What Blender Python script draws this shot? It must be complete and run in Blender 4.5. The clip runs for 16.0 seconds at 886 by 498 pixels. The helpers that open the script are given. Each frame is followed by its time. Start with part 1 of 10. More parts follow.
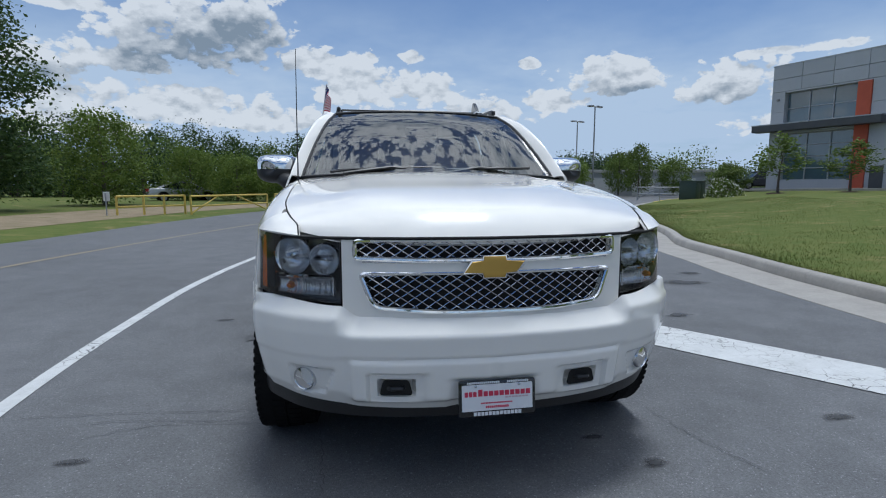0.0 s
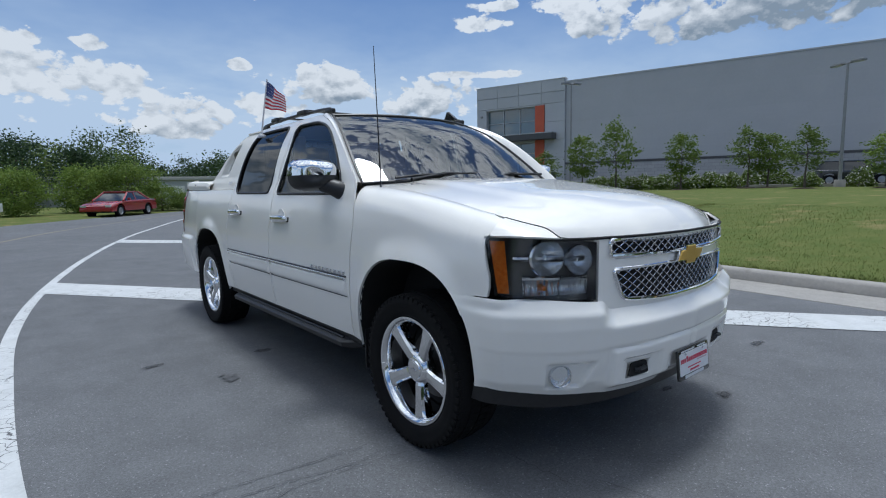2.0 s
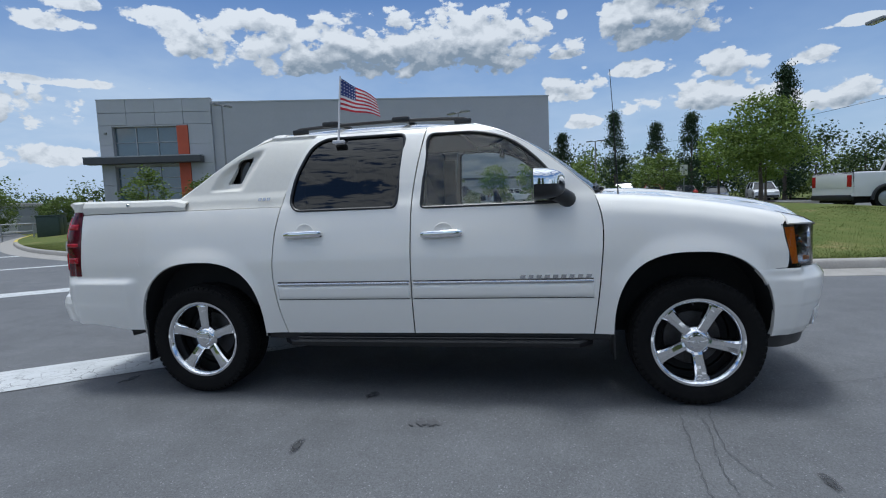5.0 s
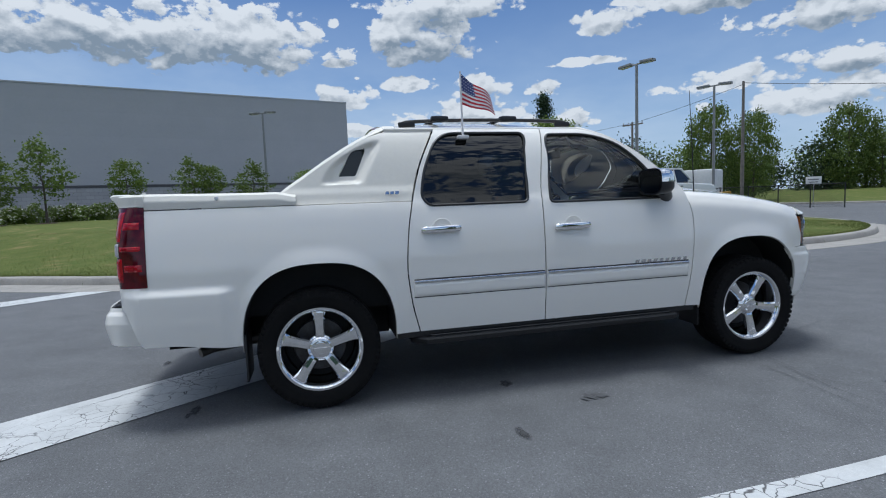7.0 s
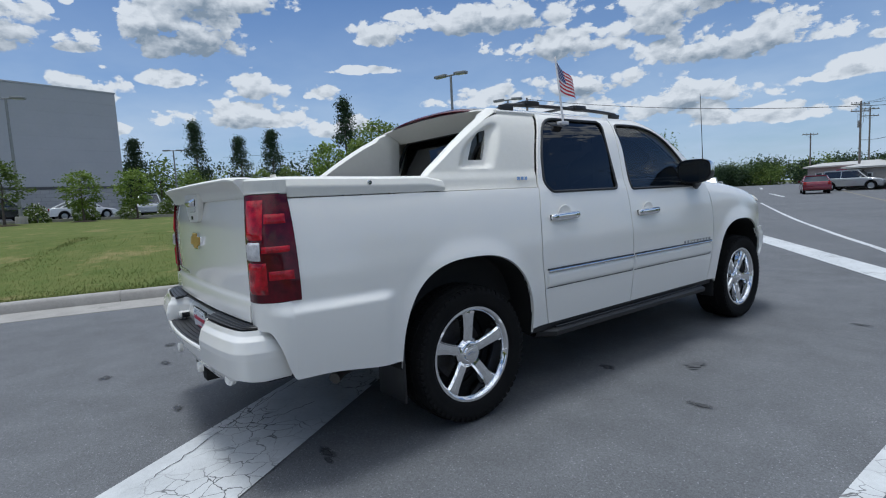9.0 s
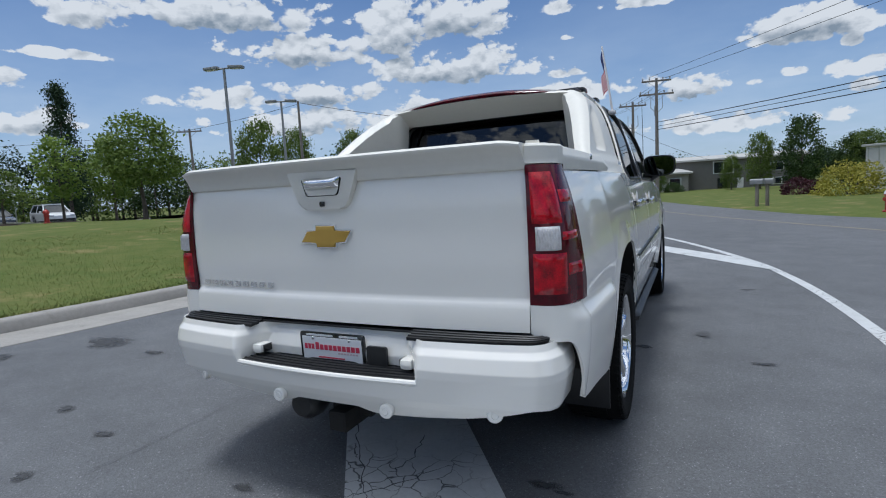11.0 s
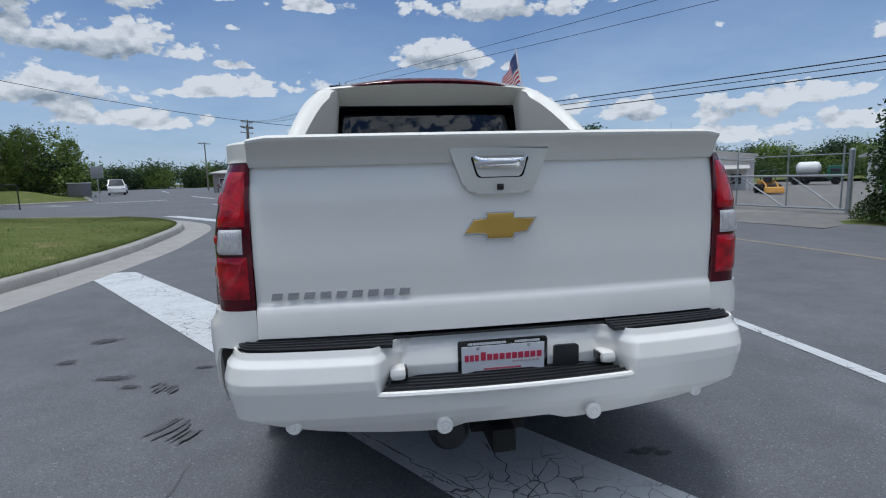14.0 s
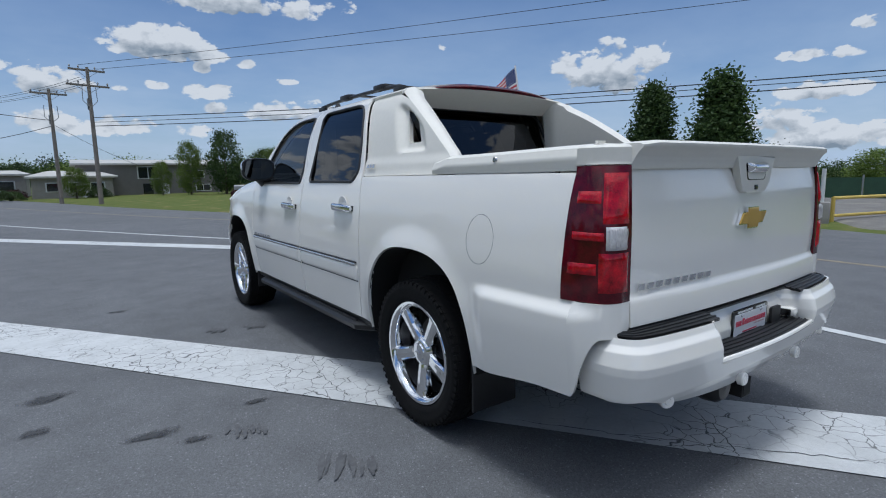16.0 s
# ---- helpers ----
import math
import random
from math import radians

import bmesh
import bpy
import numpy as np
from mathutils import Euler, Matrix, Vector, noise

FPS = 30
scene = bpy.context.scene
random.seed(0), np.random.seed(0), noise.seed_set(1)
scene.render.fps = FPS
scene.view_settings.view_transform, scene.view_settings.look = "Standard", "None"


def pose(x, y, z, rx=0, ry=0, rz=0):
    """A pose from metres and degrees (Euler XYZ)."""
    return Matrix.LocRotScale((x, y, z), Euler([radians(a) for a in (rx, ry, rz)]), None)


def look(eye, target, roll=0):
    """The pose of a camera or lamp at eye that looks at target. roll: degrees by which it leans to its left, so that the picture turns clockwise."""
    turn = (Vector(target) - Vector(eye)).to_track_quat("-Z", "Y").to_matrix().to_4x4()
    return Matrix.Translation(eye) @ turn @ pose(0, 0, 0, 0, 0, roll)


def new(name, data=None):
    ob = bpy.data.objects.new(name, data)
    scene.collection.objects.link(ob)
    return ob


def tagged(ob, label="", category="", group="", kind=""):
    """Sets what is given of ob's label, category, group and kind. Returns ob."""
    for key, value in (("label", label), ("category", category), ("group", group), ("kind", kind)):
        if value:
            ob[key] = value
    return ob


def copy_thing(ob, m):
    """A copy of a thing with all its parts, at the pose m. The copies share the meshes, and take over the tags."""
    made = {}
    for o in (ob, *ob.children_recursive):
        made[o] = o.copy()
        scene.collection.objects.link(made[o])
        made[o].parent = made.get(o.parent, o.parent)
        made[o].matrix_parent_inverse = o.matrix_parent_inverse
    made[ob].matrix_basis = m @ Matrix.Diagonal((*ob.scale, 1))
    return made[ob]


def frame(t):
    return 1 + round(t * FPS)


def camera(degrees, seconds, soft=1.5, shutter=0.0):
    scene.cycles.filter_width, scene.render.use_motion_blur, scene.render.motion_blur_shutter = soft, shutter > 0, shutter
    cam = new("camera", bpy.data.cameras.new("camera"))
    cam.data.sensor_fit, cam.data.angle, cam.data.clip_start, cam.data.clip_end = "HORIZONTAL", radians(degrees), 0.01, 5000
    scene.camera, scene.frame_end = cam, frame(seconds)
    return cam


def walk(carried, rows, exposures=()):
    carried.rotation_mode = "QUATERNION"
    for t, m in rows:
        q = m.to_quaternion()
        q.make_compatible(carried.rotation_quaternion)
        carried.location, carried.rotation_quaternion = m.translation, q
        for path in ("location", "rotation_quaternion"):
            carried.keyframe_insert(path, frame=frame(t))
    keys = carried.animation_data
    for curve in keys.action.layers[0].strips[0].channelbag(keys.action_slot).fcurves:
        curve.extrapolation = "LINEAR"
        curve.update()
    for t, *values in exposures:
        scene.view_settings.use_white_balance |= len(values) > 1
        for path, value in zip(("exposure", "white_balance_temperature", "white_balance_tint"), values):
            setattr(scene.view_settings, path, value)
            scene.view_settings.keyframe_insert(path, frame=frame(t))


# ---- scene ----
cam = camera(81.0, 16.0, soft=1.1)
PATH = [
    (0, (-0.538, -2.802, 1.269), (-0.192, -0.847, 1.023), 0.0),
    (0.5, (-0.988, -2.694, 1.263), (-0.406, -0.798, 1.003), -0.0),
    (1, (-1.478, -2.58, 1.271), (-0.695, -0.754, 1.038), -0.7),
    (1.5, (-1.944, -2.314, 1.272), (-0.902, -0.627, 1.009), -0.8),
    (2, (-2.436, -2.02, 1.282), (-1.168, -0.49, 1.05), -1.0),
    (2.5, (-2.858, -1.637, 1.268), (-1.391, -0.296, 1.046), -1.0),
    (3, (-3.265, -1.208, 1.28), (-1.644, -0.057, 1.057), -1.4),
    (3.5, (-3.545, -0.735, 1.282), (-1.805, 0.227, 1.07), -1.9),
    (4, (-3.852, -0.196, 1.288), (-2.01, 0.56, 1.095), -2.1),
    (4.5, (-4.042, 0.352, 1.28), (-2.13, 0.912, 1.097), -2.3),
    (5, (-4.244, 0.928, 1.286), (-2.285, 1.289, 1.109), -2.4),
    (5.6, (-4.417, 1.637, 1.292), (-2.421, 1.751, 1.117), -2.4),
    (6.25, (-4.453, 2.418, 1.296), (-2.459, 2.257, 1.116), -2.3),
    (6.9, (-4.339, 3.174, 1.296), (-2.387, 2.743, 1.112), -2.2),
    (7.5, (-4.105, 3.812, 1.293), (-2.227, 3.149, 1.11), -2.3),
    (8, (-3.861, 4.311, 1.289), (-2.057, 3.465, 1.111), -2.6),
    (8.5, (-3.537, 4.724, 1.282), (-1.829, 3.702, 1.091), -2.8),
    (9.1, (-3.087, 5.194, 1.273), (-1.514, 3.961, 1.071), -3.0),
    (9.75, (-2.502, 5.626, 1.264), (-1.120, 4.174, 1.056), -3.2),
    (10.4, (-1.875, 5.947, 1.257), (-0.734, 4.303, 1.045), -3.3),
    (11, (-1.315, 6.117, 1.253), (-0.441, 4.332, 1.032), -3.2),
    (11.5, (-0.87, 6.201, 1.251), (-0.237, 4.317, 1.02), -2.8),
    (12, (-0.46, 6.252, 1.242), (-0.027, 4.314, 1.004), -2.4),
    (12.5, (-0.161, 6.215, 1.25), (0.076, 4.244, 1.001), -2.0),
    (13, (-0.004, 6.218, 1.278), (0.044, 4.236, 1.02), -1.6),
    (13.5, (0.14, 6.24, 1.276), (0.003, 4.263, 1.007), -1.3),
    (14, (0.451, 6.162, 1.269), (0.155, 4.204, 0.991), -1.6),
    (14.5, (0.896, 6.059, 1.267), (0.38, 4.147, 0.986), -1.5),
    (15, (1.394, 5.926, 1.277), (0.664, 4.088, 0.98), -1.4),
    (15.5, (1.88, 5.747, 1.29), (0.94, 4.005, 0.999), -1.2),
    (16, (2.379, 5.501, 1.301), (1.221, 3.895, 1.02), -1.0),
]
walk(cam, [(t, look(eye, target, roll)) for t, eye, target, roll in PATH], [(0.0, -0.18, 5880, 7.0), (3.0, -0.08, 5920, 7.0), (8.0, -0.11, 5950, 7.0), (12.0, -0.14, 6000, 8.0), (16.0, -0.23, 5910, 8.0)])

# ---- world and sun ----
SUN_AZ, SUN_EL = 50, 82
# heaps of cumulus: compass direction, height, half-width, half-height (degrees), greyness of the base
CLOUDS_FRONT = [
    (-26, 10.3, 3.2, 1.9, 0.6), (-25, 5.5, 4.8, 1.7, 0.3), (-24, 15.3, 3.3, 0.7, 0), (-20, 11.0, 2.8, 1.3, 0.6), (-17, 7.1, 9.6, 2.0, 0.2), (-14, 14.2, 7.0, 3.5, 1), (-10, 16.2, 4.0, 2.4, 1), (-8, 6.4, 6.6, 1.4, 0.2), (-3, 11.9, 3.4, 1.7, 0.2), (1, 12.9, 1.8, 0.8, 0), (4, 9.6, 8.3, 2.0, 0.2), (7, 13.1, 1.2, 0.6, 0), (14, 6.9, 4.9, 1.8, 0.4), (19, 12.3, 1.0, 0.5, 0), (22, 8.5, 3.5, 1.1, 0.2),
]
CLOUDS_LEFT_FRONT = [
    (28, 10.3, 5.5, 1.9, 0.5), (38, 9.3, 6.3, 1.8, 0.4), (43, 5.3, 3.9, 0.9, 0.2), (44, 16.6, 2.8, 0.8, 0.3), (44, 11.8, 4.8, 0.4, 0), (46, 18.1, 2.9, 0.5, 0.2), (53, 18.0, 3.9, 0.8, 0.3), (56, 16.4, 3.1, 1.9, 0.5), (62, 18.2, 3.8, 1.2, 0.4), (70, 16.8, 3.5, 1.6, 0.2),
]
CLOUDS_LEFT = [
    (71, 15.7, 11.1, 2.7, 1), (81, 15.8, 11.4, 3.0, 1), (88, 16.7, 4.2, 1.6, 0.2), (93, 14.5, 1.7, 0.5, 0), (93, 18.2, 0.6, 0.5, 0), (94, 11.2, 2.5, 1.4, 0.5), (95, 7.6, 1.5, 0.7, 0.2),
]
CLOUDS_LEFT_REAR = [
    (101, 12.3, 2.8, 0.8, 0.2), (102, 16.5, 6.0, 2.5, 1), (105, 19.4, 6.9, 1.6, 0.6), (107, 9.0, 6.3, 1.3, 0.4), (109, 11.6, 2.9, 1.4, 0.4), (115, 11.2, 1.6, 0.8, 0.3), (117, 7.6, 3.4, 1.0, 0.4), (120, 13.5, 3.6, 0.4, 0), (122, 16.8, 3.5, 1.2, 0.4), (124, 18.5, 2.4, 0.5, 0.2),
]
CLOUDS_REAR_LEFT = [
    (133, 10.1, 5.3, 1.1, 0.3), (134, 17.7, 8.8, 1.5, 0.7), (141, 14.4, 7.3, 1.5, 0.6), (142, 10.5, 7.3, 1.2, 0.5), (142, 7.6, 8.2, 1.5, 0.4), (150, 16.4, 3.7, 2.5, 0.6),
]
CLOUDS_REAR = [
    (153, 8.0, 5.8, 1.4, 0.6), (156, 17.2, 5.5, 1.8, 0.8), (156, 12.7, 7.8, 1.7, 0.7), (159, 5.9, 5.8, 0.9, 0.3), (164, 8.6, 2.1, 0.5, 0.1), (167, 17.5, 2.0, 0.8, 0.2), (168, 11.3, 1.8, 0.5, 0), (168, 14.7, 0.8, 0.3, 0), (170, 9.4, 5.6, 1.1, 0.3),
]
CLOUDS_REAR_ROAD = [
    (176, 17.1, 3.5, 0.8, 0.2), (180, 8.4, 3.1, 1.3, 0.6), (183, 4.8, 7.0, 1.0, 0.2), (185, 8.4, 0.9, 0.4, 0), (188, 8.8, 1.0, 0.4, 0.1), (189, 12.5, 4.9, 1.5, 0.6), (192, 10.5, 0.6, 0.5, 0), (193, 8.5, 2.4, 0.9, 0.3), (193, 6.6, 1.6, 0.7, 0.2), (195, 16.6, 9.5, 1.2, 0.6), (196, 11.1, 0.8, 0.5, 0), (199, 6.6, 4.7, 1.0, 0.4), (200, 9.6, 1.0, 0.3, 0),
]
CLOUDS_REAR_RIGHT = [
    (209, 5.9, 3.4, 1.1, 0.4), (218, 3.1, 3.3, 0.8, 0.2), (218, 5.5, 3.8, 1.3, 0.5), (223, 6.4, 3.8, 1.0, 0.3), (226, 3.8, 2.8, 0.9, 0.3), (233, 9.8, 5.1, 2.2, 0.7), (248, 4.4, 2.7, 1.2, 0.5), (250, 9.8, 1.5, 0.5, 0.1), (251, 6.7, 2.6, 0.8, 0.4), (252, 2.5, 4.2, 1.2, 0.4), (253, 9.6, 1.1, 0.5, 0.1), (254, 11.7, 0.8, 0.5, 0.1),
]
CLOUDS_OVERHEAD = [
    (-50, 20, 14, 6, 0.6), (-42, 9, 9, 3, 0.4), (275, 14, 12, 5, 0.6), (288, 8, 9, 3, 0.4), (15, 42, 22, 6, 0.5), (64, 31, 15, 5, 0.4), (84, 25, 14, 3.5, 0.4), (100, 42, 18, 7, 0.5), (145, 32, 12, 4, 0.4),
    (5, 60, 34, 7, 0.4), (62, 56, 30, 7, 0.4), (220, 48, 20, 8, 0.5), (260, 36, 16, 7, 0.5), (180, 60, 34, 8, 0.4), (190, 30, 10, 4, 0.4), (235, 26, 9, 3.5, 0.4), (-20, 30, 12, 4.5, 0.5),
]
CLOUDS = CLOUDS_OVERHEAD + CLOUDS_FRONT + CLOUDS_LEFT_FRONT + CLOUDS_LEFT + CLOUDS_LEFT_REAR + CLOUDS_REAR_LEFT + CLOUDS_REAR + CLOUDS_REAR_ROAD + CLOUDS_REAR_RIGHT
world = bpy.data.worlds.new("world")
scene.world = world
world.use_nodes = True


def build_sky():
    nt = world.node_tree
    nt.nodes.clear()
    N, L = nt.nodes.new, nt.links.new
    out, bg = N("ShaderNodeOutputWorld"), N("ShaderNodeBackground")
    sky = N("ShaderNodeTexSky")
    sky.sky_type, sky.sun_disc = "NISHITA", False
    sky.sun_elevation, sky.sun_rotation = radians(SUN_EL), radians(SUN_AZ)
    sky.air_density, sky.dust_density, sky.ozone_density = 1.0, 0.5, 2.2
    tc = N("ShaderNodeTexCoord")
    way = tc.outputs["Generated"]
    sep = N("ShaderNodeSeparateXYZ")
    L(way, sep.inputs[0])

    def plug(n, k, v):
        if isinstance(v, (int, float, tuple)):
            n.inputs[k].default_value = v
        else:
            L(v, n.inputs[k])

    def math_node(op, a, b=None, c=None, clamp=False):
        n = N("ShaderNodeMath")
        n.operation, n.use_clamp = op, clamp
        for k, v in enumerate((a, b, c)):
            if v is not None:
                plug(n, k, v)
        return n.outputs[0]

    def vec(op, a, b=None, c=None, value=False):
        n = N("ShaderNodeVectorMath")
        n.operation = op
        for k, v in enumerate((a, b, c)):
            if v is not None:
                plug(n, k, v)
        return n.outputs["Value" if value else "Vector"]

    def ramp(v, a, b, lo=0.0, hi=1.0, smooth=False):
        n = N("ShaderNodeMapRange")
        n.interpolation_type = "SMOOTHSTEP" if smooth else "LINEAR"
        L(v, n.inputs["Value"])
        for key, val in (("From Min", a), ("From Max", b), ("To Min", lo), ("To Max", hi)):
            n.inputs[key].default_value = val
        return n.outputs[0]

    def mix(f, a, b, blend="MIX"):
        n = N("ShaderNodeMix")
        n.data_type, n.blend_type = "RGBA", blend
        plug(n, "Factor", f), plug(n, "A", a), plug(n, "B", b)
        return n.outputs["Result"]

    up = math_node("MAXIMUM", sep.outputs[2], 0.0)
    # compass direction and height in degrees; the compass is cut behind the wood
    mid = 113.0
    cs, sn = math.cos(radians(mid)), math.sin(radians(mid))
    east = math_node("ADD", math_node("MULTIPLY", sep.outputs[0], cs), math_node("MULTIPLY", sep.outputs[1], -sn))
    north = math_node("ADD", math_node("MULTIPLY", sep.outputs[0], sn), math_node("MULTIPLY", sep.outputs[1], cs))
    az = math_node("MULTIPLY_ADD", math_node("ARCTAN2", east, north), 180 / math.pi, mid)
    el = math_node("MULTIPLY", math_node("ARCSINE", sep.outputs[2]), 180 / math.pi)
    place = N("ShaderNodeCombineXYZ")
    L(az, place.inputs[0]), L(el, place.inputs[1])
    place = place.outputs[0]

    # billows: rounded cells at two sizes on a stirred direction, and once more a little higher for their own shade
    def billows(v):
        fine = N("ShaderNodeTexNoise")
        L(v, fine.inputs["Vector"])
        fine.inputs["Scale"].default_value, fine.inputs["Detail"].default_value, fine.inputs["Roughness"].default_value = 16.0, 8.0, 0.62
        stir = vec("MULTIPLY_ADD", fine.outputs["Color"], (0.07, 0.07, 0.07), v)
        cells = []
        for scale in (17.0, 42.0):
            n = N("ShaderNodeTexVoronoi")
            n.inputs["Scale"].default_value = scale
            L(stir, n.inputs["Vector"])
            cells.append(n.outputs["Distance"])
        return math_node("MULTIPLY_ADD", fine.outputs[0], 1.25, math_node("MULTIPLY_ADD", cells[0], -0.50, math_node("MULTIPLY_ADD", cells[1], -0.36, -0.25)))

    tall = vec("MULTIPLY", way, (1.0, 1.0, 1.6))
    lump = billows(tall)
    above = billows(vec("ADD", tall, (0.0, 0.0, 0.022)))
    far, base = None, None
    for a, e, wa, we, grey in CLOUDS:
        wa, we = wa * 1.12, we * 1.22
        v = vec("MULTIPLY_ADD", place, (1 / wa, 1 / we, 0.0), (-a / wa, -e / we, 0.0))
        v = vec("MAXIMUM", v, vec("MULTIPLY", v, (-1.0, -1.55, 0.0)))
        r2 = vec("DOT_PRODUCT", v, v, value=True)
        far = r2 if far is None else math_node("MINIMUM", far, r2)
        if grey >= 0.4:
            v = vec("MULTIPLY_ADD", place, (1 / wa, 1.4 / we, 0.0), (-a / wa, -1.4 * e / we + 0.75, 0.0))
            r2 = math_node("MULTIPLY_ADD", vec("DOT_PRODUCT", v, v, value=True), 1.0, 1.0 - grey)
            base = r2 if base is None else math_node("MINIMUM", base, r2)
    total = math_node("SUBTRACT", 1.0, math_node("MINIMUM", far, 3.0))
    # a broken field of clouds high overhead
    lift = math_node("ADD", up, 0.16)
    deck = N("ShaderNodeCombineXYZ")
    L(math_node("DIVIDE", sep.outputs[0], lift), deck.inputs[0]), L(math_node("DIVIDE", sep.outputs[1], lift), deck.inputs[1])
    big, soft = N("ShaderNodeTexNoise"), N("ShaderNodeTexNoise")
    for n, scale, detail, rough in ((big, 1.6, 3.0, 0.5), (soft, 0.9, 5.0, 0.6)):
        n.inputs["Scale"].default_value, n.inputs["Detail"].default_value, n.inputs["Roughness"].default_value = scale, detail, rough
        L(deck.outputs[0], n.inputs["Vector"])
    field = math_node("ADD", math_node("MULTIPLY_ADD", big.outputs[0], 3.2, -1.35), ramp(up, 0.34, 0.60, -2.0, 0.15, True))
    dens = math_node("ADD", math_node("MULTIPLY", math_node("MAXIMUM", total, field), 0.62), math_node("MULTIPLY_ADD", lump, 2.1, 0.17))
    cover = ramp(dens, -0.02, 0.26, 0.0, 1.0, True)
    # sunlit tops, grey bases
    belly = math_node("SUBTRACT", 1.15, math_node("MINIMUM", base, 3.0))
    light = math_node("ADD", math_node("MULTIPLY", math_node("SUBTRACT", lump, above), 1.5), math_node("MULTIPLY_ADD", math_node("MAXIMUM", belly, -0.3), -0.72, math_node("MULTIPLY_ADD", dens, -0.12, 0.80)))
    shade = mix(ramp(light, 0.0, 1.0), CLOUD_BASE, CLOUD_TOP)
    toward = vec("DOT_PRODUCT", way, tuple(sun_way()), value=True)
    glow = ramp(toward, 0.35, 1.0, 1.0, 2.0, True)
    bright = N("ShaderNodeVectorMath")
    bright.operation = "SCALE"
    L(shade, bright.inputs[0]), L(glow, bright.inputs["Scale"])
    # thin bright veil low over the horizon, thickest ahead of the truck
    ahead = ramp(sep.outputs[1], -0.3, 0.95, 1.05, 2.3)
    veil = math_node("MULTIPLY", math_node("MULTIPLY", ramp(up, 0.0, 0.36, 1.05, 0.0), ahead), math_node("MULTIPLY_ADD", soft.outputs[0], 1.9, -0.25, clamp=True), clamp=True)
    blue = mix(1.0, sky.outputs[0], SKY_TINT, "MULTIPLY")
    hazy = mix(veil, blue, VEIL)
    L(mix(math_node("MULTIPLY", cover, 0.97), hazy, bright.outputs[0]), bg.inputs[0])
    bg.inputs[1].default_value = 0.104
    L(bg.outputs[0], out.inputs[0])


def sun_way():
    a, e = radians(SUN_AZ), radians(SUN_EL)
    return Vector((math.sin(a) * math.cos(e), math.cos(a) * math.cos(e), math.sin(e)))


CLOUD_TOP, CLOUD_BASE, VEIL, SKY_TINT = (7.4, 7.5, 7.7, 1), (2.4, 2.9, 3.5, 1), (4.9, 5.9, 7.3, 1), (0.74, 0.84, 1.0, 1)
build_sky()
sun_data = bpy.data.lights.new("sun", "SUN")
sun_data.energy, sun_data.angle, sun_data.color = 2.4, radians(14), (1.0, 0.985, 0.965)
sun = new("sun", sun_data)
sun.matrix_world = look(sun_way() * 60, (0, 0, 0))
scene.view_settings.exposure = 0.0


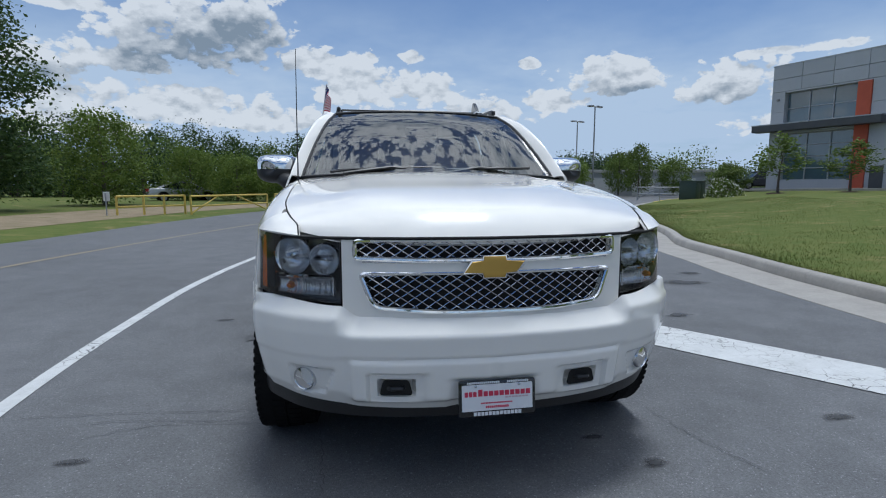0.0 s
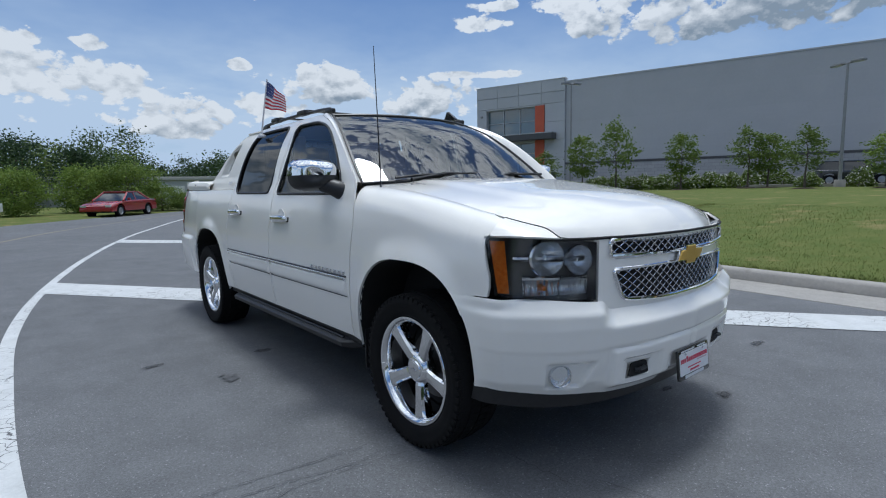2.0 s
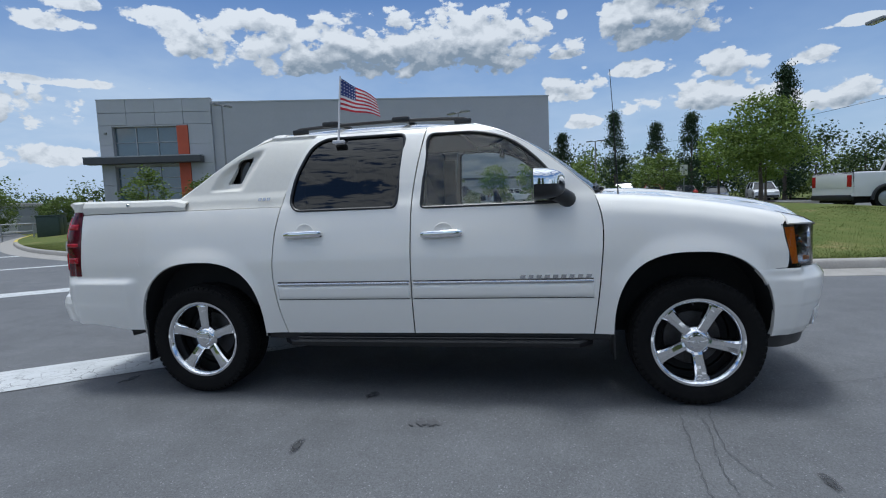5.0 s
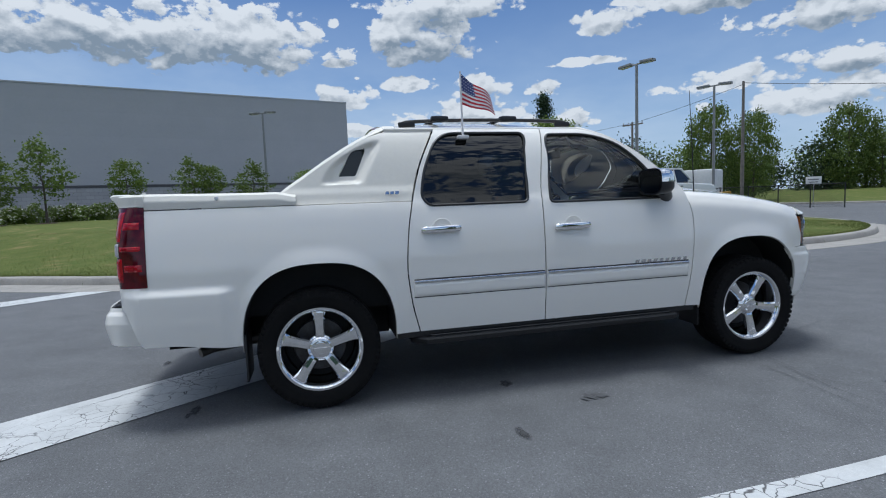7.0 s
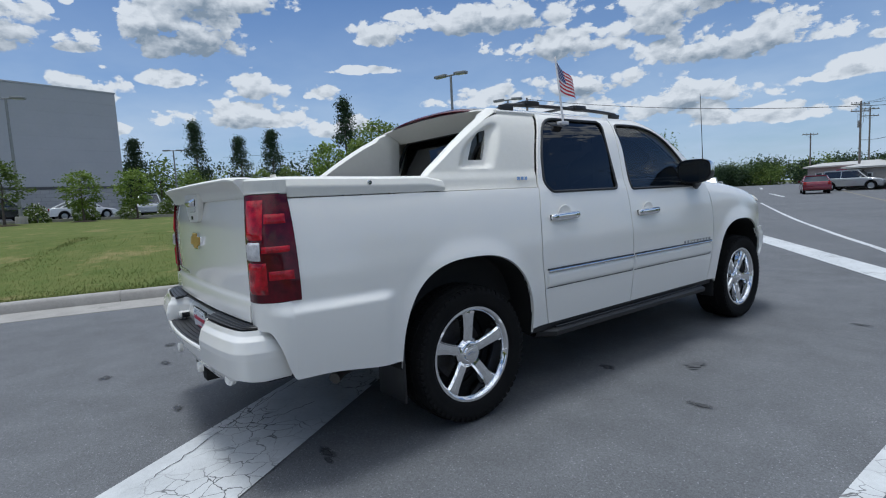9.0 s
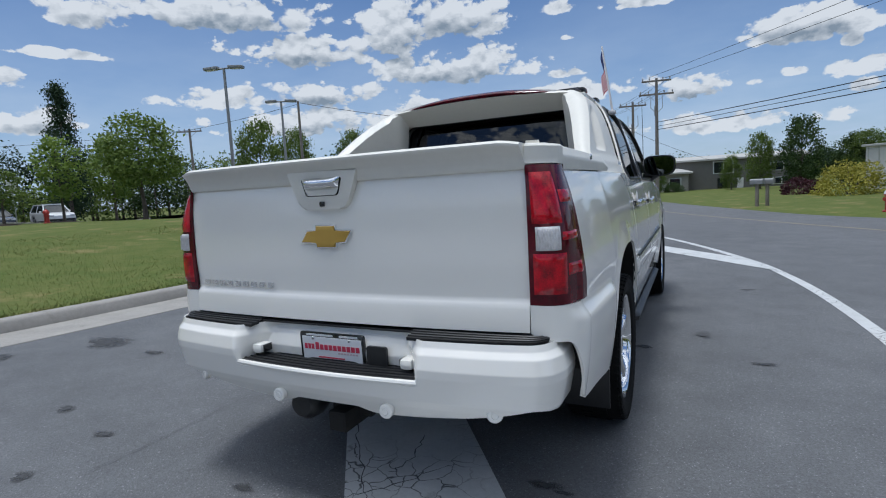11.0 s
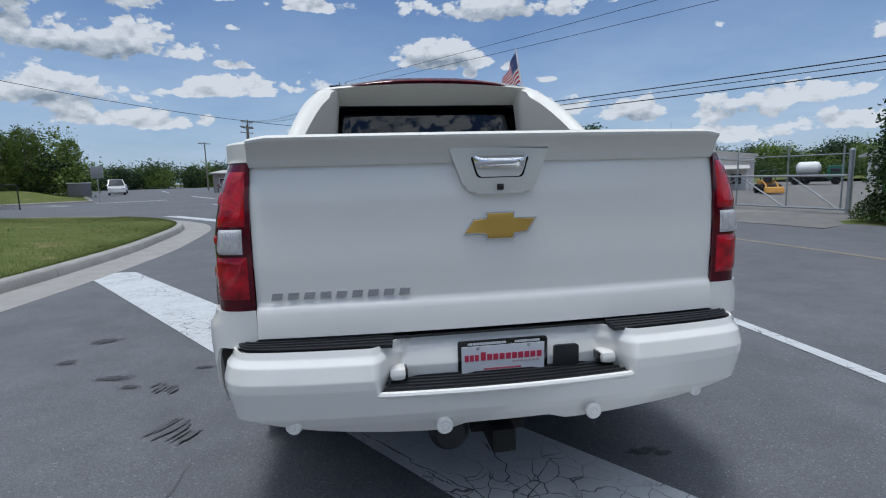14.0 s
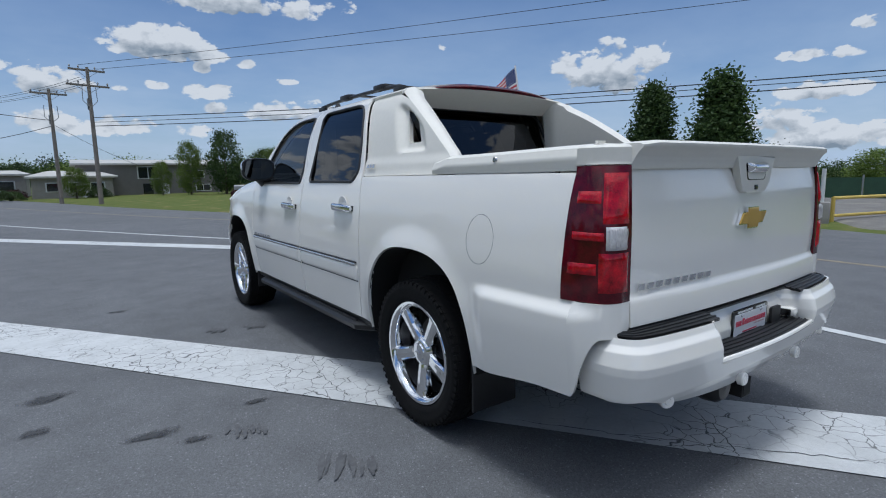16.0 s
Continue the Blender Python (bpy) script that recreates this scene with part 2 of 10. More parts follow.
# ---- materials ----
def material(name, base, rough=0.5, metal=0.0, second=None, scale=6.0, mix=1.0, bump=0.0, bump_scale=120.0, coat=0.0, spread=0.0, detail=6.0, sheen=0.0, spec=0.5, dirt=None, dirt_scale=1.2, dirt_at=0.6):
    """A surface of two colours mottled at two scales, with fine relief. spread varies the value from object to object."""
    m = bpy.data.materials.new(name)
    m.use_nodes = True
    nt = m.node_tree
    N, L = nt.nodes.new, nt.links.new
    b = nt.nodes["Principled BSDF"]
    b.inputs["Roughness"].default_value, b.inputs["Metallic"].default_value = rough, metal
    b.inputs["Coat Weight"].default_value, b.inputs["Coat Roughness"].default_value = coat, 0.03
    b.inputs["Specular IOR Level"].default_value = spec
    tc = N("ShaderNodeTexCoord")
    second = second or tuple(c * 0.86 for c in base)
    n1, n2 = N("ShaderNodeTexNoise"), N("ShaderNodeTexNoise")
    for n, s in ((n1, scale), (n2, scale * 9.0)):
        n.inputs["Scale"].default_value, n.inputs["Detail"].default_value = s, detail
        L(tc.outputs["Object"], n.inputs["Vector"])
    add = N("ShaderNodeMath")
    add.operation = "MULTIPLY_ADD"
    L(n1.outputs[0], add.inputs[0])
    add.inputs[1].default_value = 0.62
    half = N("ShaderNodeMath")
    half.operation = "MULTIPLY"
    L(n2.outputs[0], half.inputs[0])
    half.inputs[1].default_value = 0.38
    L(half.outputs[0], add.inputs[2])
    ramp = N("ShaderNodeMapRange")
    L(add.outputs[0], ramp.inputs["Value"])
    ramp.inputs["From Min"].default_value, ramp.inputs["From Max"].default_value = 0.34, 0.66
    ramp.inputs["To Max"].default_value = mix
    col = N("ShaderNodeMix")
    col.data_type = "RGBA"
    col.inputs["A"].default_value, col.inputs["B"].default_value = (*base, 1), (*second, 1)
    L(ramp.outputs[0], col.inputs["Factor"])
    out = col.outputs["Result"]
    if dirt:
        n3 = N("ShaderNodeTexNoise")
        n3.inputs["Scale"].default_value, n3.inputs["Detail"].default_value, n3.inputs["Roughness"].default_value = dirt_scale, 8, 0.65
        L(tc.outputs["Object"], n3.inputs["Vector"])
        r3 = N("ShaderNodeMapRange")
        L(n3.outputs[0], r3.inputs["Value"])
        r3.inputs["From Min"].default_value, r3.inputs["From Max"].default_value = dirt_at, dirt_at + 0.16
        c3 = N("ShaderNodeMix")
        c3.data_type = "RGBA"
        L(r3.outputs[0], c3.inputs["Factor"]), L(out, c3.inputs["A"])
        c3.inputs["B"].default_value = (*dirt, 1)
        out = c3.outputs["Result"]
    if spread:
        info, hsv = N("ShaderNodeObjectInfo"), N("ShaderNodeHueSaturation")
        r = N("ShaderNodeMapRange")
        L(info.outputs["Random"], r.inputs["Value"])
        r.inputs["To Min"].default_value, r.inputs["To Max"].default_value = 1 - spread, 1 + spread
        L(r.outputs[0], hsv.inputs["Value"]), L(out, hsv.inputs["Color"])
        out = hsv.outputs["Color"]
    L(out, b.inputs["Base Color"])
    if bump:
        nb, bp = N("ShaderNodeTexNoise"), N("ShaderNodeBump")
        nb.inputs["Scale"].default_value, nb.inputs["Detail"].default_value = bump_scale, 4
        L(tc.outputs["Object"], nb.inputs["Vector"])
        bp.inputs["Strength"].default_value, bp.inputs["Distance"].default_value = bump, 0.01
        L(nb.outputs[0], bp.inputs["Height"]), L(bp.outputs[0], b.inputs["Normal"])
    return m


def glass_material(name, tint, gloss_rough=0.0, ior=1.52):
    m = bpy.data.materials.new(name)
    m.use_nodes = True
    nt = m.node_tree
    nt.nodes.clear()
    N, L = nt.nodes.new, nt.links.new
    out, mix, tr, gl, fr = N("ShaderNodeOutputMaterial"), N("ShaderNodeMixShader"), N("ShaderNodeBsdfTransparent"), N("ShaderNodeBsdfGlossy"), N("ShaderNodeFresnel")
    tr.inputs[0].default_value = (*tint, 1)
    gl.inputs["Roughness"].default_value = gloss_rough
    fr.inputs[0].default_value = ior
    L(fr.outputs[0], mix.inputs[0]), L(tr.outputs[0], mix.inputs[1]), L(gl.outputs[0], mix.inputs[2]), L(mix.outputs[0], out.inputs[0])
    return m


PAINT = material("pearl_white_paint", (0.87, 0.845, 0.79), 0.26, 0.0, (0.84, 0.81, 0.75), 900, coat=1.0, spec=0.4)
CLAD = material("white_composite", (0.74, 0.715, 0.65), 0.40, 0, (0.71, 0.685, 0.62), 40, bump=0.04, bump_scale=500)
CHROME = material("chrome", (0.86, 0.87, 0.88), 0.05, 1.0, (0.82, 0.83, 0.85), 3)
SATIN = material("satin_chrome", (0.70, 0.71, 0.73), 0.16, 1.0, (0.62, 0.63, 0.65), 8)
BLACK = material("black_plastic", (0.012, 0.012, 0.013), 0.42, 0, (0.018, 0.018, 0.019), 60, bump=0.05, bump_scale=700)
GLOSSBLACK = material("gloss_black", (0.008, 0.008, 0.009), 0.12, 0, (0.012, 0.012, 0.012), 20, coat=0.6)
RUBBER = material("tyre_rubber", (0.006, 0.006, 0.0065), 0.8, 0, (0.010, 0.0098, 0.0095), 9, bump=0.1, bump_scale=260, spec=0.16)
DARK = material("underbody_black", (0.006, 0.006, 0.006), 0.85, 0, (0.01, 0.009, 0.008), 12)
GOLD = material("gold_emblem", (0.55, 0.34, 0.07), 0.42, 0.35, (0.55, 0.34, 0.07), 160, bump=0.06, bump_scale=900)
AMBER = material("amber_lens", (0.80, 0.24, 0.03), 0.16, 0, (0.62, 0.12, 0.01), 70, coat=0.8)
REDLENS = material("red_lens", (0.62, 0.003, 0.016), 0.08, 0, (0.13, 0.001, 0.006), 26, coat=0.5, spec=0.3, bump=0.15, bump_scale=60)
DARKRED = material("dark_red_lens", (0.12, 0.002, 0.010), 0.12, 0, (0.035, 0.001, 0.006), 24, coat=0.25, spec=0.3)
CLEARLENS = material("clear_reflector", (0.74, 0.72, 0.72), 0.30, 0.2, (0.52, 0.50, 0.50), 70, coat=0.5)
BEIGE = material("cashmere_interior", (0.46, 0.42, 0.35), 0.7, 0, (0.40, 0.36, 0.30), 20, bump=0.08, bump_scale=300)
BADGE = material("dark_chrome", (0.13, 0.13, 0.14), 0.3, 0.8, (0.09, 0.09, 0.10), 20)
REFLECT = material("lamp_reflector", (0.88, 0.89, 0.90), 0.10, 0.75, (0.66, 0.67, 0.69), 40, bump=0.5, bump_scale=45)
LAMPBLACK = material("lamp_housing_grey", (0.12, 0.123, 0.128), 0.22, 0.4, (0.09, 0.092, 0.097), 14, coat=0.5)
GLASS = glass_material("window_glass", (0.86, 0.91, 0.89), ior=1.8)
SHIELD = glass_material("windshield_glass", (0.70, 0.77, 0.75), ior=2.5)
PRIVACY = glass_material("privacy_glass", (0.035, 0.038, 0.045), ior=1.7)
COVER = glass_material("lamp_cover", (0.93, 0.94, 0.95))


# ---- mesh helpers ----
def part(name, bm, mat, parent=None, label="", smooth=True):
    me = bpy.data.meshes.new(name)
    for fc in bm.faces:
        fc.smooth = smooth
    bm.to_mesh(me)
    bm.free()
    if smooth:
        me.set_sharp_from_angle(angle=radians(38))
    me.materials.append(mat)
    ob = new(name, me)
    if parent is not None:
        ob.parent = parent
    if label:
        ob["label"] = label
    return ob


def thing(name, label, category, group="", kind="", at=None):
    ob = new(name)
    ob.empty_display_size = 0.1
    if at is not None:
        ob.matrix_world = at
    return tagged(ob, label, category, group, kind)


def spline(xs, ys, x):
    """Smooth curve through points with rising xs, without overshoot."""
    xs, ys = np.asarray(xs, float), np.asarray(ys, float)
    if x <= xs[0]:
        return float(ys[0])
    if x >= xs[-1]:
        return float(ys[-1])
    k = int(np.searchsorted(xs, x)) - 1
    k = max(0, min(k, len(xs) - 2))
    d = np.diff(ys) / np.diff(xs)

    def slope(i):
        if i <= 0:
            return d[0]
        if i >= len(d):
            return d[-1]
        return 0.0 if d[i - 1] * d[i] <= 0 else 2 * d[i - 1] * d[i] / (d[i - 1] + d[i])

    h = xs[k + 1] - xs[k]
    t = (x - xs[k]) / h
    return float((2 * t**3 - 3 * t**2 + 1) * ys[k] + (t**3 - 2 * t**2 + t) * h * slope(k) + (3 * t**2 - 2 * t**3) * ys[k + 1] + (t**3 - t**2) * h * slope(k + 1))


def step(a, b, x):
    t = min(1.0, max(0.0, (x - a) / (b - a)))
    return t * t * (3 - 2 * t)


def add_grid(bm, f, us, vs):
    """Adds the sheet of points f(u, v)."""
    rows = [[bm.verts.new(f(u, v)) for v in vs] for u in us]
    for a, b in zip(rows, rows[1:]):
        for k in range(len(vs) - 1):
            quad = [a[k], b[k], b[k + 1], a[k + 1]]
            if len({tuple(round(c, 5) for c in q.co) for q in quad}) >= 3:
                try:
                    bm.faces.new(quad)
                except ValueError:
                    pass
    return rows


def lin(a, b, n):
    return [a + (b - a) * k / (n - 1) for k in range(n)]


def shell(bm, out, thick=0.012):
    """Joins the sheets, turns them towards out (a point's outward direction) and gives the free edges a depth."""
    bmesh.ops.remove_doubles(bm, verts=bm.verts[:], dist=0.0004)
    bmesh.ops.dissolve_degenerate(bm, dist=0.0002, edges=bm.edges[:])
    bmesh.ops.recalc_face_normals(bm, faces=bm.faces[:])
    bm.normal_update()
    vote = sum(f.normal.dot(Vector(out(f.calc_center_median()))) * f.calc_area() for f in bm.faces)
    if vote < 0:
        bmesh.ops.reverse_faces(bm, faces=bm.faces[:])
        bm.normal_update()
    rim = [e for e in bm.edges if e.is_boundary]
    top, low = {}, {}
    normals = {v: v.normal.copy() for e in rim for v in e.verts}
    faces = []
    for e in rim:
        loop = e.link_loops[0]
        a, b = loop.vert, loop.link_loop_next.vert
        for v in (a, b):
            if v not in top:
                top[v] = bm.verts.new(v.co)
                low[v] = bm.verts.new(v.co - normals[v] * thick)
        faces.append((top[b], top[a], low[a], low[b]))
    for quad in faces:
        try:
            bm.faces.new(quad)
        except ValueError:
            pass
    return bm


def add_box(bm, lo, hi, bevel=0.0, m=None):
    c = [(a + b) / 2 for a, b in zip(lo, hi)]
    s = [abs(b - a) for a, b in zip(lo, hi)]
    got = bmesh.ops.create_cube(bm, size=1.0, matrix=Matrix.Translation(c) @ Matrix.Diagonal((*s, 1)))
    vs = got["verts"]
    if bevel:
        es = list({e for v in vs for e in v.link_edges})
        r = bmesh.ops.bevel(bm, geom=es, offset=min(bevel, min(s) * 0.45), segments=2, affect="EDGES", profile=0.6)
        vs = list({v for v in r["verts"]} | {v for v in vs if v.is_valid})
    if m is not None:
        bmesh.ops.transform(bm, matrix=m, verts=vs)
    return vs


def box(lo, hi, bevel=0.0, m=None):
    bm = bmesh.new()
    add_box(bm, lo, hi, bevel, m)
    return bm


def add_tube(bm, pts, radius, seg=8, closed=False, caps=True):
    """A tube along points; radius is a number or one for each point."""
    pts = [Vector(p) for p in pts]
    n = len(pts)
    rings, ref = [], None
    for k, p in enumerate(pts):
        a = pts[(k - 1) % n] if (closed or k > 0) else p
        b = pts[(k + 1) % n] if (closed or k < n - 1) else p
        t = (b - a).normalized()
        if ref is None:
            ref = t.orthogonal().normalized()
        ref = (ref - t * ref.dot(t))
        ref = ref.normalized() if ref.length > 1e-6 else t.orthogonal().normalized()
        other = t.cross(ref)
        r = radius[k] if isinstance(radius, (list, tuple)) else radius
        rings.append([bm.verts.new(p + (ref * math.cos(q) + other * math.sin(q)) * r) for q in [2 * math.pi * j / seg for j in range(seg)]])
    pairs = list(zip(rings, rings[1:])) + ([(rings[-1], rings[0])] if closed else [])
    for a, b in pairs:
        for j in range(seg):
            bm.faces.new([a[j], a[(j + 1) % seg], b[(j + 1) % seg], b[j]])
    if caps and not closed:
        bm.faces.new(rings[0][::-1])
        bm.faces.new(rings[-1])
    return bm


def tube(pts, radius, seg=8, closed=False):
    return add_tube(bmesh.new(), pts, radius, seg, closed)


def add_lathe(bm, profile, seg=48, m=None, closed=False):
    """Turns (r, h) points about the z axis."""
    rings = []
    for r, h in profile:
        rings.append([bm.verts.new((r * math.cos(a), r * math.sin(a), h)) for a in [2 * math.pi * k / seg for k in range(seg)]])
    pairs = list(zip(rings, rings[1:])) + ([(rings[-1], rings[0])] if closed else [])
    for a, b in pairs:
        for k in range(seg):
            bm.faces.new([a[k], a[(k + 1) % seg], b[(k + 1) % seg], b[k]])
    if m is not None:
        bmesh.ops.transform(bm, matrix=m, verts=[v for r in rings for v in r])
    return bm


def lathe(profile, seg=48, m=None, closed=False):
    return add_lathe(bmesh.new(), profile, seg, m, closed)


def prism(outline, depth, m=None, bevel=0.0):
    """A flat outline in x, y raised to depth along z."""
    bm = bmesh.new()
    low = [bm.verts.new((x, y, 0)) for x, y in outline]
    top = [bm.verts.new((x, y, depth)) for x, y in outline]
    bm.faces.new(low[::-1])
    face = bm.faces.new(top)
    n = len(low)
    for k in range(n):
        bm.faces.new([low[k], low[(k + 1) % n], top[(k + 1) % n], top[k]])
    if bevel:
        bmesh.ops.bevel(bm, geom=list(face.edges), offset=bevel, segments=2, affect="EDGES", profile=0.5)
    bmesh.ops.recalc_face_normals(bm, faces=bm.faces[:])
    if m is not None:
        bmesh.ops.transform(bm, matrix=m, verts=bm.verts[:])
    return bm


def span(outline, a):
    """Lowest and highest second coordinate of a closed outline at first coordinate a, or None."""
    hits = []
    for (x0, y0), (x1, y1) in zip(outline, outline[1:] + outline[:1]):
        if (x0 <= a < x1) or (x1 <= a < x0):
            hits.append(y0 + (y1 - y0) * (a - x0) / (x1 - x0))
    return (min(hits), max(hits)) if len(hits) >= 2 else None


def rounded(corners, radius, n=5):
    """A closed outline with its corners cut round."""
    out = []
    m = len(corners)
    for k in range(m):
        p, c, q = Vector(corners[k - 1]), Vector(corners[k]), Vector(corners[(k + 1) % m])
        r = radius[k] if isinstance(radius, (list, tuple)) else radius
        r = min(r, (p - c).length * 0.49, (q - c).length * 0.49)
        a, b = c + (p - c).normalized() * r, c + (q - c).normalized() * r
        for j in range(n + 1):
            t = j / n
            v = a * (1 - t) ** 2 + c * 2 * t * (1 - t) + b * t * t
            out.append((v.x, v.y))
    return out


# ---- ground, road, kerb ----
ASPHALT = bpy.data.materials.new("asphalt")


def asphalt():
    """Weathered asphalt: pale and dark stone chips in grey binder, broad worn and stained patches."""
    ASPHALT.use_nodes = True
    nt = ASPHALT.node_tree
    N, L = nt.nodes.new, nt.links.new
    b = nt.nodes["Principled BSDF"]
    tc = N("ShaderNodeTexCoord")

    def tex(kind, scale, detail=3.0, rough=0.55):
        n = N(kind)
        n.inputs["Scale"].default_value = scale
        if kind == "ShaderNodeTexNoise":
            n.inputs["Detail"].default_value, n.inputs["Roughness"].default_value = detail, rough
        L(tc.outputs["Object"], n.inputs["Vector"])
        return n

    def ramp(v, a, b_, lo, hi):
        r = N("ShaderNodeMapRange")
        L(v, r.inputs["Value"])
        for key, val in (("From Min", a), ("From Max", b_), ("To Min", lo), ("To Max", hi)):
            r.inputs[key].default_value = val
        return r.outputs[0]

    def times(a, b_):
        n = N("ShaderNodeMath")
        n.operation = "MULTIPLY"
        L(a, n.inputs[0]), L(b_, n.inputs[1])
        return n.outputs[0]

    chips, grit, patch, broad = tex("ShaderNodeTexVoronoi", 170), tex("ShaderNodeTexNoise", 70, 6, 0.75), tex("ShaderNodeTexNoise", 2.6, 8, 0.65), tex("ShaderNodeTexNoise", 0.33, 5, 0.6)
    sepc = N("ShaderNodeSeparateColor")
    L(chips.outputs["Color"], sepc.inputs[0])
    k = times(times(times(ramp(sepc.outputs[0], 0, 1, 0.80, 1.20), ramp(sepc.outputs[1], 0.97, 0.98, 1.0, 1.8)), ramp(grit.outputs[0], 0.3, 0.7, 0.78, 1.22)), times(ramp(patch.outputs[0], 0.3, 0.7, 0.86, 1.14), ramp(broad.outputs[0], 0.35, 0.65, 0.90, 1.10)))
    c = N("ShaderNodeMix")
    c.data_type, c.blend_type = "RGBA", "MULTIPLY"
    c.inputs["Factor"].default_value = 1.0
    c.inputs["A"].default_value = (0.108, 0.111, 0.117, 1)
    L(k, c.inputs["B"]), L(c.outputs["Result"], b.inputs["Base Color"])
    b.inputs["Roughness"].default_value = 0.82
    bp = N("ShaderNodeBump")
    bp.inputs["Strength"].default_value, bp.inputs["Distance"].default_value = 0.35, 0.006
    L(chips.outputs["Distance"], bp.inputs["Height"]), L(bp.outputs[0], b.inputs["Normal"])


asphalt()
PAINTLINE = material("road_paint", (0.56, 0.57, 0.57), 0.7, 0, (0.45, 0.46, 0.46), 5, bump=0.3, bump_scale=160, dirt=(0.24, 0.24, 0.245), dirt_scale=7, dirt_at=0.62)


def craze(m):
    """Worn paint breaks up in a net of fine cracks, in places."""
    nt = m.node_tree
    N, L = nt.nodes.new, nt.links.new
    b = nt.nodes["Principled BSDF"]
    was = b.inputs["Base Color"].links[0].from_socket
    tc, warp, stir, vor, mask, mr, mm, mul, mx = N("ShaderNodeTexCoord"), N("ShaderNodeTexNoise"), N("ShaderNodeVectorMath"), N("ShaderNodeTexVoronoi"), N("ShaderNodeTexNoise"), N("ShaderNodeMapRange"), N("ShaderNodeMapRange"), N("ShaderNodeMath"), N("ShaderNodeMix")
    L(tc.outputs["Object"], warp.inputs["Vector"])
    warp.inputs["Scale"].default_value = 9
    stir.operation = "MULTIPLY_ADD"
    L(warp.outputs["Color"], stir.inputs[0]), L(tc.outputs["Object"], stir.inputs[2])
    stir.inputs[1].default_value = (0.12, 0.12, 0.0)
    vor.feature = "DISTANCE_TO_EDGE"
    vor.inputs["Scale"].default_value = 9.0
    L(stir.outputs[0], vor.inputs["Vector"]), L(tc.outputs["Object"], mask.inputs["Vector"])
    mask.inputs["Scale"].default_value, mask.inputs["Detail"].default_value = 1.1, 4
    L(vor.outputs["Distance"], mr.inputs["Value"])
    for key, val in (("From Min", 0.008), ("From Max", 0.028), ("To Min", 1.0), ("To Max", 0.0)):
        mr.inputs[key].default_value = val
    L(mask.outputs[0], mm.inputs["Value"])
    mm.inputs["From Min"].default_value, mm.inputs["From Max"].default_value = 0.44, 0.56
    mul.operation = "MULTIPLY"
    L(mr.outputs[0], mul.inputs[0]), L(mm.outputs[0], mul.inputs[1])
    mx.data_type = "RGBA"
    L(mul.outputs[0], mx.inputs["Factor"]), L(was, mx.inputs["A"])
    mx.inputs["B"].default_value = (0.09, 0.09, 0.092, 1)
    L(mx.outputs["Result"], b.inputs["Base Color"])


craze(PAINTLINE)
YELLOWLINE = material("yellow_road_paint", (0.27, 0.22, 0.14), 0.8, 0, (0.17, 0.155, 0.13), 9, bump=0.3, bump_scale=160)
CONCRETE = material("kerb_concrete", (0.33, 0.312, 0.285), 0.85, 0, (0.255, 0.24, 0.22), 3, bump=0.3, bump_scale=90, spread=0.05, dirt=(0.18, 0.168, 0.15), dirt_scale=2.2, dirt_at=0.6)
GRASS = material("lawn_grass", (0.072, 0.105, 0.024), 0.9, 0, (0.125, 0.135, 0.042), 2.2, bump=0.55, bump_scale=60, dirt=(0.23, 0.185, 0.085), dirt_scale=0.9, dirt_at=0.55, spec=0.1)
YELLOWKERB = material("yellow_kerb_paint", (0.58, 0.44, 0.03), 0.7, 0, (0.48, 0.36, 0.04), 4)
CRACK = material("tar_crack", (0.05, 0.051, 0.054), 0.9, 0, (0.09, 0.092, 0.097), 30)
STAIN = bpy.data.materials.new("oil_stain")


def stain():
    """A dark soaked patch that thins out raggedly to its rim."""
    STAIN.use_nodes = True
    nt = STAIN.node_tree
    N, L = nt.nodes.new, nt.links.new
    b, out = nt.nodes["Principled BSDF"], nt.nodes["Material Output"]
    b.inputs["Base Color"].default_value, b.inputs["Roughness"].default_value = (0.042, 0.043, 0.046, 1), 0.75
    tc, off, ln, no, mr, tr, mx = N("ShaderNodeTexCoord"), N("ShaderNodeVectorMath"), N("ShaderNodeVectorMath"), N("ShaderNodeTexNoise"), N("ShaderNodeMapRange"), N("ShaderNodeBsdfTransparent"), N("ShaderNodeMixShader")
    off.operation, ln.operation = "SUBTRACT", "LENGTH"
    off.inputs[1].default_value = (0.5, 0.5, 0.0)
    flat = N("ShaderNodeVectorMath")
    flat.operation = "MULTIPLY"
    flat.inputs[1].default_value = (1.0, 1.0, 0.0)
    L(tc.outputs["Generated"], off.inputs[0]), L(off.outputs[0], flat.inputs[0]), L(flat.outputs[0], ln.inputs[0])
    no.inputs["Scale"].default_value, no.inputs["Detail"].default_value = 28, 5
    L(tc.outputs["Object"], no.inputs["Vector"])
    add = N("ShaderNodeMath")
    add.operation = "MULTIPLY_ADD"
    L(no.outputs[0], add.inputs[0])
    add.inputs[1].default_value = 0.5
    L(ln.outputs["Value"], add.inputs[2])
    L(add.outputs[0], mr.inputs["Value"])
    for key, val in (("From Min", 0.38), ("From Max", 0.70), ("To Min", 0.85), ("To Max", 0.0)):
        mr.inputs[key].default_value = val
    L(mr.outputs[0], mx.inputs[0]), L(tr.outputs[0], mx.inputs[1]), L(b.outputs[0], mx.inputs[2]), L(mx.outputs[0], out.inputs[0])


stain()

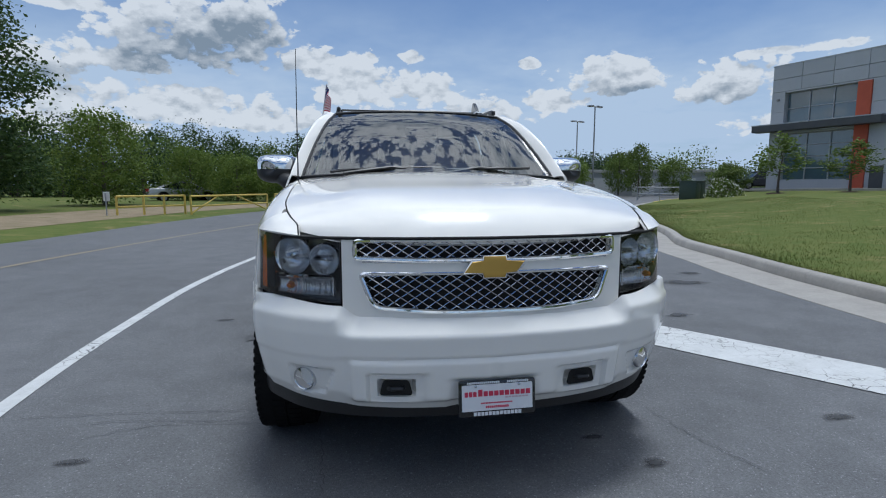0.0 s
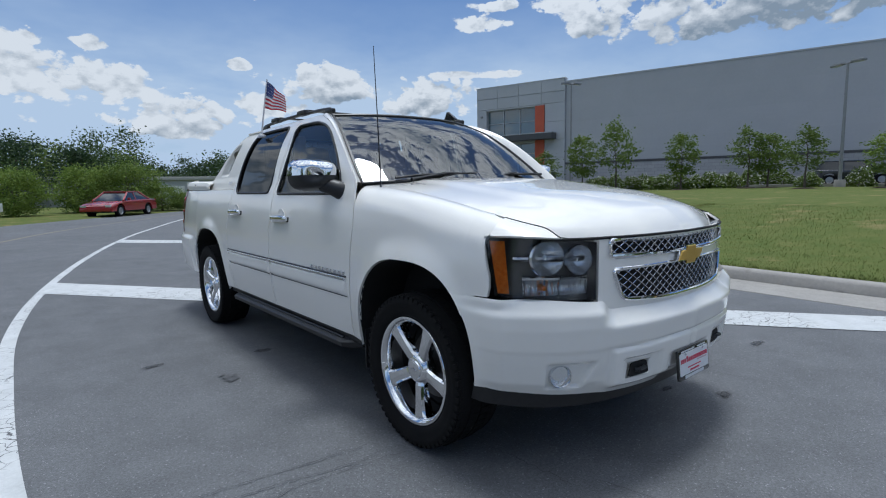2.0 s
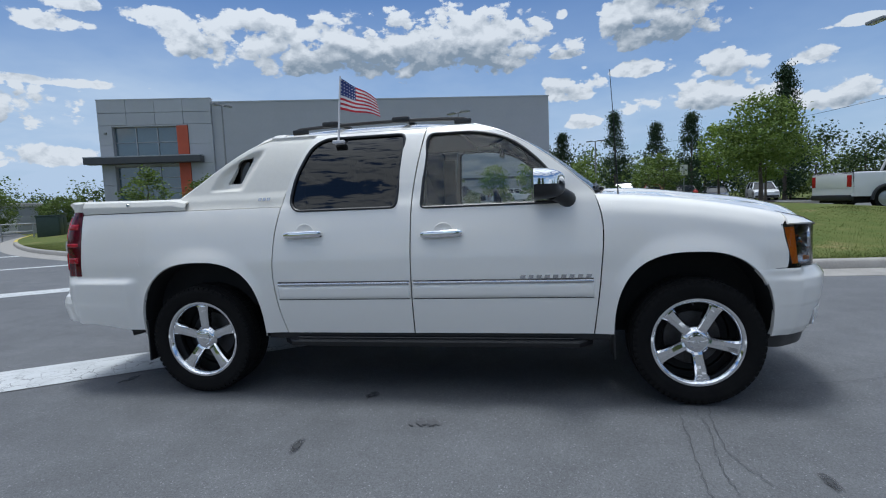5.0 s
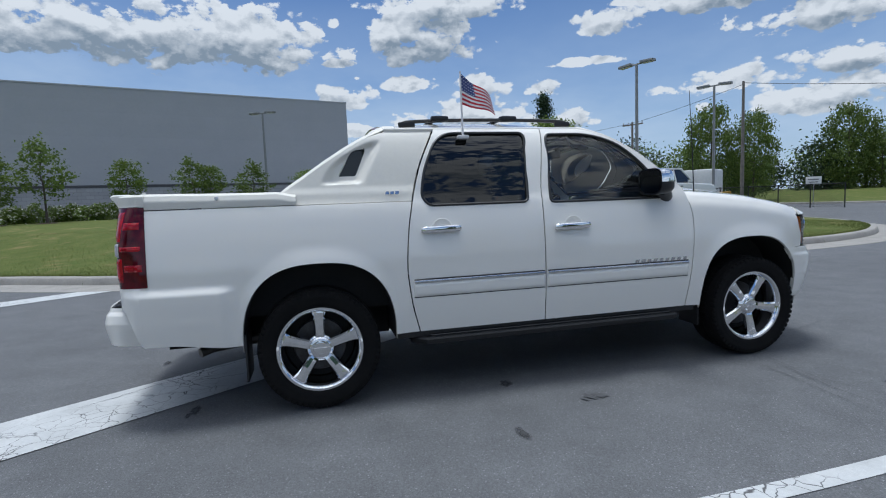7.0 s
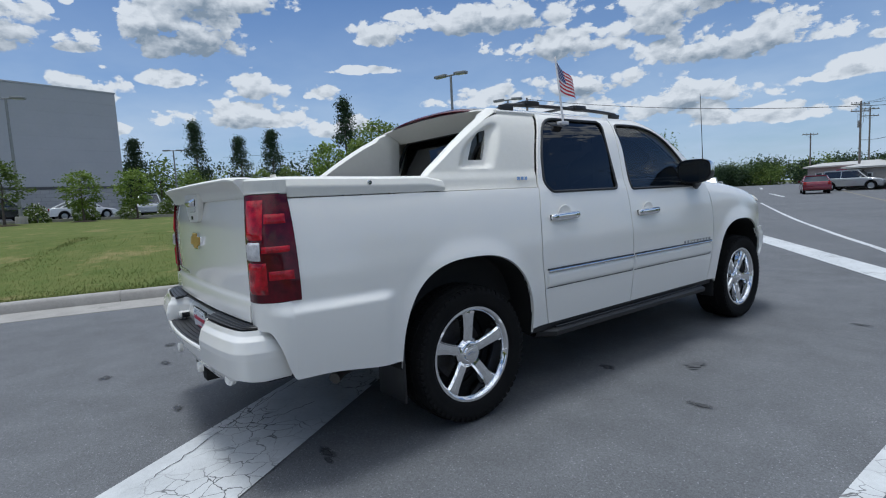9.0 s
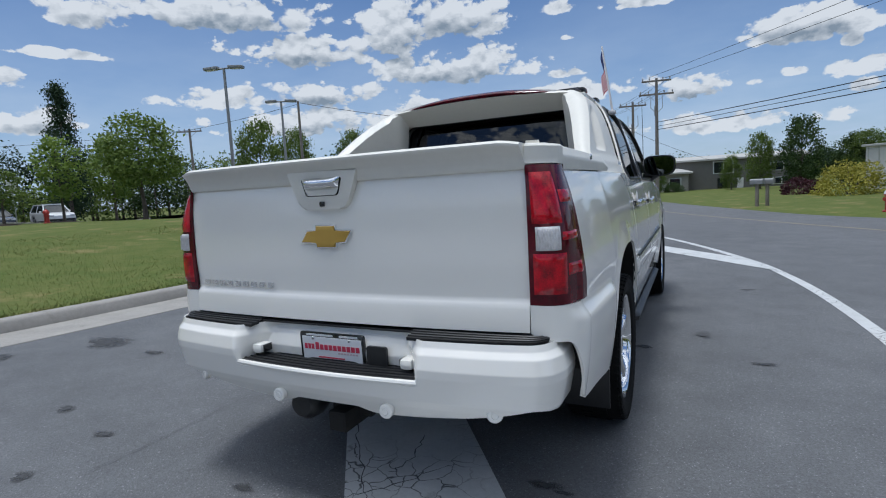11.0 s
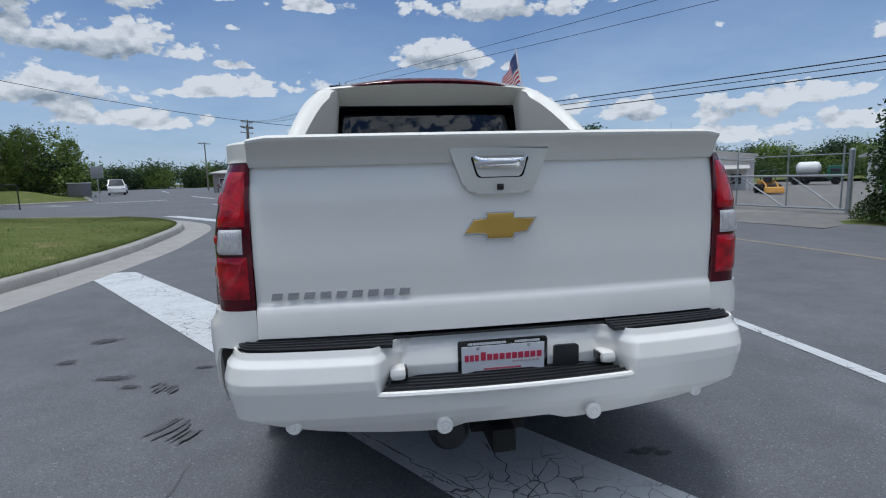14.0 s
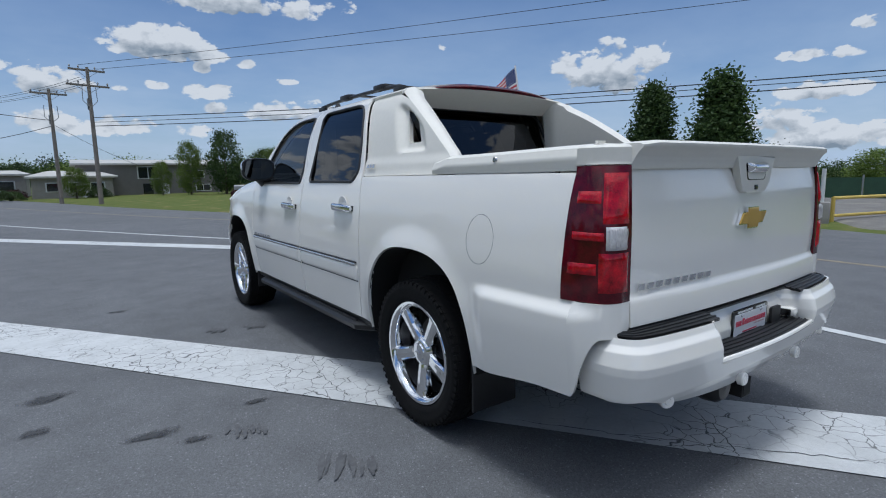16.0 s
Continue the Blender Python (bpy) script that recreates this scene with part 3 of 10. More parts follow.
EDGE_FAR = [(26, 60), (14, 46), (5, 36), (0, 30.5), (-4.5, 24), (-6.6, 17), (-7.9, 10.3), (-9.6, 5), (-10.9, 1.2), (-10.5, -2), (-9.2, -5), (-7, -8.2), (-4.5, -11.5), (-2.7, -16), (0.3, -25), (5, -42), (16, -75), (44, -150), (120, -330)]
KERB = [(30, 40), (21, 31), (13.5, 21.5), (9.4, 14), (7.35, 9.3), (6.2, 7.0), (5.68, 4.9), (5.25, 3.1), (4.95, 1.0), (4.76, -1.5), (4.72, -3.8), (4.86, -5.7), (5.3, -8.8), (6.25, -11.1), (8.0, -13.2), (10.6, -14.8), (14, -15.7), (22, -16.5), (40, -17.5), (70, -18.5)]
EDGE_LINE = [(12.5, 40), (5.3, 28.3), (1.3, 18.9), (-0.25, 14.5), (-1.4, 10.4), (-2.18, 6.8), (-2.52, 4.3), (-2.58, 2.2), (-2.53, 0.5), (-2.34, -1.2), (-1.96, -2.8), (-0.88, -5.6), (0.9, -9.0), (3.9, -15.0), (9.5, -27)]


def curve_through(points, per=8):
    """A finer line through plan points."""
    pts = [Vector((*p, 0)) for p in points]
    out = []
    for k in range(len(pts) - 1):
        p0, p1, p2, p3 = pts[max(k - 1, 0)], pts[k], pts[k + 1], pts[min(k + 2, len(pts) - 1)]
        for j in range(per):
            t = j / per
            out.append(0.5 * ((2 * p1) + (p2 - p0) * t + (2 * p0 - 5 * p1 + 4 * p2 - p3) * t * t + (3 * p1 - p0 - 3 * p2 + p3) * t**3))
    out.append(pts[-1])
    return out


def ribbon(line, offsets_heights):
    """A strip swept along a plan line: (offset to the line's left, height) columns."""
    bm = bmesh.new()
    rows = []
    for k, p in enumerate(line):
        a, b = line[max(k - 1, 0)], line[min(k + 1, len(line) - 1)]
        t = (b - a).normalized()
        left = Vector((-t.y, t.x, 0))
        rows.append([bm.verts.new(p + left * o + Vector((0, 0, h))) for o, h in offsets_heights])
    for a, b in zip(rows, rows[1:]):
        for k in range(len(offsets_heights) - 1):
            bm.faces.new([a[k], b[k], b[k + 1], a[k + 1]])
    bmesh.ops.recalc_face_normals(bm, faces=bm.faces[:])
    bm.normal_update()
    if sum(f.normal.z for f in bm.faces) < 0:
        bmesh.ops.reverse_faces(bm, faces=bm.faces[:])
    return bm


kerb_line, far_line, edge_line = curve_through(KERB), curve_through(EDGE_FAR), curve_through(EDGE_LINE, 10)


def nearest(line, x, y):
    """Distance in plan from (x, y) to a line, and on which side (positive: left)."""
    best, side = 1e9, 1.0
    for a, b in zip(line, line[1:]):
        ax, ay, dx, dy = a.x, a.y, b.x - a.x, b.y - a.y
        t = max(0.0, min(1.0, ((x - ax) * dx + (y - ay) * dy) / (dx * dx + dy * dy + 1e-9)))
        ex, ey = x - ax - t * dx, y - ay - t * dy
        d = ex * ex + ey * ey
        if d < best:
            best, side = d, (1.0 if dx * ey - dy * ex > 0 else -1.0)
    return math.sqrt(best), side


def lawn_height(x, y):
    """The lawn rises gently from the kerb towards the building."""
    d, _ = nearest(kerb_line[::4] + [kerb_line[-1]], x, y)
    return 0.15 + 0.54 * step(0, 9, d) + 0.012 * d


ground = part("ground", box((-700, -700, -0.6), (700, 700, -0.05)), GRASS, smooth=False)
tagged(ground, "flat green ground reaching to the horizon", "ground", kind="structure")

bm = bmesh.new()
verts = [bm.verts.new((p.x, p.y, 0)) for p in far_line] + [bm.verts.new(v) for v in ((160, -330, 0), (75, -150, 0), (52, -80, 0), (40, -48, 0), (36, -31, 0), (48, -26, 0), (74, -25, 0))] + [bm.verts.new((p.x, p.y, 0)) for p in reversed(kerb_line)] + [bm.verts.new((45, 60, 0))]
bm.faces.new(verts)
bmesh.ops.triangulate(bm, faces=bm.faces[:])
bmesh.ops.recalc_face_normals(bm, faces=bm.faces[:])
road = tagged(part("road", bm, ASPHALT, smooth=False), "grey worn asphalt road with fine cracks and stains", "road", kind="structure")
if road.data.polygons[0].normal.z < 0:
    road.data.flip_normals()

gutter = tagged(part("gutter", ribbon(kerb_line, [(0.0, 0.012), (-0.68, 0.006), (-0.69, -0.02)]), CONCRETE), "pale concrete gutter along the kerb", "gutter", kind="structure")
kerb = tagged(new("kerb"), "pale concrete kerb with joints beside the lawn", "kerb", kind="structure")


def kerb_pieces():
    run, piece, total = [], [], 0.0
    for a, b in zip(kerb_line, kerb_line[1:]):
        d = (b - a).length
        n = max(1, int(d / 0.25))
        for k in range(n):
            run.append(a + (b - a) * k / n)
    run.append(kerb_line[-1])
    start = 0
    for k in range(1, len(run)):
        total += (run[k] - run[k - 1]).length
        if total > 3.0 or k == len(run) - 1:
            seg = [run[j].copy() for j in range(start, k + 1)]
            d0, d1 = (seg[1] - seg[0]).normalized(), (seg[-1] - seg[-2]).normalized()
            seg[0] += d0 * 0.004
            seg[-1] -= d1 * 0.004
            bm = ribbon(seg, [(-0.005, -0.03), (0.0, 0.0), (0.025, 0.115), (0.05, 0.142), (0.08, 0.15), (0.20, 0.15), (0.205, 0.02)])
            mid = seg[len(seg) // 2]
            part("kerb_stone", bm, YELLOWKERB if 19 < mid.x < 45 else CONCRETE, kerb)
            start, total = k, 0.0


kerb_pieces()


def lawn_sheet():
    """The raised lawn between the kerb, the drive and the car park."""
    bm = bmesh.new()
    n_out = 26
    rows = []
    for k, p in enumerate(kerb_line):
        a, b = kerb_line[max(k - 1, 0)], kerb_line[min(k + 1, len(kerb_line) - 1)]
        t = (b - a).normalized()
        left = Vector((-t.y, t.x, 0))
        q = p + left * 0.19
        far = Vector((62, max(-17 + 0.0, min(46, p.y * 1.0)), 0)) if p.x < 40 else q + Vector((20, 2, 0))
        row = []
        for j in range(n_out):
            s = (j / (n_out - 1)) ** 1.7
            v = q.lerp(far, s)
            z = 0.148 if j == 0 else lawn_height(v.x, v.y) + 0.02 * noise.noise(Vector((v.x * 0.4, v.y * 0.4, 0)))
            row.append(bm.verts.new((v.x, v.y, z)))
        rows.append(row)
    for a, b in zip(rows, rows[1:]):
        for j in range(n_out - 1):
            try:
                bm.faces.new([a[j], b[j], b[j + 1], a[j + 1]])
            except ValueError:
                pass
    bmesh.ops.recalc_face_normals(bm, faces=bm.faces[:])
    bm.normal_update()
    if sum(f.normal.z for f in bm.faces) < 0:
        bmesh.ops.reverse_faces(bm, faces=bm.faces[:])
    return bm


lawn = tagged(part("lawn", lawn_sheet(), GRASS), "mown green lawn with dry patches, rising from the kerb", "lawn", kind="structure")

verge = ribbon(far_line, [(0.0, -0.02), (-0.25, 0.03), (-2.0, 0.06), (-6.0, 0.1), (-14.0, 0.15), (-40, 0.15), (-41, -0.2)])
tagged(part("verge", verge, GRASS), "rough grass verge along the far side of the road", "verge", kind="structure")

DIRT = material("dry_dirt", (0.27, 0.215, 0.15), 0.95, 0, (0.19, 0.155, 0.10), 1.6, bump=0.6, bump_scale=40, dirt=(0.13, 0.14, 0.05), dirt_scale=1.1, dirt_at=0.56, spec=0.1)
track = curve_through([(-7.9, 12.5), (-6.9, 17), (-5.2, 22.8), (-1.6, 28.5)], 8)
tagged(part("dirt_strip", ribbon(track, [(1.9, 0.072), (3.0, 0.088), (6.5, 0.124)]), DIRT), "strip of dry tan dirt below the yellow gates", "dirt", kind="structure")

# raised grass bank beyond the junction
bank_c = [Vector((42, -27, 0)), Vector((20.6, -36.8, 0)), Vector((35.5, -66, 0)), Vector((66, -54, 0))]


def bank_point(u, v):
    q = bank_c[0].lerp(bank_c[1], u).lerp(bank_c[3].lerp(bank_c[2], u), v)
    q += Vector((0.5, -0.9, 0)) * step(0.8, 1.0, u) * step(0.2, 0.0, v) * 1.4
    q.z = -0.02 + 0.14 * step(0, 0.02, v) * step(0, 0.02, 1 - u) + 0.85 * step(0.05, 0.6, v) * step(0.02, 0.2, 1 - u)
    return q


bm = bmesh.new()
add_grid(bm, bank_point, lin(0, 1, 40), lin(0, 1, 40))
tagged(part("grass_bank", shell(bm, lambda p: (0, 0, 1), 0.02), GRASS), "mown grass bank rising beyond the junction", "lawn", kind="structure")
bm = bmesh.new()
add_tube(bm, [bank_point(u, 0.0) + Vector((0, 0, 0.05)) for u in lin(0, 1, 24)] + [bank_point(1.0, v) + Vector((0, 0, 0.05)) for v in lin(0.05, 1, 16)], 0.13, 6)
tagged(part("kerb_far", bm, CONCRETE), "pale concrete kerb round the grass bank", "kerb", kind="structure")

# painted lines: the edge line, the hatching that slopes across the lane, the yellow line
markings = {}


def marking(name, outline, mat, label, z=0.004):
    bm = bmesh.new()
    f = bm.faces.new([bm.verts.new((x, y, z)) for x, y in outline])
    bmesh.ops.triangulate(bm, faces=[f])
    bmesh.ops.recalc_face_normals(bm, faces=bm.faces[:])
    bm.normal_update()
    if sum(fc.normal.z for fc in bm.faces) < 0:
        bmesh.ops.reverse_faces(bm, faces=bm.faces[:])
    return tagged(part(name, bm, mat, smooth=False), label, "road marking", kind="structure")


tagged(part("edge_line", ribbon(edge_line, [(0.055, 0.004), (-0.055, 0.004)]), PAINTLINE), "thin curved white painted edge line on asphalt", "road marking", kind="structure")
HATCH = [(-3.05, 0.23, None, (7.9, -15.5)), (2.29, 0.285, (-0.573, 0.819), (4.0, -1.75)), (8.55, 0.24, None, (6.6, 5.6)), (14.6, 0.22, None, (9.0, 12.4)), (20.8, 0.2, None, (13.0, 18.0)), (27, 0.2, None, (17, 22.6))]
for off, half, way, tip in HATCH:
    d = Vector(way or (-0.6, 0.8)).normalized()
    nrm = Vector((d.y, -d.x))
    ends = []
    for s in (-half, half):
        # where this edge meets the edge line
        best = min(edge_line, key=lambda p: abs(p.x * nrm.x + p.y * nrm.y - off - s))
        ends.append(Vector((best.x, best.y)))
    t0 = Vector(tip)
    t0 = t0 + nrm * (off - t0.dot(nrm))
    a, b = t0 - nrm * half, t0 + nrm * half - d * 0.5
    marking("hatch_stripe", [tuple(a), tuple(b), tuple(ends[1]), tuple(ends[0])], PAINTLINE, "broad white painted hatch stripe, worn and cracked", 0.006)
for (x0, y0), (x1, y1), w in (((19.6, -35.0), (15.6, -37.6), 0.32), ((17.1, -48.2), (12.1, -37.5), 0.13), ((28.6, -75.8), (36, -94), 0.16), ((21.6, -32.8), (19.4, -31.2), 0.2)):
    d = Vector((x1 - x0, y1 - y0)).normalized()
    n = Vector((-d.y, d.x)) * w
    marking("lane_dash", [(x0 - n.x, y0 - n.y), (x1 - n.x, y1 - n.y), (x1 + n.x, y1 + n.y), (x0 + n.x, y0 + n.y)], PAINTLINE, "white painted dash on the far road")
yellow = curve_through([(9, 38), (0, 23.2), (-2.8, 16.8), (-4.3, 12.5), (-5.7, 7), (-6.4, 2), (-6.2, -2), (-5.3, -5.6), (-3.2, -9.5), (-0.5, -15), (4, -27), (12, -50)], 8)
tagged(part("yellow_line", ribbon(yellow, [(0.06, 0.004), (-0.06, 0.004)]), YELLOWLINE), "faded yellow centre line on the road", "road marking", kind="structure")


# ---- the pickup truck: x to its left side, y towards its tail, front axle at y = 0 ----
WB, TYRE_R = 3.302, 0.388
truck = thing("pickup_truck", "pearl white crew-cab pickup truck with chrome wheels", "truck")
HW_Z = [0.38, 0.5, 0.62, 0.75, 0.9, 1.05, 1.18, 1.28, 1.33, 1.45, 1.6, 1.7, 1.76, 1.80]
HW_X = [0.945, 0.966, 0.983, 0.993, 0.993, 0.978, 0.956, 0.930, 0.910, 0.877, 0.830, 0.787, 0.750, 0.712]


def half_width(y, z):
    """Half the body's width at a station and height."""
    x = spline(HW_Z, HW_X, z)
    x -= spline([-0.8, -0.66, -0.55, -0.45, -0.3, 0.0], [0.20, 0.115, 0.07, 0.04, 0.014, 0.0], y)
    x -= spline([3.7, 4.0, 4.2, 4.34, 4.40, 4.44], [0.0, 0.010, 0.022, 0.038, 0.060, 0.11], y)
    for yc in (0.025, 3.285):
        r = math.hypot((y - yc) / 0.90, z - 0.41)
        x += 0.020 * (1 - step(0.50, 0.66, r))
    x += 0.030 * step(3.765, 3.88, y) * (1 - step(0.790, 0.848, z))
    return x


def arch(y, yc, half):
    t = abs((y - yc) / half)
    return 0.41 + 0.53 * (1 - min(1.0, t) ** 2.6) ** (1 / 2.6)


def side_sheet(bm, s, ys, lo, hi, nz, yl=None, yr=None, surf=half_width, ease=False):
    """Columns of the body side between heights lo(y) and hi(y); yl(z), yr(z) bend the end edges."""
    y0, y1 = ys[0], ys[-1]

    def f(u, v):
        v2 = 1 - (1 - v) ** 2 if ease else v
        z = lo(u) + (hi(u) - lo(u)) * v2
        y = u
        if yl or yr:
            a = yl(z) if yl else y0
            b = yr(z) if yr else y1
            y = a + (b - a) * (u - y0) / (y1 - y0)
        return (s * surf(y, z), y, z)

    add_grid(bm, f, ys, lin(0, 1, nz))


def outward(p):
    return (p.x, (p.y - 1.8) * 0.15, (p.z - 1.0) * 0.6)


def seam_z(y):
    return spline([-0.80, -0.6, -0.4, -0.1, 0.2, 0.55, 0.7], [1.085, 1.125, 1.172, 1.232, 1.275, 1.305, 1.31], y)


def fender_x(y, z):
    zt, r = seam_z(y), 0.125
    base = half_width(y, min(z, zt - r * 0.5))
    k = max(0.0, (z - (zt - r)) / r)
    return base - 0.115 * (1 - math.sqrt(max(0.0, 1 - min(1.0, k) ** 2)))


def cos_range(a, b, n):
    return [(a + b) / 2 - (b - a) / 2 * math.cos(math.pi * k / (n - 1)) for k in range(n)]


FRONT_DOOR_EDGE = lambda z: spline([0.40, 0.83, 1.08, 1.30, 1.42, 1.54, 1.66, 1.74, 1.80], [0.60, 0.552, 0.535, 0.575, 0.69, 0.83, 1.0, 1.15, 1.34], z)
B_EDGE = lambda z: spline([0.40, 0.8, 1.27, 1.80], [1.745, 1.748, 1.738, 1.655], z)
REAR_DOOR_EDGE = lambda z: spline([0.40, 0.66, 0.87, 1.07, 1.30, 1.53, 1.80], [2.64, 2.70, 2.72, 2.705, 2.66, 2.59, 2.455], z)
SILL = lambda y: 0.435
FRONT_WIN = rounded([(1.675, 1.262), (1.635, 1.752), (1.30, 1.752), (1.08, 1.685), (0.90, 1.525), (0.775, 1.36), (0.745, 1.262)], [0.03, 0.05, 0.12, 0.16, 0.1, 0.05, 0.03])
REAR_WIN = rounded([(1.845, 1.270), (1.795, 1.765), (2.44, 1.765), (2.565, 1.50), (2.595, 1.33), (2.55, 1.270)], [0.04, 0.05, 0.13, 0.2, 0.06, 0.04])


def gap_y(edge, g):
    return lambda z: edge(z) + g


def door(s, name, a_edge, b_edge, window, glass):
    """A door skin with its window opening, glass, seal, handle and trim."""
    bm = bmesh.new()
    yl, yr = gap_y(a_edge, 0.004), gap_y(b_edge, -0.004)
    wy = [p[0] for p in window]
    w0, w1 = min(wy), max(wy)
    # below the belt
    belt = 1.255
    side_sheet(bm, s, lin(a_edge(0.9), b_edge(0.9), 26), SILL, lambda y: belt, 22, yl, yr)
    # the frame round the window, cell by cell on one grid
    top = 1.798

    def pos(u, z):
        return yl(z) + (yr(z) - yl(z)) * u

    # left and right of the window, under and over it
    def strip(f, n, m):
        add_grid(bm, f, lin(0, 1, n), lin(0, 1, m))

    zl, zh = min(p[1] for p in window), max(p[1] for p in window)

    def edge_of(z, which):
        flipped = [(p[1], p[0]) for p in window]
        sp = span(flipped, min(max(z, zl + 1e-4), zh - 1e-4))
        return sp[which]

    def pt(y, z):
        return (s * half_width(y, z), y, z)

    strip(lambda u, v: pt(yl(zl + (zh - zl) * v) + (edge_of(zl + (zh - zl) * v, 0) - yl(zl + (zh - zl) * v)) * u, zl + (zh - zl) * v), 6, 40)
    strip(lambda u, v: pt(edge_of(zl + (zh - zl) * v, 1) + (yr(zl + (zh - zl) * v) - edge_of(zl + (zh - zl) * v, 1)) * u, zl + (zh - zl) * v), 6, 40)
    strip(lambda u, v: pt(pos(u, belt + (zl - belt) * v), belt + (zl - belt) * v), 26, 3)
    strip(lambda u, v: pt(pos(u, zh + (top - zh) * v), zh + (top - zh) * v), 26, 4)
    skin = part(name, shell(bm, outward), PAINT, truck)
    # glass just inside the skin
    bm = bmesh.new()
    ws = cos_range(w0 + 0.002, w1 - 0.002, 30)

    def gl(u, v):
        lo, hi = span(window, u)
        z = lo - 0.012 + (hi - lo + 0.024) * v
        return (s * (half_width(u, z) - 0.010), u, z)

    add_grid(bm, gl, ws, lin(0, 1, 12))
    pane = part("window_pane", shell(bm, outward, 0.004), glass, skin)
    pane.visible_shadow = False
    ring = [(s * (half_width(y, z) - 0.001), y, z) for y, z in window]
    part("window_seal", tube(ring, 0.010, 6, True), BLACK, skin, "black rubber window seal")
    return skin


def door_handle(s, y, z, skin):
    x = half_width(y, z)
    cup = lathe([(0.0, -0.010), (0.045, -0.006), (0.060, 0.001), (0.066, 0.003), (0.070, 0.0)], 32, Matrix.Translation((s * (x + 0.0015), y - 0.01, z + 0.004)) @ Matrix.Rotation(s * math.pi / 2, 4, "Y") @ Matrix.Diagonal((0.98, 1.0, 1, 1)))
    part("handle_cup", cup, PAINT, skin)
    bm = bmesh.new()

    def bar(u, v):
        a = 2 * math.pi * v
        end = (1 - abs(2 * u - 1) ** 5) ** 0.5
        hz, hx = 0.0235 * (0.55 + 0.45 * end), 0.015 * (0.5 + 0.5 * end)
        cz, cx = math.sin(a), math.cos(a)
        return (s * (x + 0.030 + hx * math.copysign(abs(cx) ** 0.7, cx) - 0.010 * abs(2 * u - 1) ** 3), y - 0.135 + 0.27 * u, z + hz * math.copysign(abs(cz) ** 0.7, cz) - 0.006 * (u - 0.5))

    add_grid(bm, bar, lin(0, 1, 23), lin(0, 1, 25))
    bmesh.ops.remove_doubles(bm, verts=bm.verts[:], dist=0.0002)
    bmesh.ops.holes_fill(bm, edges=[e for e in bm.edges if e.is_boundary], sides=40)
    bmesh.ops.recalc_face_normals(bm, faces=bm.faces[:])
    grip = part("door_handle", bm, CHROME, skin, "chrome pull handle")
    # black tube put in as the shaded gap between grip and door
    part("handle_gap_shade", tube([(s * (half_width(y + q, z) + 0.003), y + q, z - 0.004) for q in lin(-0.128, 0.128, 9)], 0.017, 8), BLACK, grip)


def side_trim(s, y0, y1, skin):
    bm = bmesh.new()

    def f(u, v):
        z = 0.672 + 0.098 * v
        bulge = 0.012 * min(1, 6 * v, 6 * (1 - v)) * min(1.0, (u - y0) / 0.012, (y1 - u) / 0.012)
        return (s * (half_width(u, z) + bulge), u, z)

    add_grid(bm, f, [y0] + lin(y0 + 0.012, y1 - 0.012, 20) + [y1], lin(0, 1, 9))
    part("side_moulding", shell(bm, outward, 0.004), PAINT, skin)
    bm = bmesh.new()
    add_grid(bm, lambda u, v: (s * (half_width(u, 0.775) + 0.014 + 0.003 * math.sin(math.pi * v)), u, 0.768 + 0.017 * v), lin(y0 + 0.004, y1 - 0.004, 16), lin(0, 1, 5))
    part("chrome_strip", shell(bm, outward, 0.010), SATIN, skin, "thin chrome strip")
    part("strip_channel", tube([(s * (half_width(y, 0.788) + 0.004), y, 0.788) for y in lin(y0 + 0.004, y1 - 0.004, 14)], 0.0058, 6), BLACK, skin)
    part("strip_channel", tube([(s * (half_width(y, 0.67) + 0.001), y, 0.671) for y in lin(y0 + 0.004, y1 - 0.004, 14)], 0.003, 6), BLACK, skin)


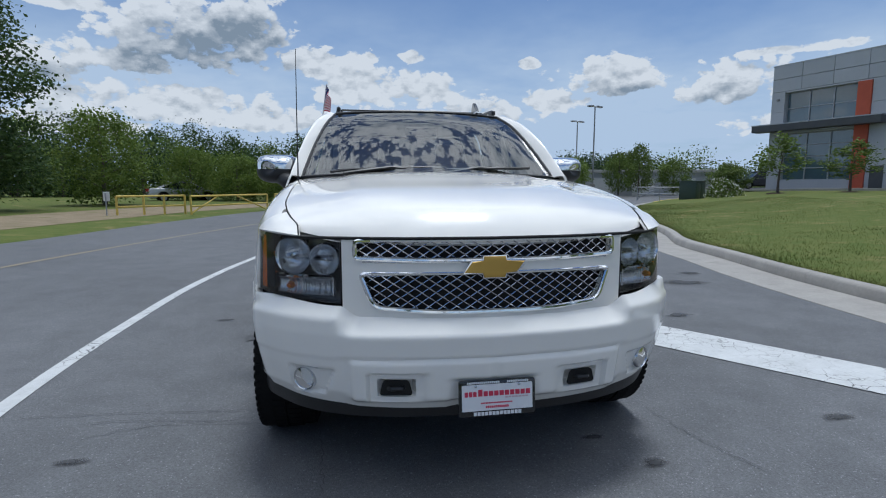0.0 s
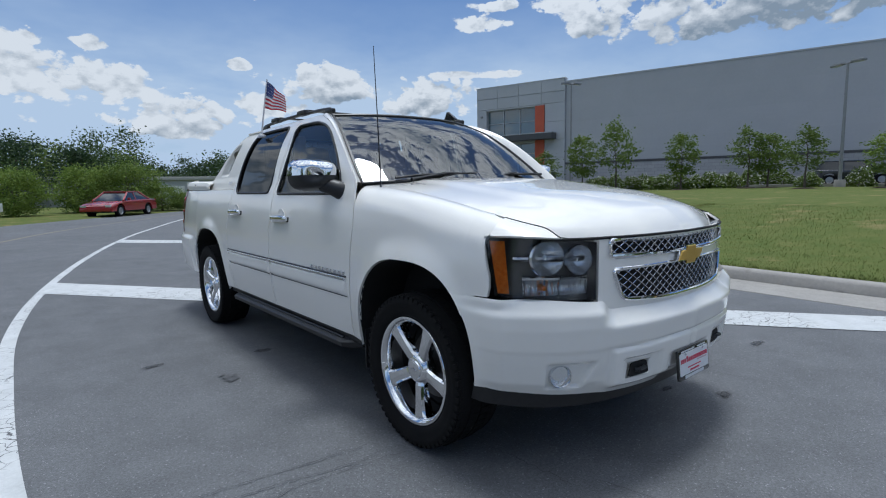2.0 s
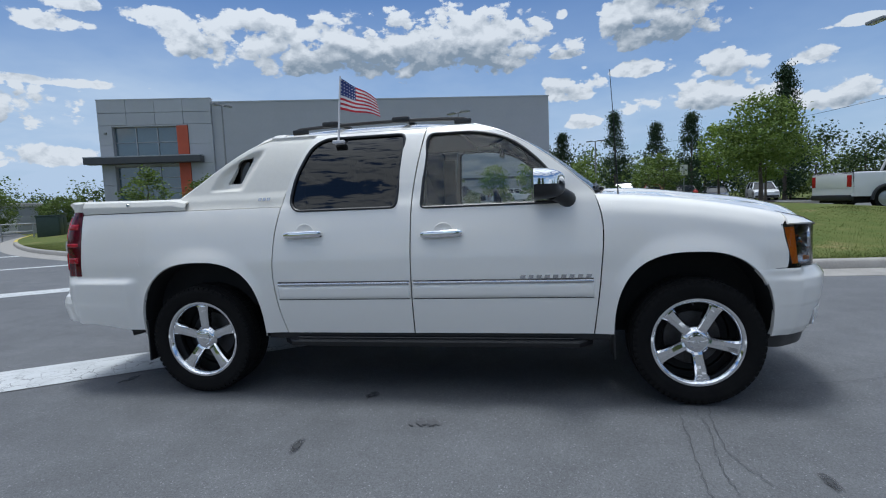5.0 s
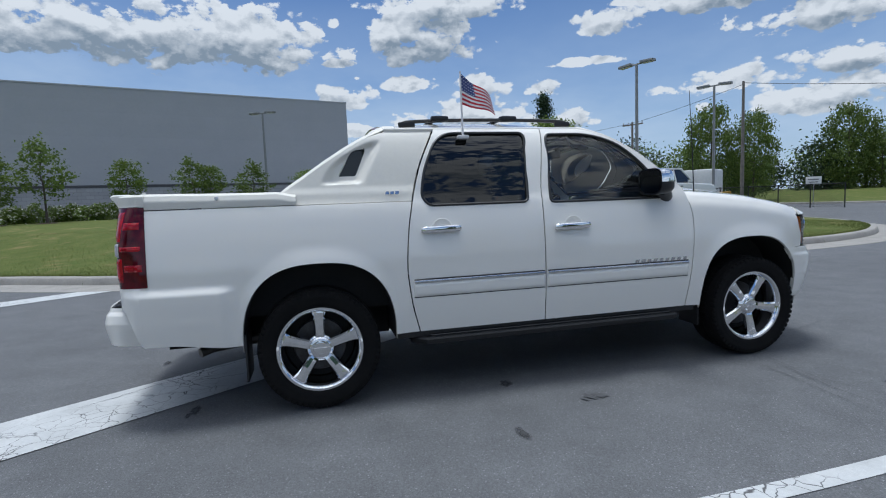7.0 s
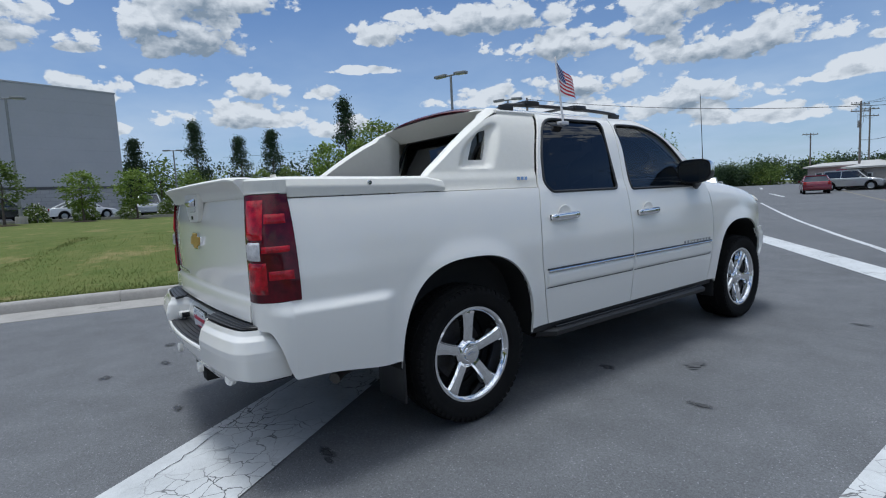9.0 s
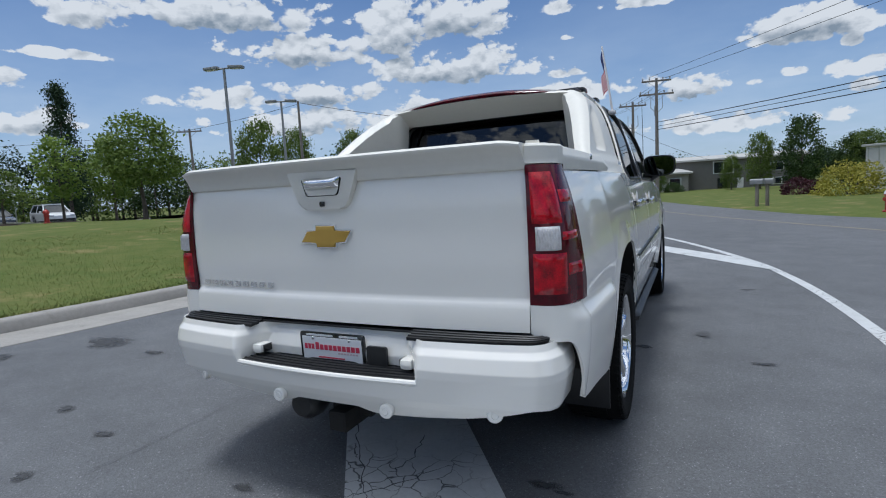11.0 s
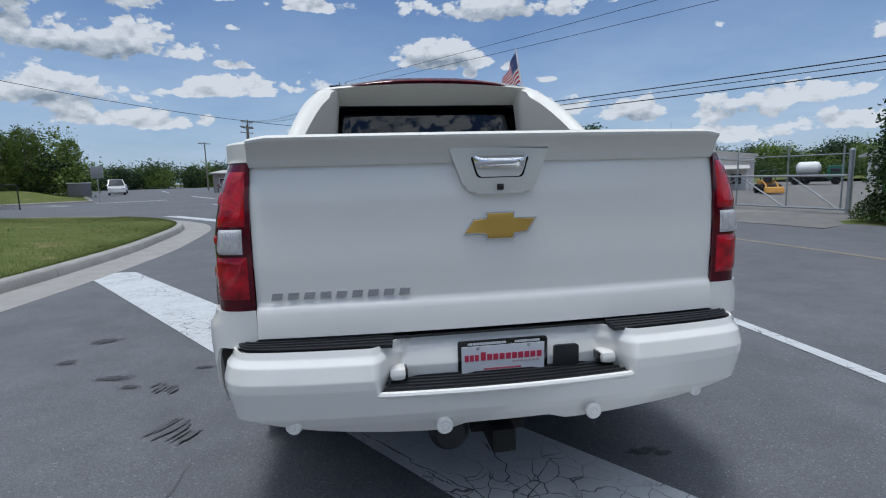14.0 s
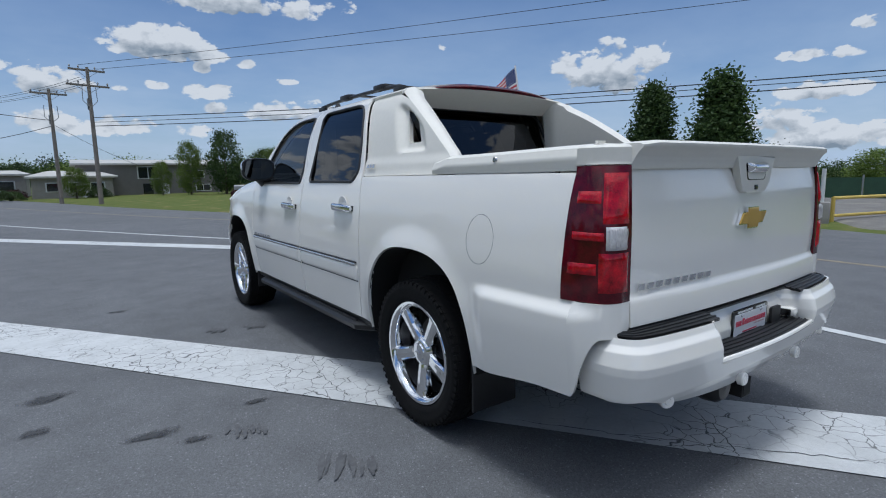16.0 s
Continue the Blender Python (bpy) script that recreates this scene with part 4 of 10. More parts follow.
for s in (-1, 1):
    # front fender
    bm = bmesh.new()
    fa, fb = 0.025 - 0.455, 0.025 + 0.455
    side_sheet(bm, s, cos_range(fa, fb, 46), lambda y: max(arch(y, 0.025, 0.455), 0.825 if y < -0.385 else 0), seam_z, 26, surf=fender_x, ease=True)
    side_sheet(bm, s, lin(-0.535, fa, 7), lambda y: 0.828 if y > -0.505 else 0.83 + (-0.505 - y) * 3, seam_z, 26, yl=lambda z: spline([0.83, 1.07, 1.12], [-0.53, -0.475, -0.52], z), surf=fender_x, ease=True)
    side_sheet(bm, s, lin(fb, 0.55, 4), SILL, seam_z, 26, yr=gap_y(FRONT_DOOR_EDGE, -0.004), surf=fender_x, ease=True)
    part("front_fender", shell(bm, outward, 0.02), PAINT, truck)
    fd = door(s, "front_door", FRONT_DOOR_EDGE, B_EDGE, FRONT_WIN, GLASS)
    rd = door(s, "rear_door", B_EDGE, REAR_DOOR_EDGE, REAR_WIN, PRIVACY)
    door_handle(s, 1.535, 1.090, fd)
    door_handle(s, 2.485, 1.113, rd)
    side_trim(s, 0.595, 1.738, fd)
    side_trim(s, 1.756, 2.685, rd)
    # bed side with the rear arch
    bm = bmesh.new()
    ra, rb = 3.285 - 0.478, 3.285 + 0.478
    rail = lambda y: 1.302
    side_sheet(bm, s, cos_range(ra, rb, 46), lambda y: arch(y, 3.285, 0.478), rail, 26)
    side_sheet(bm, s, lin(2.70, ra, 5), SILL, rail, 26, yl=gap_y(REAR_DOOR_EDGE, 0.004))
    side_sheet(bm, s, lin(rb, 4.312, 34), lambda y: 0.455 + 0.04 * step(3.8, 4.2, y), rail, 110)
    part("bed_side", shell(bm, outward, 0.02), PAINT, truck)
    # dark wheel housings
    for yc, half in ((0.025, 0.455), (3.285, 0.478)):
        bm = bmesh.new()
        ang = lin(0.0, 1.0, 24)

        def well(u, v, yc=yc, half=half):
            y = yc - (half - 0.004) * math.cos(math.pi * u)
            z = arch(y, yc, half) - 0.006 if 0.001 < u < 0.999 else 0.40
            return (s * (half_width(y, z) - 0.012 - 0.42 * v), y, z)

        add_grid(bm, well, ang, lin(0, 1, 4))
        add_box(bm, (s * 0.50, yc - half, 0.36), (s * 0.56, yc + half, 0.95))
        part("wheel_housing", bm, DARK, truck)
        if yc > 1:
            part("mud_flap", box((s * 0.70, 3.742, 0.22), (s * 0.965, 3.756, 0.52), 0.006), BLACK, truck, "black rubber mud flap")
        else:
            part("mud_flap", box((s * 0.74, 0.468, 0.27), (s * 0.955, 0.480, 0.50), 0.006), BLACK, truck, "black rubber mud flap")

# hood
HOOD_Y = [-0.88, -0.84, -0.76, -0.55, -0.3, 0.0, 0.25, 0.62]
HOOD_Z = [1.052, 1.095, 1.135, 1.195, 1.250, 1.300, 1.328, 1.340]


def nose(x):
    """Plan of the front, at hood height."""
    return spline([0, 0.3, 0.55, 0.70, 0.80, 0.87, 0.92], [-0.885, -0.862, -0.80, -0.74, -0.67, -0.60, -0.51], abs(x))


def hood_point(u, v):
    t = v
    yb = 0.40 + 0.17 * (u * u)
    xe = lambda y: fender_x(y, seam_z(y)) - 0.006
    yf = nose(u * 0.80) + 0.012
    y = yf + (yb - yf) * t
    x = u * xe(y)
    k = abs(u)
    zc, zs = spline(HOOD_Y, HOOD_Z, y - (yf + 0.863) * (1 - t) ** 2 * 1.0), seam_z(y)
    z = zs + (zc - zs) * (1 - k**2.6) + 0.012 * (1 - step(0.60, 0.74, k)) * step(0.04, 0.4, t)
    z += 0.034 * step(0.0, 0.10, t) * (1 - step(0.12, 0.62, t)) * (1 - k**4)
    z -= 0.030 * max(0.0, 1 - t / 0.045) ** 2
    return (x, y, z)


bm = bmesh.new()
add_grid(bm, hood_point, lin(-1, 1, 49), [0, 0.006, 0.014, 0.024, 0.036] + lin(0.06, 1, 36))
hood = part("hood", shell(bm, lambda p: (0, -0.3, 1), 0.02), PAINT, truck)

# roof, pillars, windscreen
def roof_point(u, v):
    yf = 1.345 - 0.167 * (1 - min(1.0, abs(u) * 0.712 / 0.635) ** 2.2)
    yr = 2.80 + 0.02 * (1 - u * u)
    y = yf + (yr - yf) * v
    edge = 0.712
    x = u * edge
    z = 1.802 + 0.100 * (1 - abs(u) ** 2.6) * (0.12 + 0.88 * (1 - (1 - min(1.0, v / 0.45)) ** 2)) - 0.025 * step(0.7, 1, v) * (1 - abs(u) ** 2.6)
    return (x, y, z)


bm = bmesh.new()
add_grid(bm, roof_point, lin(-1, 1, 41), lin(0, 1, 28))
part("roof", shell(bm, lambda p: (0, 0, 1), 0.02), PAINT, truck)


def screen_edge(v):
    """Outer edge of the windscreen, from the cowl to the roof."""
    return spline([0, 0.25, 0.5, 0.75, 1], [0.838, 0.795, 0.745, 0.690, 0.635], v), spline([0, 0.5, 1], [0.635, 0.985, 1.345], v), spline([0, 0.25, 0.5, 0.75, 1], [1.318, 1.465, 1.605, 1.725, 1.806], v)


def screen_point(u, v):
    ex, ey, ez = screen_edge(v)
    k = 1 - abs(u) ** 2.2
    return (u * ex, ey - 0.19 * k * (1 - 0.12 * v), ez + (0.02 - 0.012 * v) * k)


bm = bmesh.new()
add_grid(bm, screen_point, lin(-1, 1, 31), lin(0, 1, 18))
shield = part("windshield", shell(bm, lambda p: (0, -1, 1), 0.006), SHIELD, truck, "curved clear windscreen")
shield.visible_shadow = False
ring = [screen_point(-1 + 2 * t, 0) for t in lin(0, 1, 24)] + [screen_point(1, t) for t in lin(0.04, 1, 14)] + [screen_point(1 - 2 * t, 1) for t in lin(0.04, 1, 20)] + [screen_point(-1, 1 - t) for t in lin(0.04, 0.96, 14)]
part("windshield_seal", tube(ring, 0.011, 6, True), BLACK, truck, "black windscreen seal")
for s in (-1, 1):
    bm = bmesh.new()

    def pillar(u, v):
        ex, ey, ez = screen_edge(v)
        z = 1.31 + (1.80 - 1.31) * v
        y = FRONT_DOOR_EDGE(z)
        a, b = Vector((s * half_width(y, z), y - 0.003, z)), Vector((s * (ex + 0.008), ey + 0.004, ez + 0.004))
        p = a.lerp(b, u)
        n = Vector((s * 0.6, -0.6, 0.5)).normalized()
        return p + n * 0.022 * math.sin(math.pi * u) ** 0.8

    add_grid(bm, pillar, lin(0, 1, 8), lin(0, 1, 26))
    part("front_pillar", shell(bm, lambda p: (p.x, -0.6, 0.5), 0.012), PAINT, truck)
    # roof side rail between the doors' tops and the roof sheet
    bm = bmesh.new()

    def rail_pt(u, v):
        y = 1.31 + (2.80 - 1.31) * v
        x0, x1 = half_width(y, 1.797), 0.700
        return (s * (x0 + (x1 - x0) * u + 0.004 * math.sin(math.pi * u)), y, 1.797 + 0.012 * math.sin(math.pi * u * 0.5))

    add_grid(bm, rail_pt, lin(0, 1, 6), lin(0, 1, 30))
    part("roof_gutter", shell(bm, lambda p: (p.x, 0, 1), 0.012), PAINT, truck)

# cowl
bm = bmesh.new()
add_grid(bm, lambda u, v: (u * (0.80 + 0.02 * v), 0.385 + 0.17 * u * u + v * (screen_point(u, 0)[1] - 0.385 - 0.17 * u * u + 0.01), 1.312 + 0.015 * (1 - u * u) - 0.012 * math.sin(math.pi * v)), lin(-1, 1, 25), lin(0, 1, 5))
part("cowl_panel", shell(bm, lambda p: (0, 0, 1), 0.01), BLACK, truck, "black plastic cowl below the windscreen")

# sail panels behind the cab
SAIL_WIN = rounded([(3.125, 1.482), (3.030, 1.648), (2.930, 1.668), (3.012, 1.482)], [0.012, 0.03, 0.03, 0.012])


def sail_top(y):
    return spline([2.60, 2.72, 2.85, 3.0, 3.2, 3.35, 3.46, 3.50], [1.825, 1.822, 1.775, 1.70, 1.575, 1.47, 1.395, 1.362], y)


def sail_x(y, z):
    # a scoop slants up round the opening
    along = (y - 3.03) + (z - 1.575) * 0.52
    scoop = (1 - step(0.07, 0.145, abs(along))) * step(1.425, 1.455, z) * (1 - step(1.66, 1.735, z)) * step(0.025, 0.075, sail_top(y) - z)
    return half_width(2.6, z) - 0.008 - 0.012 * step(1.36, 1.42, z) - 0.02 * step(2.8, 3.4, y) - 0.040 * scoop


for s in (-1, 1):
    bm = bmesh.new()
    w0, w1 = min(p[0] for p in SAIL_WIN), max(p[0] for p in SAIL_WIN)
    edge_top = lambda y: min(sail_top(y), 1.80)
    side_sheet(bm, s, lin(2.60, w0, 26), lambda y: 1.306, edge_top, 48, yl=gap_y(REAR_DOOR_EDGE, 0.005), surf=sail_x)
    cols = cos_range(w0, w1, 30)
    lo = lambda y: (span(SAIL_WIN, min(max(y, w0 + 1e-4), w1 - 1e-4)) or (1.5, 1.5))
    side_sheet(bm, s, cols, lambda y: 1.306, lambda y: lo(y)[0], 20, surf=sail_x)
    side_sheet(bm, s, cols, lambda y: lo(y)[1], edge_top, 20, surf=sail_x)
    side_sheet(bm, s, lin(w1, 3.498, 34), lambda y: 1.306, edge_top, 40, surf=sail_x)
    sail = part("sail_panel", shell(bm, outward, 0.03), CLAD, truck, "white composite sail panel with a slanted opening")
    # top and inner face of the sail
    bm = bmesh.new()

    def inner(u, v):
        y = 2.72 + (3.498 - 2.72) * v
        zt = edge_top(y)
        x0 = sail_x(y, zt)
        wide = 0.13 * (1 - 0.45 * v)
        if u <= 0.5:
            k = u * 2
            return (s * (x0 - wide * k), y, zt + 0.022 * math.sin(math.pi * k) + (0.02 * k if y < 2.9 else 0))
        k = (u - 0.5) * 2
        z1 = max(1.33, zt)
        return (s * (x0 - wide - 0.01 * k + (0.06 * k if z1 > 1.4 else 0)), y, z1 + (1.33 - z1) * k)

    add_grid(bm, inner, lin(0, 1, 17), lin(0, 1, 30))
    part("sail_inner", shell(bm, lambda p: (-s * 0.4, 0.3, 1), 0.01), CLAD, sail)
    # narrow slanted glass low in the opening
    bm = bmesh.new()
    add_grid(bm, lambda u, v: (s * (sail_x(u, 1.55) - 0.05), u, lo(u)[0] - 0.01 + (lo(u)[1] - lo(u)[0] + 0.02) * v), lin(w0 + 0.002, w1 - 0.002, 10), lin(0, 1, 4))
    part("sail_glass", shell(bm, outward, 0.004), PRIVACY, sail)
    # rail cap beside the bed cover
    bm = bmesh.new()

    def cap(u, v):
        y = 3.40 + (4.300 - 3.40) * v
        prof = [(0.0, 1.308), (0.004, 1.345), (-0.012, 1.378), (-0.05, 1.392), (-0.13, 1.394)]
        k = u * 4
        i = min(3, int(k))
        dx, z = [prof[i][j] + (prof[i + 1][j] - prof[i][j]) * (k - i) for j in (0, 1)]
        return (s * (half_width(y, 1.29) - 0.006 + dx), y, z - (0.02 * (1 - step(3.4, 3.52, y)) - 0.012 * step(3.6, 4.4, y)) * min(1, u * 4))

    add_grid(bm, cap, lin(0, 1, 17), lin(0, 1, 26))
    part("bed_rail_cap", shell(bm, lambda p: (p.x, 0, 1.2), 0.01), CLAD, truck, "white composite bed rail cap")
    part("cap_lock", lathe([(0, 0.006), (0.010, 0.006), (0.013, 0.0)], 16, Matrix.Translation((s * (half_width(3.86, 1.29) - 0.001), 3.86, 1.362)) @ Matrix.Rotation(s * math.pi / 2, 4, "Y")), SATIN, truck)
for k in range(3):
    y0 = 3.42 + k * 0.325
    part("bed_cover", box((-0.80, y0 + 0.004, 1.352), (0.80, y0 + 0.321, 1.384), 0.012), CLAD, truck, "white ribbed bed cover panel")
# bulkhead with the rear window
part("rear_bulkhead", box((-0.70, 2.70, 1.30), (0.70, 2.735, 1.405), 0.01), CLAD, truck)
bm = bmesh.new()
back = rounded([(-0.69, 1.40), (-0.610, 1.745), (0.610, 1.745), (0.69, 1.40)], [0.03, 0.09, 0.09, 0.03], 6)
add_grid(bm, lambda u, v: (u, 2.715 - 0.04 * (1 - (u / 0.66) ** 2) * 0 - 0.10 * v, (span(back, u) or (1.40, 1.41))[0] + ((span(back, u) or (1.40, 1.41))[1] - (span(back, u) or (1.40, 1.41))[0]) * v), cos_range(-0.685, 0.685, 30), lin(0, 1, 6))
part("rear_window", shell(bm, lambda p: (0, 1, 0.2), 0.005), PRIVACY, truck, "dark tinted rear cab window")
part("rear_window_seal", tube([(x, 2.718 - 0.10 * (z - 1.40) / 0.345, z) for x, z in back], 0.014, 6, True), BLACK, truck)
bm = bmesh.new()
add_grid(bm, lambda u, v: (u * (0.655 - 0.03 * v), 2.705 + 0.13 * (1 - v) ** 0.0 * v, 1.728 + (1.812 - 1.728) * v + 0.03 * (1 - u * u) * v), lin(-1, 1, 25), lin(0, 1, 6))
part("rear_header", shell(bm, lambda p: (0, 1, -0.4), 0.012), CLAD, truck)
for s in (-1, 1):
    part("rear_quarter", box((min(s * 0.66, s * 0.735), 2.58, 1.30), (max(s * 0.66, s * 0.735), 2.69, 1.66), 0.02), CLAD, truck)
bm = bmesh.new()
add_grid(bm, lambda u, v: (u * 0.585, 2.795 + 0.055 * math.sin(math.pi * v) * (1 - abs(u) ** 6), 1.812 + 0.048 * (1 - abs(u) ** 2.5) * 1.0 + (v - 0.5) * 0.052 * (1 - abs(u) ** 4) + 0.0), lin(-1, 1, 33), lin(0, 1, 9))
part("high_brake_lamp", shell(bm, lambda p: (0, 1, 0.3), 0.02), DARKRED, truck, "long dark red high brake lamp")


# ---- truck: front end ----
def front_sheet(bm, xs, lo, hi, n, back=0.0):
    add_grid(bm, lambda x, v: (x, nose(x) + back, lo(x) + (hi(x) - lo(x)) * v), xs, lin(0, 1, n))


LOW_GRILLE = rounded([(-0.508, 0.926), (0.508, 0.926), (0.462, 0.800), (0.2, 0.780), (-0.2, 0.780), (-0.462, 0.800)], [0.012, 0.012, 0.04, 0.1, 0.1, 0.04])
TOP_GRILLE = rounded([(-0.528, 1.056), (0.528, 1.056), (0.528, 0.990), (0.2, 0.982), (-0.2, 0.982), (-0.528, 0.990)], [0.016, 0.016, 0.016, 0.1, 0.1, 0.016])
bm = bmesh.new()
xs_mid, xs_out = cos_range(-0.5075, 0.5075, 50), [0.5075, 0.52, 0.5275, 0.55, 0.578]
low_at = lambda x: (span(LOW_GRILLE, min(max(x, -0.5074), 0.5074)) or (0.92, 0.926))[0]
front_sheet(bm, xs_mid, lambda x: 0.745, low_at, 6)
for s in (-1, 1):
    front_sheet(bm, [s * x for x in xs_out], lambda x: 0.745, lambda x: 0.926, 8)
    front_sheet(bm, [s * x for x in (0.5275, 0.55, 0.578)], lambda x: 0.982, lambda x: 1.056, 5)
mid_all = [-x for x in xs_out[::-1]] + xs_mid[1:-1] + xs_out
front_sheet(bm, mid_all, lambda x: 0.926, lambda x: 0.984, 4)
front_sheet(bm, mid_all, lambda x: 1.054, lambda x: 1.066, 2)
fascia = part("front_fascia", shell(bm, lambda p: (0, -1, 0), 0.03), PAINT, truck)


def grille(outline, name, cell, slope):
    """Dark recess, crossed bright wires and a bright frame."""
    x0, x1 = min(p[0] for p in outline), max(p[0] for p in outline)
    bm = bmesh.new()
    add_grid(bm, lambda x, v: (x, nose(x) + 0.045, span(outline, x)[0] + (span(outline, x)[1] - span(outline, x)[0]) * v), lin(x0 + 0.002, x1 - 0.002, 30), lin(0, 1, 3))
    holder = part(name, bm, DARK, truck, "dark grille recess")
    z0, z1 = min(p[1] for p in outline), max(p[1] for p in outline)
    bm = bmesh.new()
    for sgn in (-1, 1):
        c = x0 - 0.2
        while c < x1 + 0.2:
            run = []
            for k in range(25):
                z = z0 + (z1 - z0) * k / 24
                x = c + sgn * (z - (z0 + z1) / 2) / slope
                sp = span(outline, x) if x0 < x < x1 else None
                if sp and sp[0] - 0.002 <= z <= sp[1] + 0.002:
                    run.append((x, nose(x) + 0.016 + 0.004 * sgn, z))
            if len(run) > 2:
                add_tube(bm, run[::4] + ([run[-1]] if (len(run) - 1) % 4 else []), 0.0027, 5)
            c += cell
    part("grille_mesh", bm, SATIN, holder, "crossed bright grille wires")["kind"] = "stuff"
    part("grille_frame", tube([(x, nose(x) - 0.004, z) for x, z in outline], 0.0095, 8, True), CHROME, holder, "chrome grille frame")


grille(TOP_GRILLE, "upper_grille", 0.054, 0.66)
grille(LOW_GRILLE, "lower_grille", 0.054, 0.66)


def emblem(at, scale=1.0, parent=truck):
    """A plain gold cross-bar shape with a bright rim, lying in x, y and facing z."""
    o = [(-0.125, -0.022), (-0.045, -0.022), (-0.045, -0.043), (0.045, -0.043), (0.045, -0.022), (0.092, -0.022), (0.125, 0.022), (0.045, 0.022), (0.045, 0.043), (-0.045, 0.043), (-0.045, 0.022), (-0.092, 0.022)]
    rim = [(x * scale + 0.0045 * (1 if x > 0 else -1), y * scale + 0.004 * (1 if y > 0 else -1)) for x, y in o]
    badge = part("emblem", prism(rim, 0.012, at), CHROME, parent, "chrome-rimmed emblem")
    part("emblem_face", prism([(x * scale, y * scale) for x, y in o], 0.016, at, 0.003), GOLD, badge, "gold emblem face")


emblem(Matrix.Translation((0.0, nose(0) - 0.006, 0.957)) @ Matrix.Rotation(math.pi / 2, 4, "X"), 0.95)
for z in (0.934, 0.976):
    for s in (-1, 1):
        part("grille_strip", tube([(s * x, nose(x) - 0.001, z) for x in lin(0.10, 0.50, 8)], 0.004, 6), CHROME, truck)

LAMP_PLAN = [(0.586, -0.785), (0.64, -0.765), (0.70, -0.74), (0.765, -0.705), (0.82, -0.66), (0.865, -0.61), (0.90, -0.555), (0.925, -0.50)]


def lamp_plan(t):
    k = t * (len(LAMP_PLAN) - 1)
    ts = list(range(len(LAMP_PLAN)))
    return spline(ts, [p[0] for p in LAMP_PLAN], k), spline(ts, [p[1] for p in LAMP_PLAN], k)


def head_lamp(s):
    lo = lambda t: 0.808 + 0.028 * t
    hi = lambda t: 1.050 + 0.032 * math.sin(math.pi * min(1, t * 1.1) * 0.55)

    def at(t, z, inset=0.0):
        x, y = lamp_plan(t)
        a, b = lamp_plan(min(1, t + 0.02)), lamp_plan(max(0, t - 0.02))
        n = Vector((-(a[1] - b[1]), a[0] - b[0])).normalized()
        y += 0.030 * (z - 0.95) / 0.12 * t**4
        return Vector((s * (x - abs(n.x) * inset), y + abs(n.y) * inset, z))

    def sheet(t0, t1, z0, z1, inset, n=10, m=6):
        bm = bmesh.new()
        add_grid(bm, lambda t, v: at(t, z0(t) + (z1(t) - z0(t)) * v, inset), lin(t0, t1, n), lin(0, 1, m))
        return bm

    bm = sheet(0, 1, lo, hi, 0.06, 14, 4)
    for z in (lo, hi):
        add_grid(bm, lambda t, v: at(t, z(t), 0.06 * v), lin(0, 1, 14), [0, 1])
    for t in (0, 1):
        add_grid(bm, lambda z, v: at(t, lo(t) + (hi(t) - lo(t)) * z, 0.06 * v), [0, 1], [0, 1])
    housing = part("headlight", bm, LAMPBLACK, truck, "headlight with dark housing and amber side lens")
    face = lambda t, z, inset: Matrix.Translation(at(t, z, inset)) @ Matrix.Rotation(math.atan2(*reversed((1, 0))) * 0, 4, "Z") @ Matrix.Rotation(s * 0.35, 4, "Z") @ Matrix.Rotation(math.pi / 2, 4, "X")
    for t, z, r in ((0.175, 0.978, 0.056), (0.475, 0.990, 0.068)):
        bowl = [(r * 0.16, -0.022), (r * 0.5, -0.017), (r * 0.8, -0.006), (r, 0.008), (r * 1.04, 0.010), (r * 1.06, 0.002)]
        ref = part("reflector", lathe(bowl, 32, face(t, z, 0.030)), REFLECT, housing, "round bright reflector")
        part("bulb", lathe([(0.0, 0.004), (r * 0.13, 0.002), (r * 0.15, -0.012), (r * 0.15, -0.03)], 20, face(t, z, 0.030)), CHROME, ref)
        part("lamp_barrel", lathe([(r * 1.06, 0.006), (r * 1.03, -0.012), (r * 0.96, -0.055)], 32, face(t, z, 0.030)), SATIN, ref)
        part("lamp_ring", lathe([(r * 1.05, 0.008), (r * 1.12, 0.014), (r * 1.18, 0.002)], 32, face(t, z, 0.030)), SATIN, ref)
    for name, t0, t1, label in (("turn_signal", 0.37, 0.70, "ribbed turn signal reflector"), ("running_lamp", 0.08, 0.36, "ribbed running lamp reflector")):
        bm = bmesh.new()
        add_grid(bm, lambda t, v: at(t, 0.836 + 0.066 * v, 0.020 + 0.016 * math.sin(math.pi * v) ** 0.6 + 0.004 * math.sin(120 * t)), lin(t0, t1, 60), lin(0, 1, 10))
        low_lamp = part(name, bm, REFLECT, housing, label)
        part("lamp_shelf", tube([at(t, 0.908, 0.018) for t in lin(t0, t1, 10)], 0.009, 6), CHROME, low_lamp)
        part("lamp_divider", tube([at(t0 + 0.005, z, 0.018) for z in lin(0.834, 0.906, 4)], 0.004, 6), SATIN, low_lamp)
    part("amber_bulb", lathe([(0.0, 0.026), (0.010, 0.022), (0.015, 0.008), (0.015, -0.01)], 16, face(0.52, 0.868, 0.030)), AMBER, housing)
    part("lamp_bridge", tube([at(t, 0.984, 0.040) for t in lin(0.10, 0.78, 12)], 0.014, 8), SATIN, housing, "bright bridge between the reflectors")
    part("side_marker", sheet(0.83, 0.965, lambda t: 0.846 + 0.10 * 0, lambda t: 1.062, 0.006), AMBER, housing, "amber side marker lens")
    cover = part("lamp_cover", shell(sheet(0, 1, lo, hi, 0.0, 18, 10), lambda p: (s, -1, 0), 0.004), COVER, housing, "clear curved lamp cover")
    cover.visible_shadow = False


